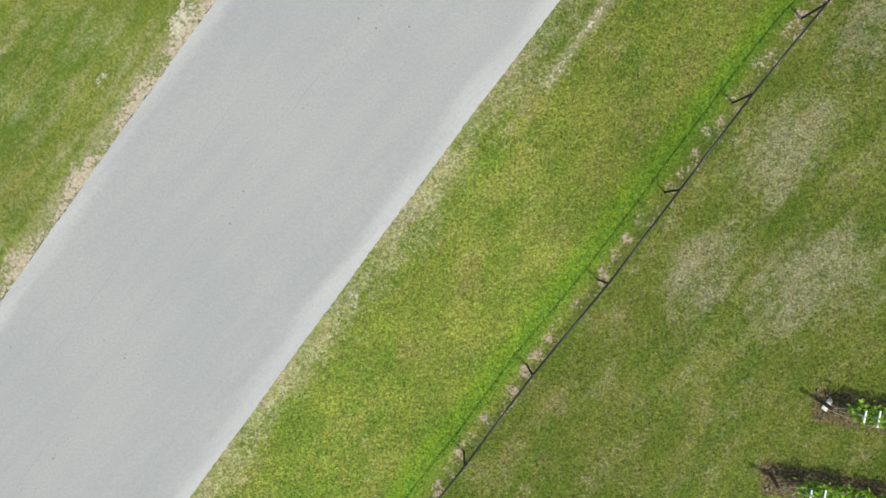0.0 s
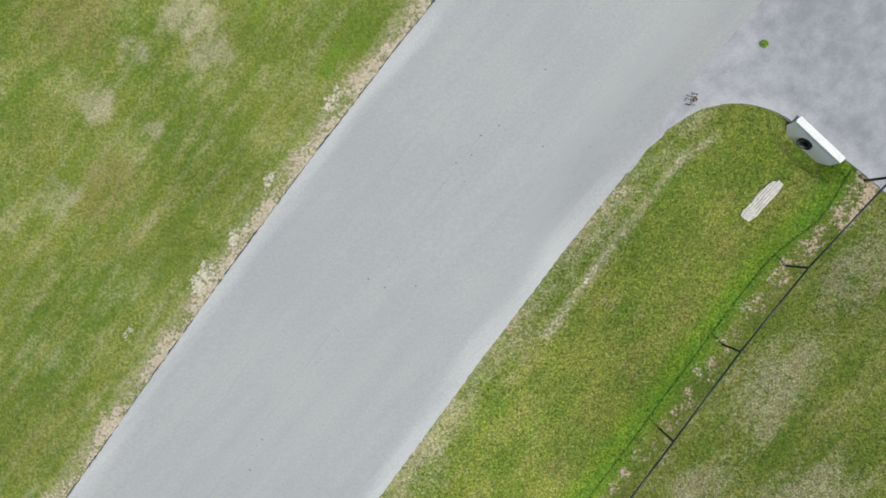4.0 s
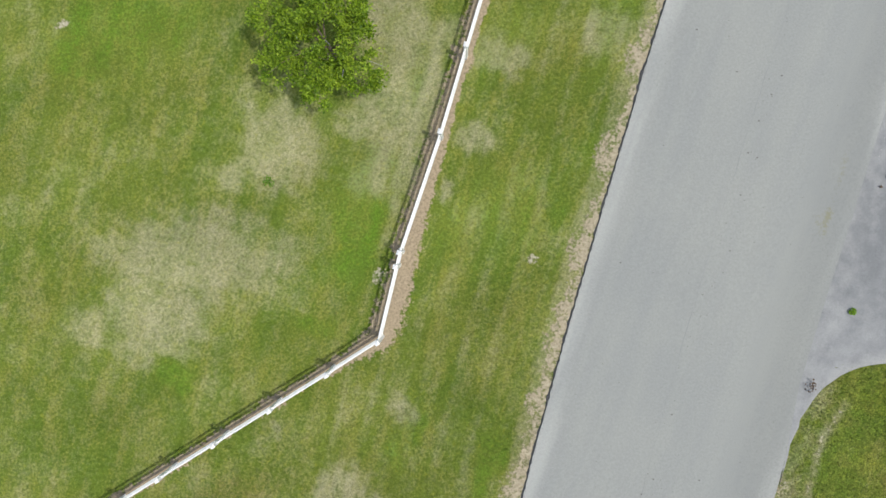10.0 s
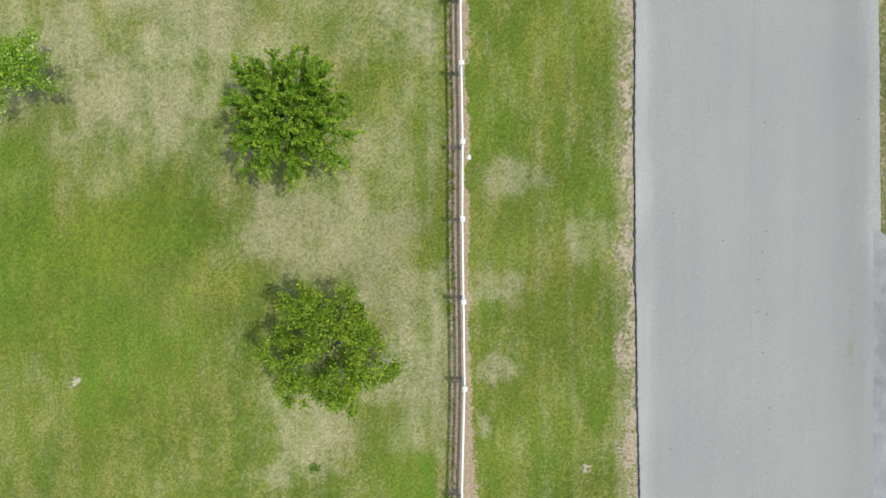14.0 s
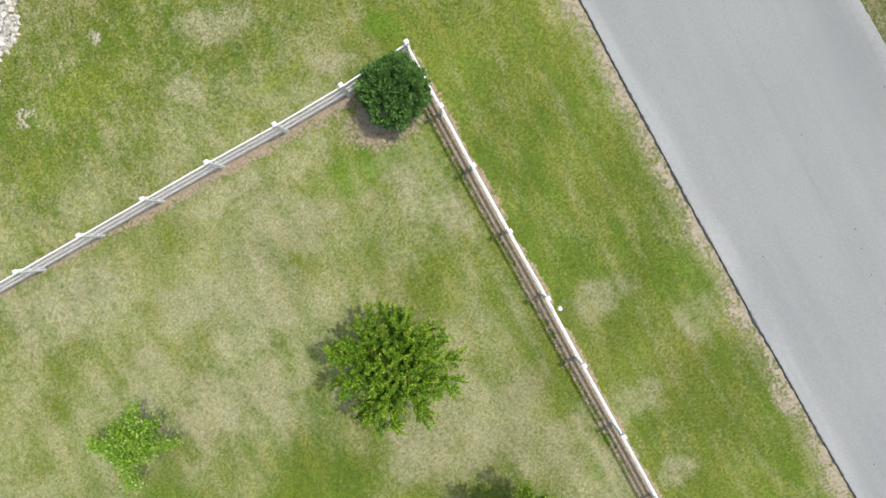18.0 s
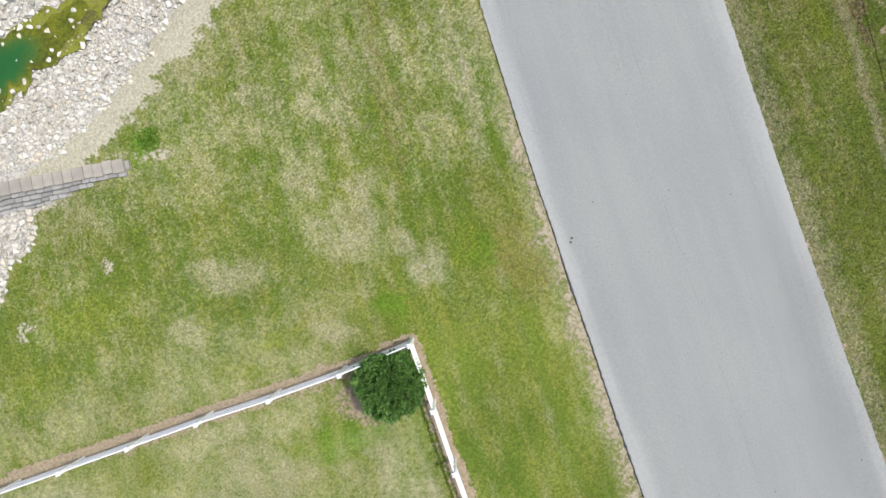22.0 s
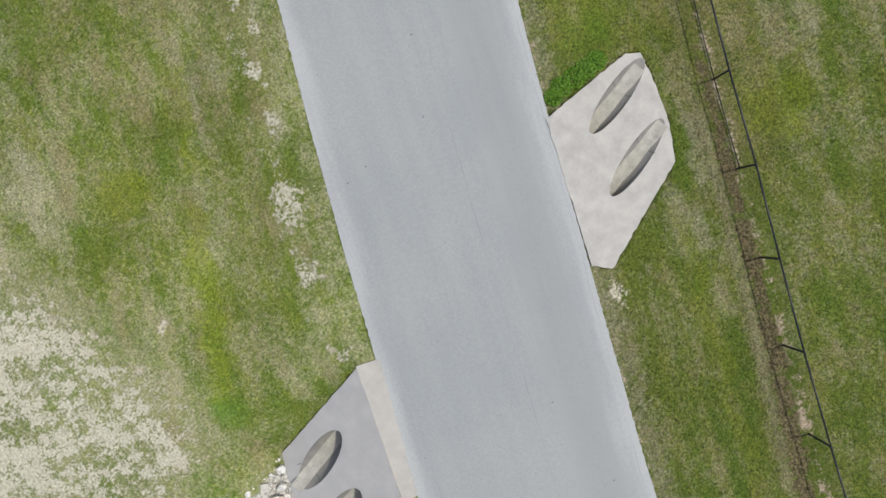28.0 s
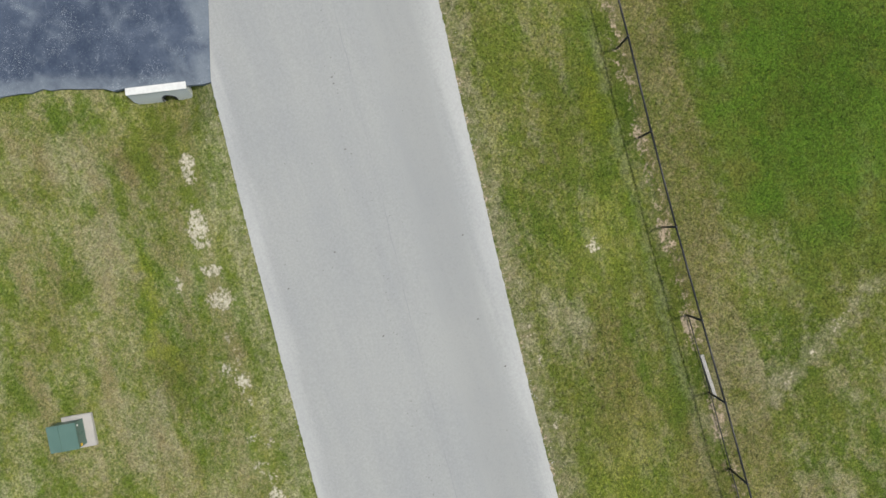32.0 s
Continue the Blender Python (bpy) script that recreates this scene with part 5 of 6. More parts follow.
def splash_slab():
    """A ragged ribbed slab of poured concrete lying in the grass."""
    x, y = 9.76, 9.12
    thing = empty("concrete_slab", x, y, ground_at(x, y) + 0.012, 59)
    lean = Vector((ground_at(x - 0.3, y) - ground_at(x + 0.3, y), ground_at(x, y - 0.3) - ground_at(x, y + 0.3), 0.6))
    thing.matrix_basis = Matrix.Translation((x, y, ground_at(x, y) + 0.012)) @ Vector((0, 0, 1)).rotation_difference(lean).to_matrix().to_4x4() @ Matrix.Rotation(radians(59), 4, "Z")
    bm = bmesh.new()
    ring = []
    for k in range(26):
        a = 2 * math.pi * k / 26
        rx, ry = 0.74 + RND.uniform(-0.05, 0.05), 0.23 + RND.uniform(-0.03, 0.03)
        ring.append(bm.verts.new((rx * math.copysign(abs(math.cos(a)) ** 0.55, math.cos(a)), ry * math.copysign(abs(math.sin(a)) ** 0.55, math.sin(a)), 0.008)))
    f = bm.faces.new(ring)
    down = bmesh.ops.extrude_face_region(bm, geom=[f])
    for v in [v for v in down["geom"] if isinstance(v, bmesh.types.BMVert)]:
        v.co.z = -0.12
    bmesh.ops.recalc_face_normals(bm, faces=bm.faces)
    part("slab", bm, SLAB_CONCRETE, thing)
    for o, half in ((-0.17, 0.42), (-0.085, 0.62), (0.0, 0.70), (0.085, 0.66), (0.17, 0.46)):
        bm = bmesh.new()
        edge = []
        for k in range(13):
            edge.append((-half + 2 * half * k / 12 + RND.uniform(-0.02, 0.02), 0.036 + RND.uniform(-0.006, 0.006)))
        shift = RND.uniform(-0.07, 0.07)
        ring = [bm.verts.new((x_ + shift, o + y_, 0.006)) for x_, y_ in edge] + [bm.verts.new((x_ + shift, o - y_, 0.006)) for x_, y_ in edge[::-1]]
        top = bmesh.ops.extrude_face_region(bm, geom=[bm.faces.new(ring)])
        for v in [v for v in top["geom"] if isinstance(v, bmesh.types.BMVert)]:
            v.co.z = 0.026 + RND.uniform(-0.004, 0.004)
        bmesh.ops.recalc_face_normals(bm, faces=bm.faces)
        part("rib", bm, SLAB_CONCRETE, thing)
    return tagged(thing, "ragged ribbed pale concrete slab lying in grass", "concrete slab")


splash_slab()


# ---- utility cabinet on its pad ----
CABX, CABY, CABT = 35.22, 67.34, 41
CABZ = ground_at(CABX, CABY)
pad = part("concrete_pad", box_bm(1.08, 1.0, 0.32, 0, -0.06, -0.2, 0.015), CONCRETE)
pad.matrix_basis = pose(CABX, CABY, CABZ, 0, 0, CABT)
tagged(pad, "square grey concrete pad set in patchy grass", "pad")


def utility_cabinet():
    cab = empty("utility_cabinet", CABX, CABY, CABZ + 0.12, CABT)
    # the door side faces along local -y
    part("tank", box_bm(0.80, 0.76, 0.50, 0, 0.18, 0, 0.012), GREEN_PAINT, cab)
    lid = part("lid", box_bm(0.86, 0.96, 0.05, 0, 0.11, 0.50, 0.014), GREEN_PAINT, cab)
    part("lid_seam", box_bm(0.86, 0.012, 0.012, 0, 0.20, 0.548, 0.003), GREEN_PAINT, lid)
    bm = bmesh.new()
    prof = [(-0.27, 0.0), (-0.18, 0.0), (-0.18, 0.50), (-0.34, 0.50)]
    rings = [[bm.verts.new((sx, y, z)) for y, z in prof] for sx in (-0.41, 0.41)]
    bm.faces.new(rings[0])
    bm.faces.new(rings[1][::-1])
    for k in range(4):
        bm.faces.new((rings[0][k], rings[1][k], rings[1][(k + 1) % 4], rings[0][(k + 1) % 4]))
    bmesh.ops.recalc_face_normals(bm, faces=bm.faces)
    door = part("door", bm, GREEN_PAINT, cab, "sloping hinged front")
    part("sticker", box_bm(0.09, 0.10, 0.006, -0.34, -0.332, 0.36, turn=Matrix.Rotation(radians(98), 4, "X")), YELLOW, door, "yellow warning sticker")
    part("sticker", box_bm(0.06, 0.07, 0.006, 0.30, -0.334, 0.40, turn=Matrix.Rotation(radians(98), 4, "X")), WHITE_PAINT, door, "white square sticker")
    part("latch", box_bm(0.08, 0.05, 0.10, 0.0, -0.305, 0.2, 0.004), GREEN_PAINT, door)
    return tagged(cab, "dark green steel utility cabinet with a sloping front", "utility box")


utility_cabinet()

plank = part("plank", box_bm(1.5, 0.11, 0.04, 0, 0, 0, 0.005), TIMBER)
plank.matrix_basis = pose(47.27, 50.45, ground_at(47.27, 50.45) + 0.01, 0, 0, 49)
tagged(plank, "weathered grey plank lying at the fence foot", "plank")


# ---- creek: water, algae, wall and stones ----
def creek_strip(name, material, half, lift, start, stop, label, category, seed):
    """A sheet along the creek's bed."""
    run, pts = 0.0, []
    for (ax, ay), (bx, by) in zip(CREEK, CREEK[1:]):
        ln = math.dist((ax, ay), (bx, by))
        for k in range(int(ln / 0.25)):
            s = run + k * 0.25
            if start <= s <= stop:
                t = k * 0.25 / ln
                pts.append((ax + (bx - ax) * t, ay + (by - ay) * t, (bx - ax) / ln, (by - ay) / ln, s))
        run += ln
    verts, faces = [], []
    for x, y, dx, dy, s in pts:
        for k in range(9):
            rag = 1 + 0.20 * math.sin(s * 2.1 + seed + (k > 4) * 2.0) + 0.16 * math.sin(s * 5.3 + (k > 4) * 1.3) + 0.10 * math.sin(s * 11.7 + (k > 4) * 2.6)
            o = (k / 4 - 1) * half(s) * rag
            verts.append((x - dy * o, y + dx * o, lift(s, abs(k / 4 - 1))))
    for j in range(len(pts) - 1):
        for k in range(8):
            a = j * 9 + k
            faces.append((a, a + 9, a + 10, a + 1))
    deep = [float(smooth01(p[4], 10.2, 13.5)) * (1 - 0.7 * abs(k / 4 - 1) ** 2) for p in pts for k in range(9)]
    ob = soup(name, verts, faces, material, smooth=True, attrs={"deep": deep, "upper": [float(1 - smooth01(p[4], 4.0, 6.5)) for p in pts for _ in range(9)]})
    if ob.data.polygons[len(faces) // 2].normal.z < 0:
        ob.data.flip_normals()
    return tagged(ob, label, category, kind="structure")


creek_strip("water", WATER, lambda s: float(np.interp(s, (9.0, 10.5, 12, 14, 30), (0.05, 0.45, 0.7, 1.05, 1.8))), lambda s, k: -0.64, 9.0, 60, "still dark green pond water in the creek", "water", 0)
creek_strip("algae_bed", ALGAE, lambda s: float(np.interp(s, (0, 2, 6, 8.5, 10, 30), (0.9, 0.7, 0.55, 0.55, 0.8, 2.0))), lambda s, k: -0.615 - 0.06 * float(smooth01(s, 8.5, 11)) + 0.03 * k * k, 0.2, 60, "olive algae and mud along the creek bed", "mud", 2)


def rock_prototypes(count, seed):
    """Angular broken stones, about 1 across, a few faces each."""
    r = random.Random(seed)
    out = []
    for _ in range(count):
        bm = bmesh.new()
        for _ in range(r.choice((9, 10, 12, 13))):
            v = Vector((r.gauss(0, 1), r.gauss(0, 1), r.gauss(0, 1))).normalized() * r.uniform(0.40, 0.56)
            bm.verts.new((v.x * r.uniform(0.8, 1.05), v.y * 0.82, v.z * 0.6))
        bmesh.ops.convex_hull(bm, input=bm.verts)
        bmesh.ops.delete(bm, geom=[v for v in bm.verts if not v.link_faces], context="VERTS")
        bmesh.ops.triangulate(bm, faces=bm.faces)
        me = bpy.data.meshes.new("stone")
        bm.to_mesh(me)
        bm.free()
        me.materials.append(STONE)
        out.append(me)
    return out


ROCKS = rock_prototypes(16, 3)


def scatter(candidates, gap=0.86):
    """Largest first, keeps those that fit between the others."""
    cells, kept = {}, []
    for x, y, r in candidates:
        i, j = int(x // 0.5), int(y // 0.5)
        near = [k for a in (-1, 0, 1) for b in (-1, 0, 1) for k in cells.get((i + a, j + b), ())]
        if any((k[0] - x) ** 2 + (k[1] - y) ** 2 < ((k[2] + r) * gap) ** 2 for k in near):
            continue
        cells.setdefault((i, j), []).append((x, y, r))
        kept.append((x, y, r))
    return np.array(kept)


def stone_bank(name, label, stones, near, seed):
    """The stones nearest to `near` are objects of their own, the rest one mesh."""
    r = np.random.default_rng(seed)
    thing = empty(name, *near, 0)
    order = np.argsort(np.hypot(stones[:, 0] - near[0], stones[:, 1] - near[1]) - 6 * stones[:, 2])
    z = level(stones[:, 0], stones[:, 1])
    data = []
    for me in ROCKS:
        n = len(me.vertices)
        co = np.zeros(n * 3, np.float32)
        me.vertices.foreach_get("co", co)
        data.append((co.reshape(-1, 3), np.array([p.vertices[:] for p in me.polygons])))
    verts, faces, base = [], [], 0
    for rank, k in enumerate(order):
        x, y, rad = stones[k]
        pick, turn = int(r.integers(len(ROCKS))), Euler((r.uniform(-0.5, 0.5), r.uniform(-0.5, 0.5), r.uniform(0, 6.28)))
        zz = max(float(z[k]), -0.62 if x > 16.5 else -0.74) + rad * r.uniform(0.15, 0.45)
        size = 2.05 * rad
        if rank < 295:
            ob = new("stone", ROCKS[pick])
            ob.parent = thing
            ob.matrix_basis = Matrix.LocRotScale((x - near[0], y - near[1], zz), turn, (size, size, size))
        else:
            co, fc = data[pick]
            m = np.array(turn.to_matrix())
            verts.append(co @ m.T * size + (x - near[0], y - near[1], zz))
            faces.append(fc + base)
            base += len(co)
    if verts:
        rest = soup("rubble", np.concatenate(verts), np.concatenate(faces), STONE, thing)
        rest["kind"] = "stuff"
    return tagged(thing, label, "stones")


def riprap_candidates():
    r = np.random.default_rng(5)
    out = []
    n = 260000
    x, y = r.uniform(3, 25, n), r.uniform(46.8, 60, n)
    d, s, side = along(x, y, CREEK)
    wide = creek_width(s, side) * (1 + 0.10 * wander(x, y, 1.2, 31))
    wet = np.interp(s, (0, 2.0, 5, 8, 10, 30), (0.4, 0.5, 0.42, 0.42, 0.55, 1.2)) * (1 + 0.3 * wander(x, y, 0.8, 33))
    inside = slab_depth("west", x, y)
    wall_d, wall_s, wall_side = along(x, y, WALL_LINE)
    ok = (d < wide) & (inside < -0.12) & (x < 24.6) & ((wall_side < 0) & (wall_d > 0.75) | (wall_s < 0.05) | (s < 9.5))
    lonely = (d < wet) & (r.uniform(0, 1, n) > np.interp(s, (0, 3, 5, 7, 9, 12), (0.62, 0.50, 0.20, 0.12, 0.14, 0.08)))
    ok &= ~lonely
    big = r.uniform(0, 1, n)
    size = np.where(big > 0.985, r.uniform(0.16, 0.24, n), np.where(big > 0.80, r.uniform(0.09, 0.15, n), r.uniform(0.035, 0.085, n)))
    size *= np.interp(s, (0, 3, 5, 8), (1.20, 1.15, 0.85, 0.75))
    idx = np.where(ok)[0]
    idx = idx[np.argsort(-size[idx])]
    return [(x[k], y[k], size[k]) for k in idx]


def block_wall():
    """A low dry-laid wall: pale cap stones over stepped grey blocks."""
    wall = empty("block_wall", 9.0, 49.6, 0)
    total = 0.0
    segs = []
    for a, b in zip(WALL_LINE, WALL_LINE[1:]):
        segs.append((a, b, total, math.dist(a, b)))
        total += math.dist(a, b)

    def at(s):
        for a, b, run, ln in segs:
            if s <= run + ln or (a, b) == (segs[-1][0], segs[-1][1]):
                t = (s - run) / ln
                return a[0] + (b[0] - a[0]) * t, a[1] + (b[1] - a[1]) * t, math.atan2(b[1] - a[1], b[0] - a[0])

    caps, blocks = {}, {}
    for course, (out, z, deep, tall) in enumerate(((0.0, 0.14, 0.46, 0.10), (0.18, -0.02, 0.34, 0.15), (0.32, -0.18, 0.34, 0.15), (0.45, -0.34, 0.34, 0.15), (0.56, -0.50, 0.34, 0.15))):
        s = RND.uniform(0, 0.15) + (0.0 if course < 2 else 0.9 * (course - 1))
        while s < total - 0.3:
            ln = RND.choice((0.28, 0.34, 0.40)) if course else RND.choice((0.34, 0.40))
            x, y, a = at(s + ln / 2)
            nx, ny = -math.sin(a), math.cos(a)
            jig = RND.uniform(-0.02, 0.02)
            key = (course, round(ln, 2))
            store = caps if course == 0 else blocks
            if key not in store:
                bm = box_bm(ln - 0.012, deep, tall, 0, 0, 0, 0.014)
                me = bpy.data.meshes.new("block")
                bm.to_mesh(me)
                bm.free()
                me.materials.append(CAP_STONE if course == 0 else WALL_STONE)
                store[key] = me
            ob = new("cap_stone" if course == 0 else "block", store[key])
            ob.parent = wall
            ob.matrix_basis = pose(x + nx * (out + jig) - 9.0, y + ny * (out + jig) - 49.6, z + RND.uniform(-0.012, 0.012), RND.uniform(-1.5, 1.5), RND.uniform(-1.5, 1.5), math.degrees(a) + RND.uniform(-1.5, 1.5))
            s += ln
    bm = bmesh.new()
    for a, b in zip(WALL_LINE, WALL_LINE[1:]):
        ang = math.atan2(b[1] - a[1], b[0] - a[0])
        nx, ny = -math.sin(ang) * 0.0, math.cos(ang) * 0.0
        box_bm(math.dist(a, b) + 0.05, 0.30, 0.9, (a[0] + b[0]) / 2 + nx - 9.0, (a[1] + b[1]) / 2 + ny - 49.6, -0.80, bm=bm, turn=Matrix.Rotation(ang, 4, "Z"))
    part("core", bm, WALL_STONE, wall)
    return tagged(wall, "low grey block wall with pale cap stones", "wall")


# ---- trees and plants ----
def leaves(name, centres, aims, length, width, material, parent, spread=0.9, up=0.5, seed=1, young=None):
    """Single leaves at the centres: folded diamonds, turned about at random round their aims."""
    r = np.random.default_rng(seed)
    n = len(centres)
    aim = aims + r.normal(0, spread, (n, 3))
    aim /= np.linalg.norm(aim, axis=1)[:, None] + 1e-9
    nor = r.normal(0, 0.55, (n, 3)) + (0, 0, up * 2)
    side = np.cross(aim, nor)
    side /= np.linalg.norm(side, axis=1)[:, None] + 1e-9
    nor = np.cross(side, aim)
    ln, wd = length * r.uniform(0.7, 1.25, n)[:, None], width * r.uniform(0.7, 1.25, n)[:, None]
    base, tip = centres - aim * ln * 0.5, centres + aim * ln * 0.5
    mid = centres - nor * wd * 0.18
    a, b = centres + side * wd * 0.5 + nor * wd * 0.12, centres - side * wd * 0.5 + nor * wd * 0.12
    verts = np.stack([base, a, tip, b], 1).reshape(-1, 3)
    i = np.arange(n)[:, None] * 4
    return soup(name, verts, np.concatenate([i + (0, 1, 2), i + (0, 2, 3)], 0), material, parent, attrs={"young": np.repeat(np.zeros(n) if young is None else young, 4)})


def trunk_and_limbs(thing, height, radius, limbs, seed, trunk_r=0.07):
    r = random.Random(seed)
    bm = rod_bm((0, 0, -0.12), (0.02, 0.01, height * 0.42), trunk_r, trunk_r * 0.75, 10)
    rod_bm((0.02, 0.01, height * 0.40), (0.03, -0.02, height * 0.8), trunk_r * 0.76, trunk_r * 0.3, 8, bm)
    part("trunk", bm, BARK, thing, smooth=True)
    for k in range(limbs):
        a = 6.283 * k / limbs + r.uniform(-0.3, 0.3)
        z0 = height * r.uniform(0.28, 0.55)
        p = Vector((0.02, 0.01, z0))
        bm = bmesh.new()
        rr = trunk_r * 0.5
        d = Vector((math.cos(a), math.sin(a), r.uniform(0.5, 1.0)))
        for j in range(4):
            q = p + d.normalized() * radius * 0.26
            rod_bm(p, q, rr, rr * 0.65, 6, bm)
            p, rr = q, rr * 0.65
            d = d + Vector((r.uniform(-0.35, 0.35), r.uniform(-0.35, 0.35), r.uniform(-0.35, 0.2)))
        part("limb", bm, BARK, thing, smooth=True)


def round_tree(x, y, height, radius, material, label, seed, clumps=230, per=60):
    """A broad crown of many leafy clumps with gaps and an uneven outline."""
    thing = empty("tree", x, y, ground_at(x, y))
    trunk_and_limbs(thing, height, radius, 7, seed)
    r = np.random.default_rng(seed)
    lobes = [np.array([0, 0, height * 0.72, radius * 0.42])]
    for k in range(13):
        a, far = 6.283 * k / 13 + r.uniform(-0.25, 0.25), radius * (0.74 if k % 2 else 0.52) * r.uniform(0.9, 1.1)
        lobes.append(np.array([math.cos(a) * far, math.sin(a) * far, height * r.uniform(0.45, 0.7), radius * r.uniform(0.22, 0.34)]))
    pts, dirs = [], []
    for _ in range(clumps):
        home = lobes[int(r.integers(len(lobes)))]
        a, e = r.uniform(0, 6.283), math.asin(r.uniform(-0.3, 1.0))
        c = home[:3] + np.array([math.cos(a) * math.cos(e), math.sin(a) * math.cos(e), 1.1 * math.sin(e)]) * home[3] * r.uniform(0.8, 1.08)
        k = int(per * r.uniform(0.6, 1.4))
        off = r.normal(0, 0.085, (k, 3)) * (1.15, 1.15, 0.8)
        pts.append(c + off)
        dirs.append(np.tile(c * (1, 1, 0.3) / (np.linalg.norm(c) + 1e-6), (k, 1)) + off * 3)
    tips = [r.uniform(0, 0.8) * np.ones(len(q)) * r.uniform(0, 1, len(q)) for q in pts]
    leaves("crown", np.concatenate(pts), np.concatenate(dirs), 0.095, 0.068, material, thing, 0.6, 0.9, seed, np.concatenate(tips))
    twigs = bmesh.new()
    for _ in range(9):
        a, e = r.uniform(0, 6.283), r.uniform(0.2, 1.3)
        d = Vector((math.cos(a) * math.cos(e), math.sin(a) * math.cos(e), math.sin(e)))
        p = Vector((d.x * radius * 0.8, d.y * radius * 0.8, height * (0.52 + 0.40 * d.z)))
        rod_bm(p, p + Vector((d.x * 0.4 + r.uniform(-0.2, 0.2), d.y * 0.4 + r.uniform(-0.2, 0.2), 0.12)), 0.009, 0.004, 4, twigs)
    part("deadwood", twigs, TIMBER, thing, "pale bare twigs")["kind"] = "stuff"
    return tagged(thing, label, "tree")


def shooting_tree(x, y, height, radius, material, label, seed, boughs=72):
    """A crown of shaggy boughs, each with many leafy shoots that stick out and droop at the rim."""
    thing = empty("tree", x, y, ground_at(x, y))
    trunk_and_limbs(thing, height, radius, 9, seed)
    r = np.random.default_rng(seed)
    pts, dirs, young = [], [], []
    twigs = bmesh.new()
    for k in range(boughs):
        a, e = 2.39996 * k + r.uniform(-0.2, 0.2), math.asin(min(1.0, 0.04 + 0.96 * (k + 0.5) / boughs))
        reach = radius * r.uniform(0.80, 1.16)
        d = np.array([math.cos(a) * math.cos(e), math.sin(a) * math.cos(e), math.sin(e)])
        root, end = np.array([0, 0, height * 0.48]), d * (reach, reach, height * 0.40) + (0, 0, height * 0.56)
        end = end + r.normal(0, 0.10, 3)
        p = root + (end - root) * 0.25
        for j in range(1, 6):
            t = 0.25 + 0.15 * j
            q = root + (end - root) * t + np.array([0, 0, -0.22 * max(0.0, t - 0.6) * math.cos(e)]) + r.normal(0, 0.03, 3)
            rod_bm(p, q, 0.014 - 0.002 * j, 0.012 - 0.002 * j, 4, twigs)
            for _ in range(2 + j // 2):
                aim = d + r.normal(0, 0.62, 3) + (0, 0, 0.15)
                aim /= np.linalg.norm(aim)
                ln = r.uniform(0.24, 0.50)
                count = int(ln * 130)
                w = np.sort(r.uniform(-0.05, 1.05, count))[:, None]
                droop = np.array([0, 0, -0.16]) * w * w
                pts.append(p + (q - p) * r.uniform(0, 1) + aim * ln * w + droop + r.normal(0, 0.026, (count, 3)))
                dirs.append(np.tile(aim * 1.2, (count, 1)) + droop * 3)
                young.append(np.clip(w[:, 0] ** 2 * r.uniform(0.1, 1.0) * (1.0 if j > 2 else 0.3), 0, 1))
            p = q
    part("shoot_wood", twigs, BARK, thing)["kind"] = "stuff"
    leaves("crown", np.concatenate(pts), np.concatenate(dirs), 0.088, 0.044, material, thing, 0.62, 0.8, seed, np.concatenate(young))
    return tagged(thing, label, "tree")


def young_tree(x, y, height, radius, material, label, seed):
    """A sapling with a few arms of big bright leaves."""
    thing = empty("young_tree", x, y, ground_at(x, y))
    trunk_and_limbs(thing, height, radius, 5, seed, 0.035)
    r = np.random.default_rng(seed)
    pts, dirs = [], []
    for k, (deg, reach) in enumerate(((22, 1.0), (112, 1.2), (-68, 1.05), (202, 1.2), (152, 0.6), (66, 0.7), (-22, 0.75), (-112, 0.5), (90, 0.4), (0, 0.45))):
        a = radians(deg)
        for _ in range(520):
            t = r.uniform(0.03, 1.0)
            c = np.array([math.cos(a) * reach * radius * t, math.sin(a) * reach * radius * t, height * (0.62 + 0.3 * (1 - t)) + r.normal(0, 0.12)])
            pts.append(c + r.normal(0, 0.11, 3) * (1.2, 1.2, 0.6))
            dirs.append((math.cos(a), math.sin(a), 0.1))
    # a few very pale leaves put highlights into the crown's colour
    leaves("crown", np.array(pts), np.array(dirs), 0.11, 0.065, material, thing, 0.8, 0.7, seed, r.uniform(0, 1, len(pts)) ** 6)
    return tagged(thing, label, "tree")


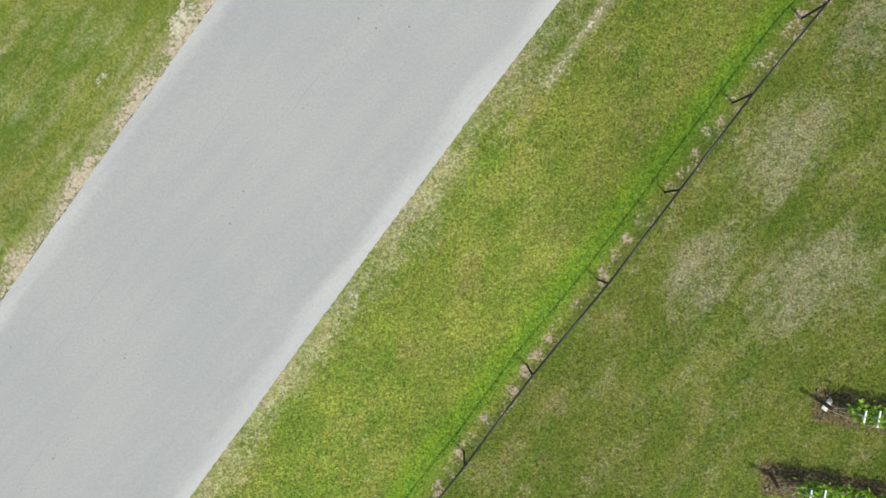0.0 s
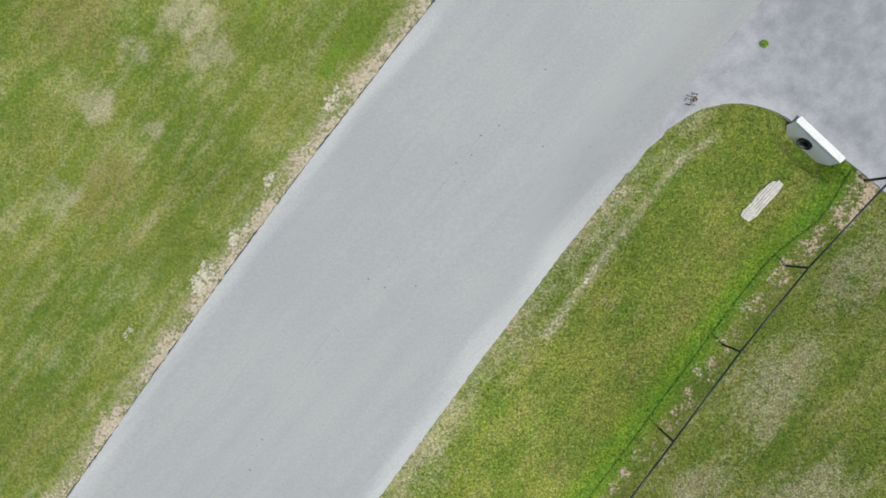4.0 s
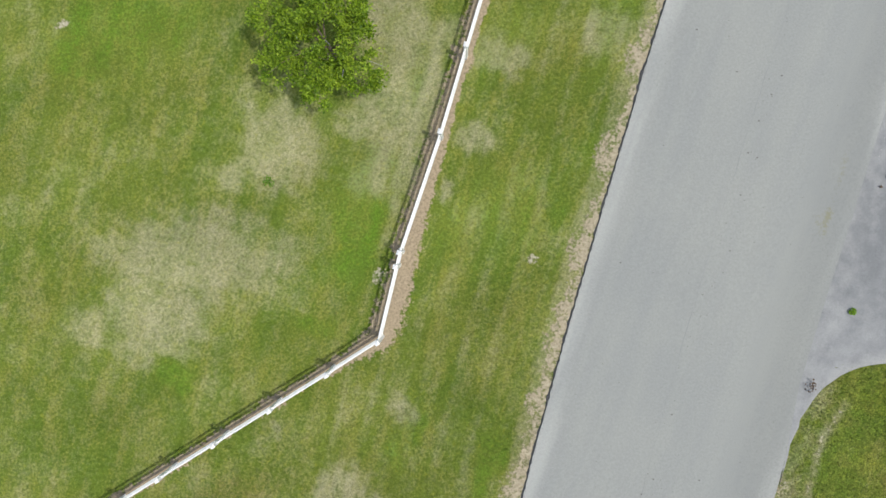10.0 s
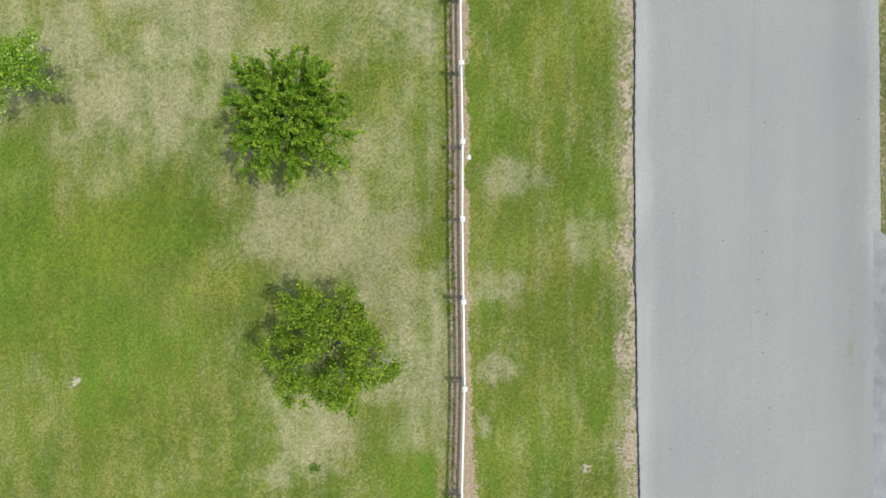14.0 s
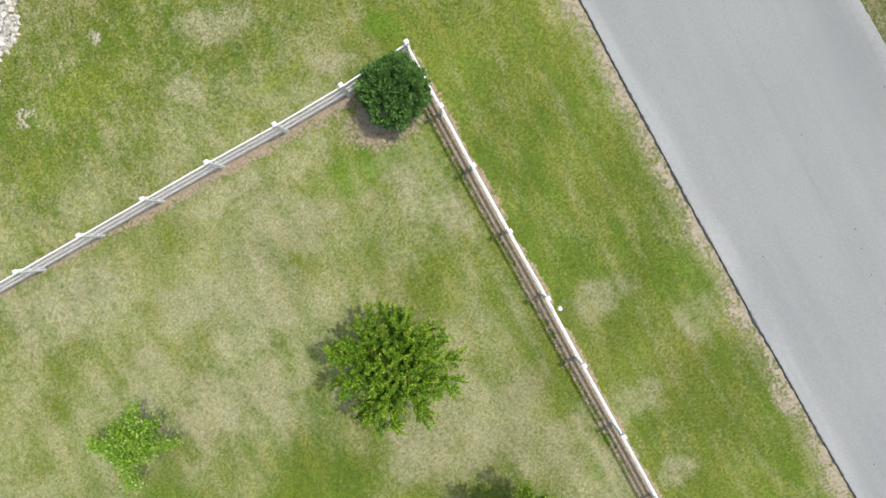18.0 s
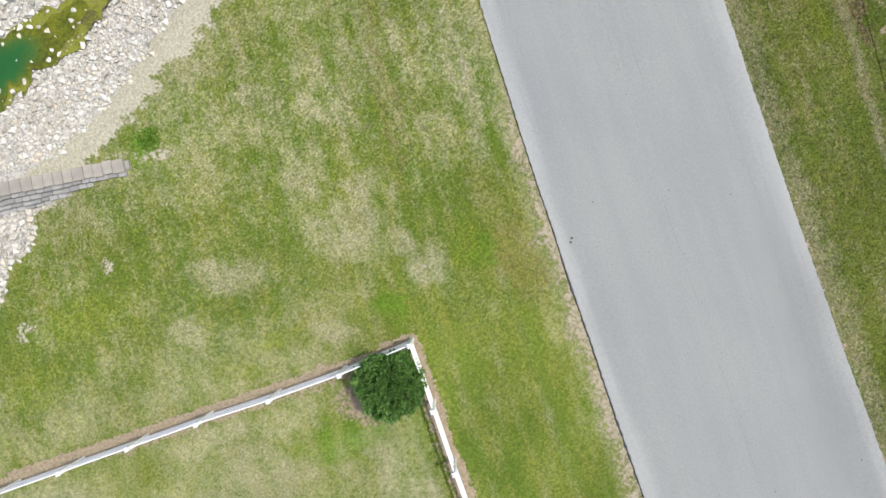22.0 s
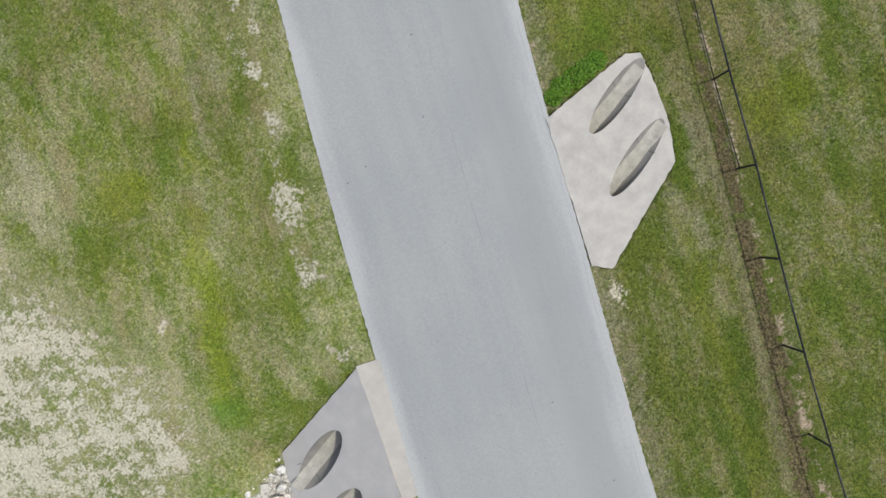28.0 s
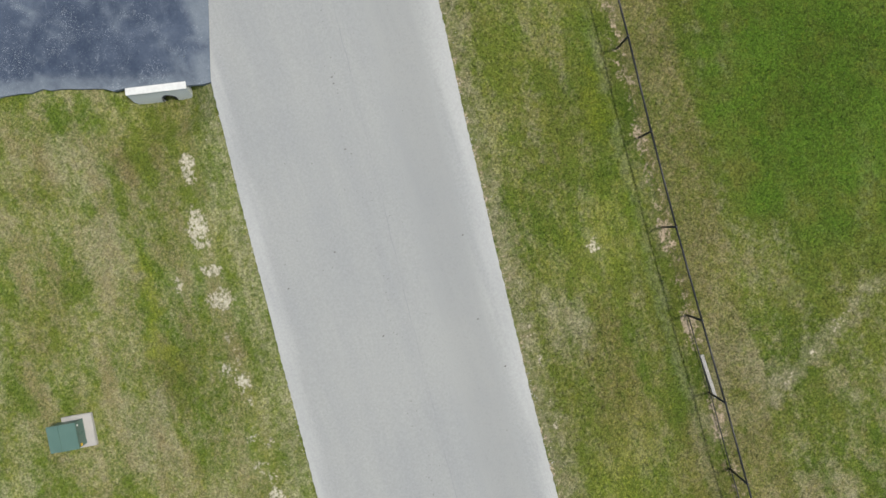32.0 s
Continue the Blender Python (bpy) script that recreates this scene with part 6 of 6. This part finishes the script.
def dense_bush(x, y, height, radius, material, label, seed, clumps=270, per=75):
    thing = empty("bush", x, y, ground_at(x, y))
    r = np.random.default_rng(seed)
    for k in range(5):
        a = 6.283 * k / 5
        part("stem", rod_bm((0.05 * math.cos(a), 0.05 * math.sin(a), -0.08), (0.35 * radius * math.cos(a), 0.35 * radius * math.sin(a), height * 0.6), 0.03, 0.012, 7), BARK, thing, smooth=True)
    pts, dirs, young = [], [], []
    for _ in range(clumps):
        a, e = r.uniform(0, 6.283), math.asin(r.uniform(-0.35, 1.0))
        rad = radius * (1 + 0.05 * math.sin(4 * a + 1) + 0.05 * math.sin(7 * a)) * r.uniform(0.90, 1.02)
        c = np.array([math.cos(a) * math.cos(e) * rad, math.sin(a) * math.cos(e) * rad, height * 0.48 + math.sin(e) * height * 0.52])
        off = r.normal(0, 0.062, (per, 3))
        c = c * (1 + 0.11 * r.uniform(-1, 0.8))
        pts.append(c + off)
        # lighter leaves at each clump's heart carry its painted highlight
        young.append(np.clip(1 - np.linalg.norm(off, axis=1) / 0.11, 0, 1) * r.uniform(0.2, 1.0))
        dirs.append(np.tile(c - (0, 0, height * 0.3), (per, 1)) / radius + off * 8)
    leaves("foliage", np.concatenate(pts), np.concatenate(dirs), 0.12, 0.055, material, thing, 0.4, 0.9, seed, np.concatenate(young))
    bm = bmesh.new()
    bmesh.ops.create_icosphere(bm, subdivisions=3, radius=1, matrix=Matrix.Translation((0, 0, height * 0.46)) @ Matrix.Diagonal((radius * 0.62, radius * 0.62, height * 0.34, 1)))
    part("inner_twigs", bm, DARK_LEAF, thing)
    return tagged(thing, label, "bush")


def weed(x, y, radius, height, material, label, seed, count=160, name="weed_clump", long=0.10, wide=0.045, lift=0.0):
    thing = empty(name, x, y, ground_at(x, y) + lift)
    r = np.random.default_rng(seed)
    a, t = r.uniform(0, 6.283, count), r.uniform(0, 1, count) ** 0.6
    c = np.stack([np.cos(a) * t * radius, np.sin(a) * t * radius, height * (1 - t * 0.7) * r.uniform(0.2, 1, count)], 1)
    d = np.stack([np.cos(a), np.sin(a), 0.5 + 0 * a], 1)
    leaves("leaves", c, d, long, wide, material, thing, 0.6, 0.7, seed)
    part("stem", rod_bm((0, 0, -0.03), (0, 0, height * 0.5), 0.008, 0.004, 5), BARK, thing)
    return tagged(thing, label, "weed")


round_tree(-2.88, 27.68, 3.9, 2.0, OLIVE_LEAF, "leafy green tree with a broad uneven crown in the paddock", 4)
shooting_tree(0.70, 33.87, 4.2, 1.82, OAK_LEAF, "bright green tree with long leafy shoots in dry grass", 9)
young_tree(-5.0, 40.62, 2.6, 1.22, LIME_LEAF, "young lime-green tree with big leaves and few arms", 12)
dense_bush(8.62, 37.1, 1.9, 1.03, DARK_LEAF, "round dark green clipped bush in the fence corner", 15)
for k, (x, y, rad, hgt) in enumerate(((39.50, 50.40, 0.28, 0.14), (39.92, 50.36, 0.34, 0.16), (40.40, 50.16, 0.36, 0.18), (40.85, 50.00, 0.36, 0.18), (41.30, 49.84, 0.34, 0.16))):
    tagged(weed(x, y, rad, hgt, WEED_LEAF, "low green weeds along the concrete edge", 40 + k, 420, long=0.09), group="weeds by the culvert")
weed(-6.59, 24.86, 0.2, 0.18, WEED_LEAF, "small green weed alone in pale grass", 51, 70)
weed(9.42, 13.80, 0.12, 0.06, LIME_LEAF, "small yellowish weed on the grey drive", 52, 90, long=0.07, lift=0.10)
weed(11.25, 48.55, 0.42, 0.15, WEED_LEAF, "low green weeds by the wall end", 53, 420)
weed(7.35, 12.05, 0.22, 0.06, POST_WOOD, "dead brown leaves at the lane edge", 54, 26, "dead_leaves", 0.09, 0.06, 0.12)
weed(20.5, 50.9, 0.25, 0.18, WEED_LEAF, "small green weed among pale stones", 55, 90)


def vine_row(x, y, label, length=9.0):
    """A trellised row: leaning end post, cross-arms on stakes, wires, dripper line."""
    row = empty("vine_trellis", x, y, ground_at(x, y), -6.5)
    part("end_post", rod_bm((0.35, 0, -0.3), (-0.12, 0.02, 1.05), 0.06, 0.055, 10), POST_WOOD, row, smooth=True)
    part("brace", rod_bm((0.1, 0, 0.55), (1.1, 0.0, 0.0), 0.03, 0.03, 8), POST_WOOD, row, smooth=True)
    for k, o in enumerate((0.75, 1.15, 2.6, 4.2, 5.8, 7.4)):
        stake = part("stake", rod_bm((o, 0, -0.2), (o, 0, 1.15), 0.02, sides=8), GREY_STEEL, row, smooth=True)
        part("cross_arm", box_bm(0.045, 0.5 if k else 0.36, 0.03, o, 0, 1.12, 0.004), WHITE_PAINT, stake, "white cross-arm")
    for side in (-0.22, 0.0, 0.22):
        part("wire", rod_bm((-0.1, side * 0.2, 0.95), (0.75, side, 1.14), 0.003, sides=4), GREY_STEEL, row)
        part("wire", rod_bm((0.75, side, 1.14), (length, side, 1.14), 0.003, sides=4), GREY_STEEL, row)
    part("dripper_line", rod_bm((0.4, 0.12, 0.05), (length, 0.12, 0.05), 0.009, sides=6), BLACK_STEEL, row)
    return tagged(row, label, "trellis", group="vine rows")


def vine_plant(x, y, seed):
    plant = empty("vine_plant", x, y, ground_at(x, y), -6.5)
    part("stem", rod_bm((0, 0, -0.05), (0.03, 0.02, 0.95), 0.022, 0.014, 7), BARK, plant, smooth=True)
    r = np.random.default_rng(seed)
    n = 330
    c = np.stack([r.normal(0, 0.30, n), r.normal(0, 0.15, n), 0.85 + r.normal(0, 0.16, n)], 1)
    leaves("foliage", c, c * (1, 1, 0.2), 0.14, 0.11, LIME_LEAF, plant, 0.9, 0.9, seed)
    return tagged(plant, "young green vine on a white-armed trellis", "vine", group="vines on the trellis")


for k, (x, y) in enumerate(((12.2, -4.35), (10.85, -6.75))):
    vine_row(x, y, "short vine trellis with a leaning post over mulch")
    for j in range(6):
        o = 1.15 + j * 1.15
        vine_plant(x + o * 0.9936, y - o * 0.113 + 0.03, 60 + k * 10 + j)
    for j, (o, s) in enumerate(((0.05, 0.33), (0.35, 0.20)) if k == 0 else ((0.2, 0.18), (0.1, -0.42))):
        cap = part("dripper_cap", rod_bm((0, 0, -0.02), (0, 0, 0.05), 0.05, 0.045, 12), BLACK_STEEL)
        cap.matrix_basis = pose(x + o, y + s, ground_at(x + o, y + s))
        tagged(cap, "small round black plastic cap in the mulch", "cap", group="caps in the mulch")
rock = new("flat_stone", ROCKS[2])
rock.matrix_basis = Matrix.LocRotScale((12.55, -4.5, ground_at(12.55, -4.5) + 0.02), Euler((0, 0, 1)), (0.55, 0.4, 0.2))
tagged(rock, "flat grey stone at the foot of a post", "stone")

# ---- many pieces ----
WALL_OB = block_wall()
CLAY_STONES = scatter(riprap_candidates(), 0.78)
stone_bank("stone_bank", "pale angular broken stones lining the creek banks", CLAY_STONES, (21.0, 50.3), 8)
r2 = np.random.default_rng(17)
pocket = [(x, y, s) for x, y, s in zip(r2.uniform(2.0, 8.0, 16000), r2.uniform(50.0, 55, 16000), np.sort(r2.uniform(0.06, 0.165, 16000))[::-1])
          if y > 50.35 + 0.12 * (x - 4.1) + 0.2 * math.sin(3 * x) and float(along(x, y, WALL_LINE)[0]) > 0.74 and float(along(x, y, WALL_LINE)[2]) > 0]
stone_bank("stone_patch", "patch of rounded white stones below the block wall", scatter(pocket, 0.80), (6.3, 51.0), 9)


CLODS = []
for source in (ROCKS[1], ROCKS[6]):
    me = source.copy()
    me.name = "dirt_clod"
    me.materials.clear()
    me.materials.append(POST_WOOD)
    CLODS.append(me)


def road_bits():
    """Loose dark grit on the lane."""
    r = np.random.default_rng(23)
    thing = empty("road_grit", 0, 0, 0)
    n = 760
    u, w = r.uniform(-15, 92, n), np.where(r.uniform(0, 1, n) > 0.45, np.clip(0.5 + r.normal(0, 0.02, n), 0.05, 0.95), r.uniform(0.06, 0.94, n))
    v = road_left(u) + (road_right(u) - road_left(u)) * w
    x, y = to_xy(u, v)
    verts, faces, base = [], [], 0
    me = ROCKS[5]
    co = np.array([p.co[:] for p in me.vertices])
    fc = np.array([p.vertices[:] for p in me.polygons])
    for k in range(n):
        s = r.uniform(0.016, 0.048) if r.uniform() < 0.93 else 0.075
        zz = float(crown(u[k])) + 0.05 * (1 - (2 * w[k] - 1) ** 2) + 0.1 * s
        verts.append(co * s * (1, 1, 0.6) + (x[k], y[k], zz))
        faces.append(fc + base)
        base += len(co)
    ob = soup("grit", np.concatenate(verts), np.concatenate(faces), DARK_VOID, thing)
    ob["kind"] = "stuff"
    return tagged(thing, "scattered dark grit on the asphalt lane", "grit", kind="stuff")


road_bits()
for k, (x, y, size) in enumerate(((11.98, 17.39, 0.16), (11.66, 17.18, 0.15), (15.85, 34.51, 0.10), (15.71, 34.47, 0.10))):
    clod = new("dirt_clod", CLODS[k % len(CLODS)])
    uu = to_uv(x, y)[0]
    clod.matrix_basis = Matrix.LocRotScale((x, y, float(crown(uu)) + 0.055), Euler((0.2, 0.1, 1.3 * k)), (size, size, size * 0.7))
    tagged(clod, "small dark clod of dirt on grey asphalt", "clod", group="clods on the asphalt")


def edge_crumbs():
    """Pale crumbs of asphalt and gravel along both edges of the lane."""
    r = np.random.default_rng(37)
    thing = empty("edge_gravel", 0, 0, 0)
    n = 5200
    u = r.uniform(-15, 92, n)
    right = r.uniform(0, 1, n) < 0.6
    off = np.abs(r.normal(0, 0.07, n)) - 0.03 + np.where(r.uniform(0, 1, n) > 0.86, np.abs(r.normal(0, 0.4, n)), 0)
    v = np.where(right, road_right(u) + off, road_left(u) - off)
    keep = (right & ((u < 9) | (u > 21)) | ~right) & (np.sin(u * 0.9) + np.sin(u * 2.3 + 1) + r.normal(0, 0.8, n) > -0.6) & ((u < 50) | (u > 66) | (off < 0.06))
    u, v, off = u[keep], v[keep], off[keep]
    x, y = to_xy(u, v)
    z = np.where(off > 0, level(x, y), crown(u)) + 0.004
    me = ROCKS[3]
    co = np.array([p.co[:] for p in me.vertices])
    fc = np.array([p.vertices[:] for p in me.polygons])
    size = r.uniform(0.015, 0.05, len(x))
    turn = r.uniform(0, 6.283, len(x))
    c, s = np.cos(turn), np.sin(turn)
    px = co[None, :, 0] * c[:, None] - co[None, :, 1] * s[:, None]
    py = co[None, :, 0] * s[:, None] + co[None, :, 1] * c[:, None]
    pz = np.repeat(co[None, :, 2], len(x), 0)
    verts = np.stack([px, py, pz], -1) * size[:, None, None] + np.stack([x, y, z], 1)[:, None]
    faces = fc[None] + (np.arange(len(x)) * len(co))[:, None, None]
    ob = soup("gravel", verts.reshape(-1, 3), faces.reshape(-1, 3), CRUMB, thing)
    ob["kind"] = "stuff"
    return tagged(thing, "pale gravel crumbs along the lane edges", "gravel", kind="stuff")


CRUMB = plain("asphalt_crumbs", (0.40, 0.39, 0.36), 0.95, vary=0.2, per_island=0.3)
edge_crumbs()


def seam(offset, u0, u1, width, seed, gaps=0.3):
    """A fine wandering crack along the lane."""
    us = np.arange(u0, u1, 0.12)
    v = road_left(us) + offset + 0.05 * np.sin(us * 0.23 + seed) + 0.012 * np.sin(us * 2.9 + seed) + 0.01 * np.sin(us * 7.1)
    half = width * (0.35 + 0.65 * np.clip(np.sin(us * 0.9 + seed) + np.sin(us * 2.3), 0, 1))
    w = offset / (road_right(us) - road_left(us))
    z = crown(us) + 0.05 * (1 - (2 * w - 1) ** 2) + 0.004
    verts = np.concatenate([np.stack([*to_xy(us, v - half), z], 1), np.stack([*to_xy(us, v + half), z], 1)])
    n = len(us)
    i = np.arange(n - 1)
    ob = soup("crack", verts, np.stack([i, i + 1, i + n + 1, i + n], 1)[:, ::-1], DARK_SEAM, ROAD_OB)
    if ob.data.polygons[0].normal.z < 0:
        ob.data.flip_normals()


DARK_SEAM = plain("dusty_crack", (0.245, 0.255, 0.26), 0.95)
seam(3.7, -14, 46, 0.009, 1.0)
seam(2.2, -14, 8, 0.008, 3.0)
seam(4.3, 40, 92, 0.012, 2.0)
seam(6.6, 30, 44, 0.008, 5.0)
seam(0.75, 40, 58, 0.010, 4.0)
seam(7.1, 44, 70, 0.006, 6.0)


def broken_edge():
    """The lane's crumbling dark lip above the dirt on its left side, edge shadow painted in."""
    us = np.arange(-17, 38.5, 0.035)
    r = np.random.default_rng(61)
    jag = np.convolve(r.normal(0, 1, len(us) + 4), np.ones(5) / 5, "valid")
    wide = np.clip(0.050 + 0.024 * wander(us, us * 0.3, 1.3, 62) + 0.030 * jag, 0.010, 0.13) * (1 - smooth01(us, 35, 38.5))
    lip = road_left(us) + 0.030 + 0.012 * np.convolve(r.normal(0, 1, len(us) + 4), np.ones(5) / 5, "valid")
    rows = []
    for share, drop in ((0.0, -0.004), (0.35, 0.026), (0.7, 0.045), (1.0, 0.085)):
        v = lip - (0.03 + wide) * share
        rows.append(np.stack([*to_xy(us, v), crown(us) - drop + 0.006 * r.normal(0, 1, len(us)) * (share > 0)], 1))
    n = len(us)
    i = np.arange(n - 1)
    faces = np.concatenate([np.stack([i + k * n, i + 1 + k * n, i + 1 + (k + 1) * n, i + (k + 1) * n], 1) for k in range(3)])
    ob = soup("broken_edge", np.concatenate(rows), faces, LIP, ROAD_OB)
    if ob.data.polygons[5].normal.z < 0:
        ob.data.flip_normals()
    ob["label"] = "dark crumbled asphalt edge"


# dark enough to take in the edge's thin shadow as well
LIP = plain("broken_asphalt", (0.105, 0.105, 0.108), 0.95, vary=0.45, scale=18, grain=70, bumpy=0.6, depth=0.01)
broken_edge()


def litter():
    """A crumpled wrapper, white at one end."""
    x, y = 50.9, 45.0
    thing = empty("wrapper", x, y, ground_at(x, y) + 0.05, -12)
    r = np.random.default_rng(71)
    for name, x0, x1, material, label in (("body", -0.16, 0.06, TEAL, "pale teal foil"), ("end_flap", 0.064, 0.20, WHITE_PAINT, "white torn end")):
        bm = bmesh.new()
        rows = [[bm.verts.new((x0 + (x1 - x0) * i / 5, (j / 4 - 0.5) * 0.13 * (1 - 0.25 * (i % 2)), 0.02 + r.uniform(-0.02, 0.03))) for j in range(5)] for i in range(6)]
        for ra, rb in zip(rows, rows[1:]):
            for j in range(4):
                bm.faces.new((ra[j], rb[j], rb[j + 1], ra[j + 1]))
        part(name, bm, material, thing, label)
    return tagged(thing, "crumpled teal and white wrapper in grass", "litter")


TEAL = plain("teal_foil", (0.16, 0.50, 0.52), 0.4, vary=0.3, scale=20)
litter()


def fallen_twig(x, y, turn, length, seed):
    r = random.Random(seed)
    bm, p = bmesh.new(), Vector((-length / 2, 0, 0.02))
    for k in range(5):
        q = p + Vector((length / 5, r.uniform(-0.04, 0.04), r.uniform(-0.005, 0.012)))
        rod_bm(p, q, 0.012 - 0.0015 * k, 0.0105 - 0.0015 * k, 6, bm)
        p = q
    ob = part("twig", bm, POST_WOOD)
    ob.matrix_basis = pose(x, y, ground_at(x, y) + 0.03, 0, 0, turn)
    return tagged(ob, "thin dark fallen twig lying in grass", "twig", group="fallen twigs")


TWIGS = ((35.62, 45.55, 40, 0.6), (40.25, 50.26, 75, 0.32), (25.03, 47.48, 55, 0.45))
for k, (x, y, turn, length) in enumerate(TWIGS):
    fallen_twig(x, y, turn, length, 80 + k)


def skid_mark():
    """A small dark squiggle of rubber on the lane."""
    verts, faces = [], []
    for k in range(29):
        t = k / 28
        x, y = 24.40 + 0.36 * t + 0.03 * math.sin(9 * t), 40.80 - 0.12 * t + 0.10 * math.sin(7.5 * t)
        uu, vv = to_uv(x, y)
        w = (vv - road_left(uu)) / (road_right(uu) - road_left(uu))
        z = float(crown(uu)) + 0.05 * (1 - (2 * w - 1) ** 2) + 0.006
        half = 0.012 + 0.010 * math.sin(13 * t) ** 2
        verts += [(x - half * 0.6, y - half, z), (x + half * 0.6, y + half, z)]
    for k in range(28):
        a = 2 * k
        faces.append((a, a + 2, a + 3, a + 1))
    ob = soup("skid_mark", verts, faces, SKID, ROAD_OB)
    if ob.data.polygons[3].normal.z < 0:
        ob.data.flip_normals()
    ob["label"] = "short dark squiggle of rubber"


SKID = plain("rubber_mark", (0.12, 0.12, 0.12), 0.9, vary=0.4, scale=12)
skid_mark()


def grass_blades():
    """Single bent blades all over the turf."""
    r = np.random.default_rng(29)
    n = 520000
    u, v = r.uniform(-17, 96, n), r.uniform(-31, 20, n)
    dl, dr = road_left(u) - v, v - road_right(u)
    x, y = to_xy(u, v)
    m = masks(x, y)
    keep = ((dl > 0.12) | (dr > 0.12)) & (r.uniform(0, 1, n) > 1.5 * m["bare"] - 0.15) & (r.uniform(0, 1, n) > 1.3 * m["mulch"] - 0.1)
    d, s, side = along(x, y, CREEK)
    keep &= d > creek_width(s, side) + 0.1
    for which in SLABS:
        keep &= slab_depth(which, x, y) < -0.03
    for line, wide in DRIVE_CLEAR:
        dd, _, _ = along(x, y, line)
        keep &= dd > wide
    lawn = (v < -10.6) & (along(x, y, BOARD[:2])[2] > 0) & (along(x, y, BOARD[2:])[2] > 0)
    keep &= ~lawn | (r.uniform(0, 1, n) > 0.5)
    seen = np.minimum(np.abs(v + 14), 99) < 19
    keep &= seen | (r.uniform(0, 1, n) > 0.3)
    x, y = x[keep], y[keep]
    n = len(x)
    z = level(x, y)
    a, ln, wd = r.uniform(0, 6.283, n), r.uniform(0.05, 0.13, n), r.uniform(0.008, 0.022, n)
    ln = ln * (0.85 + 0.6 * m["rough"][keep])
    lean = r.uniform(0.8, 1.45, n)
    dx, dy = np.cos(a), np.sin(a)
    p = np.stack([x, y, z - 0.005], 1)
    side = np.stack([-dy, dx, 0 * a], 1) * wd[:, None]
    tip = p + np.stack([dx * np.sin(lean), dy * np.sin(lean), np.cos(lean)], 1) * ln[:, None]
    verts = np.stack([p - side, p + side, tip], 1).reshape(-1, 3)
    faces = np.arange(3 * n).reshape(-1, 3)
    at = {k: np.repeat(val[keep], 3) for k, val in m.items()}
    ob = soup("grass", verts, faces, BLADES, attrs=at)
    return tagged(ob, "short mown grass blades, green mixed with straw", "grass", kind="stuff")


DRIVE_CLEAR = (((( 9.8, 15.4), (14.0, 13.0), (40.0, -7.0)), 3.3), (((50.0, 74.5), (47.0, 76.8), (24.0, 99.0)), 4.6))
grass_blades()
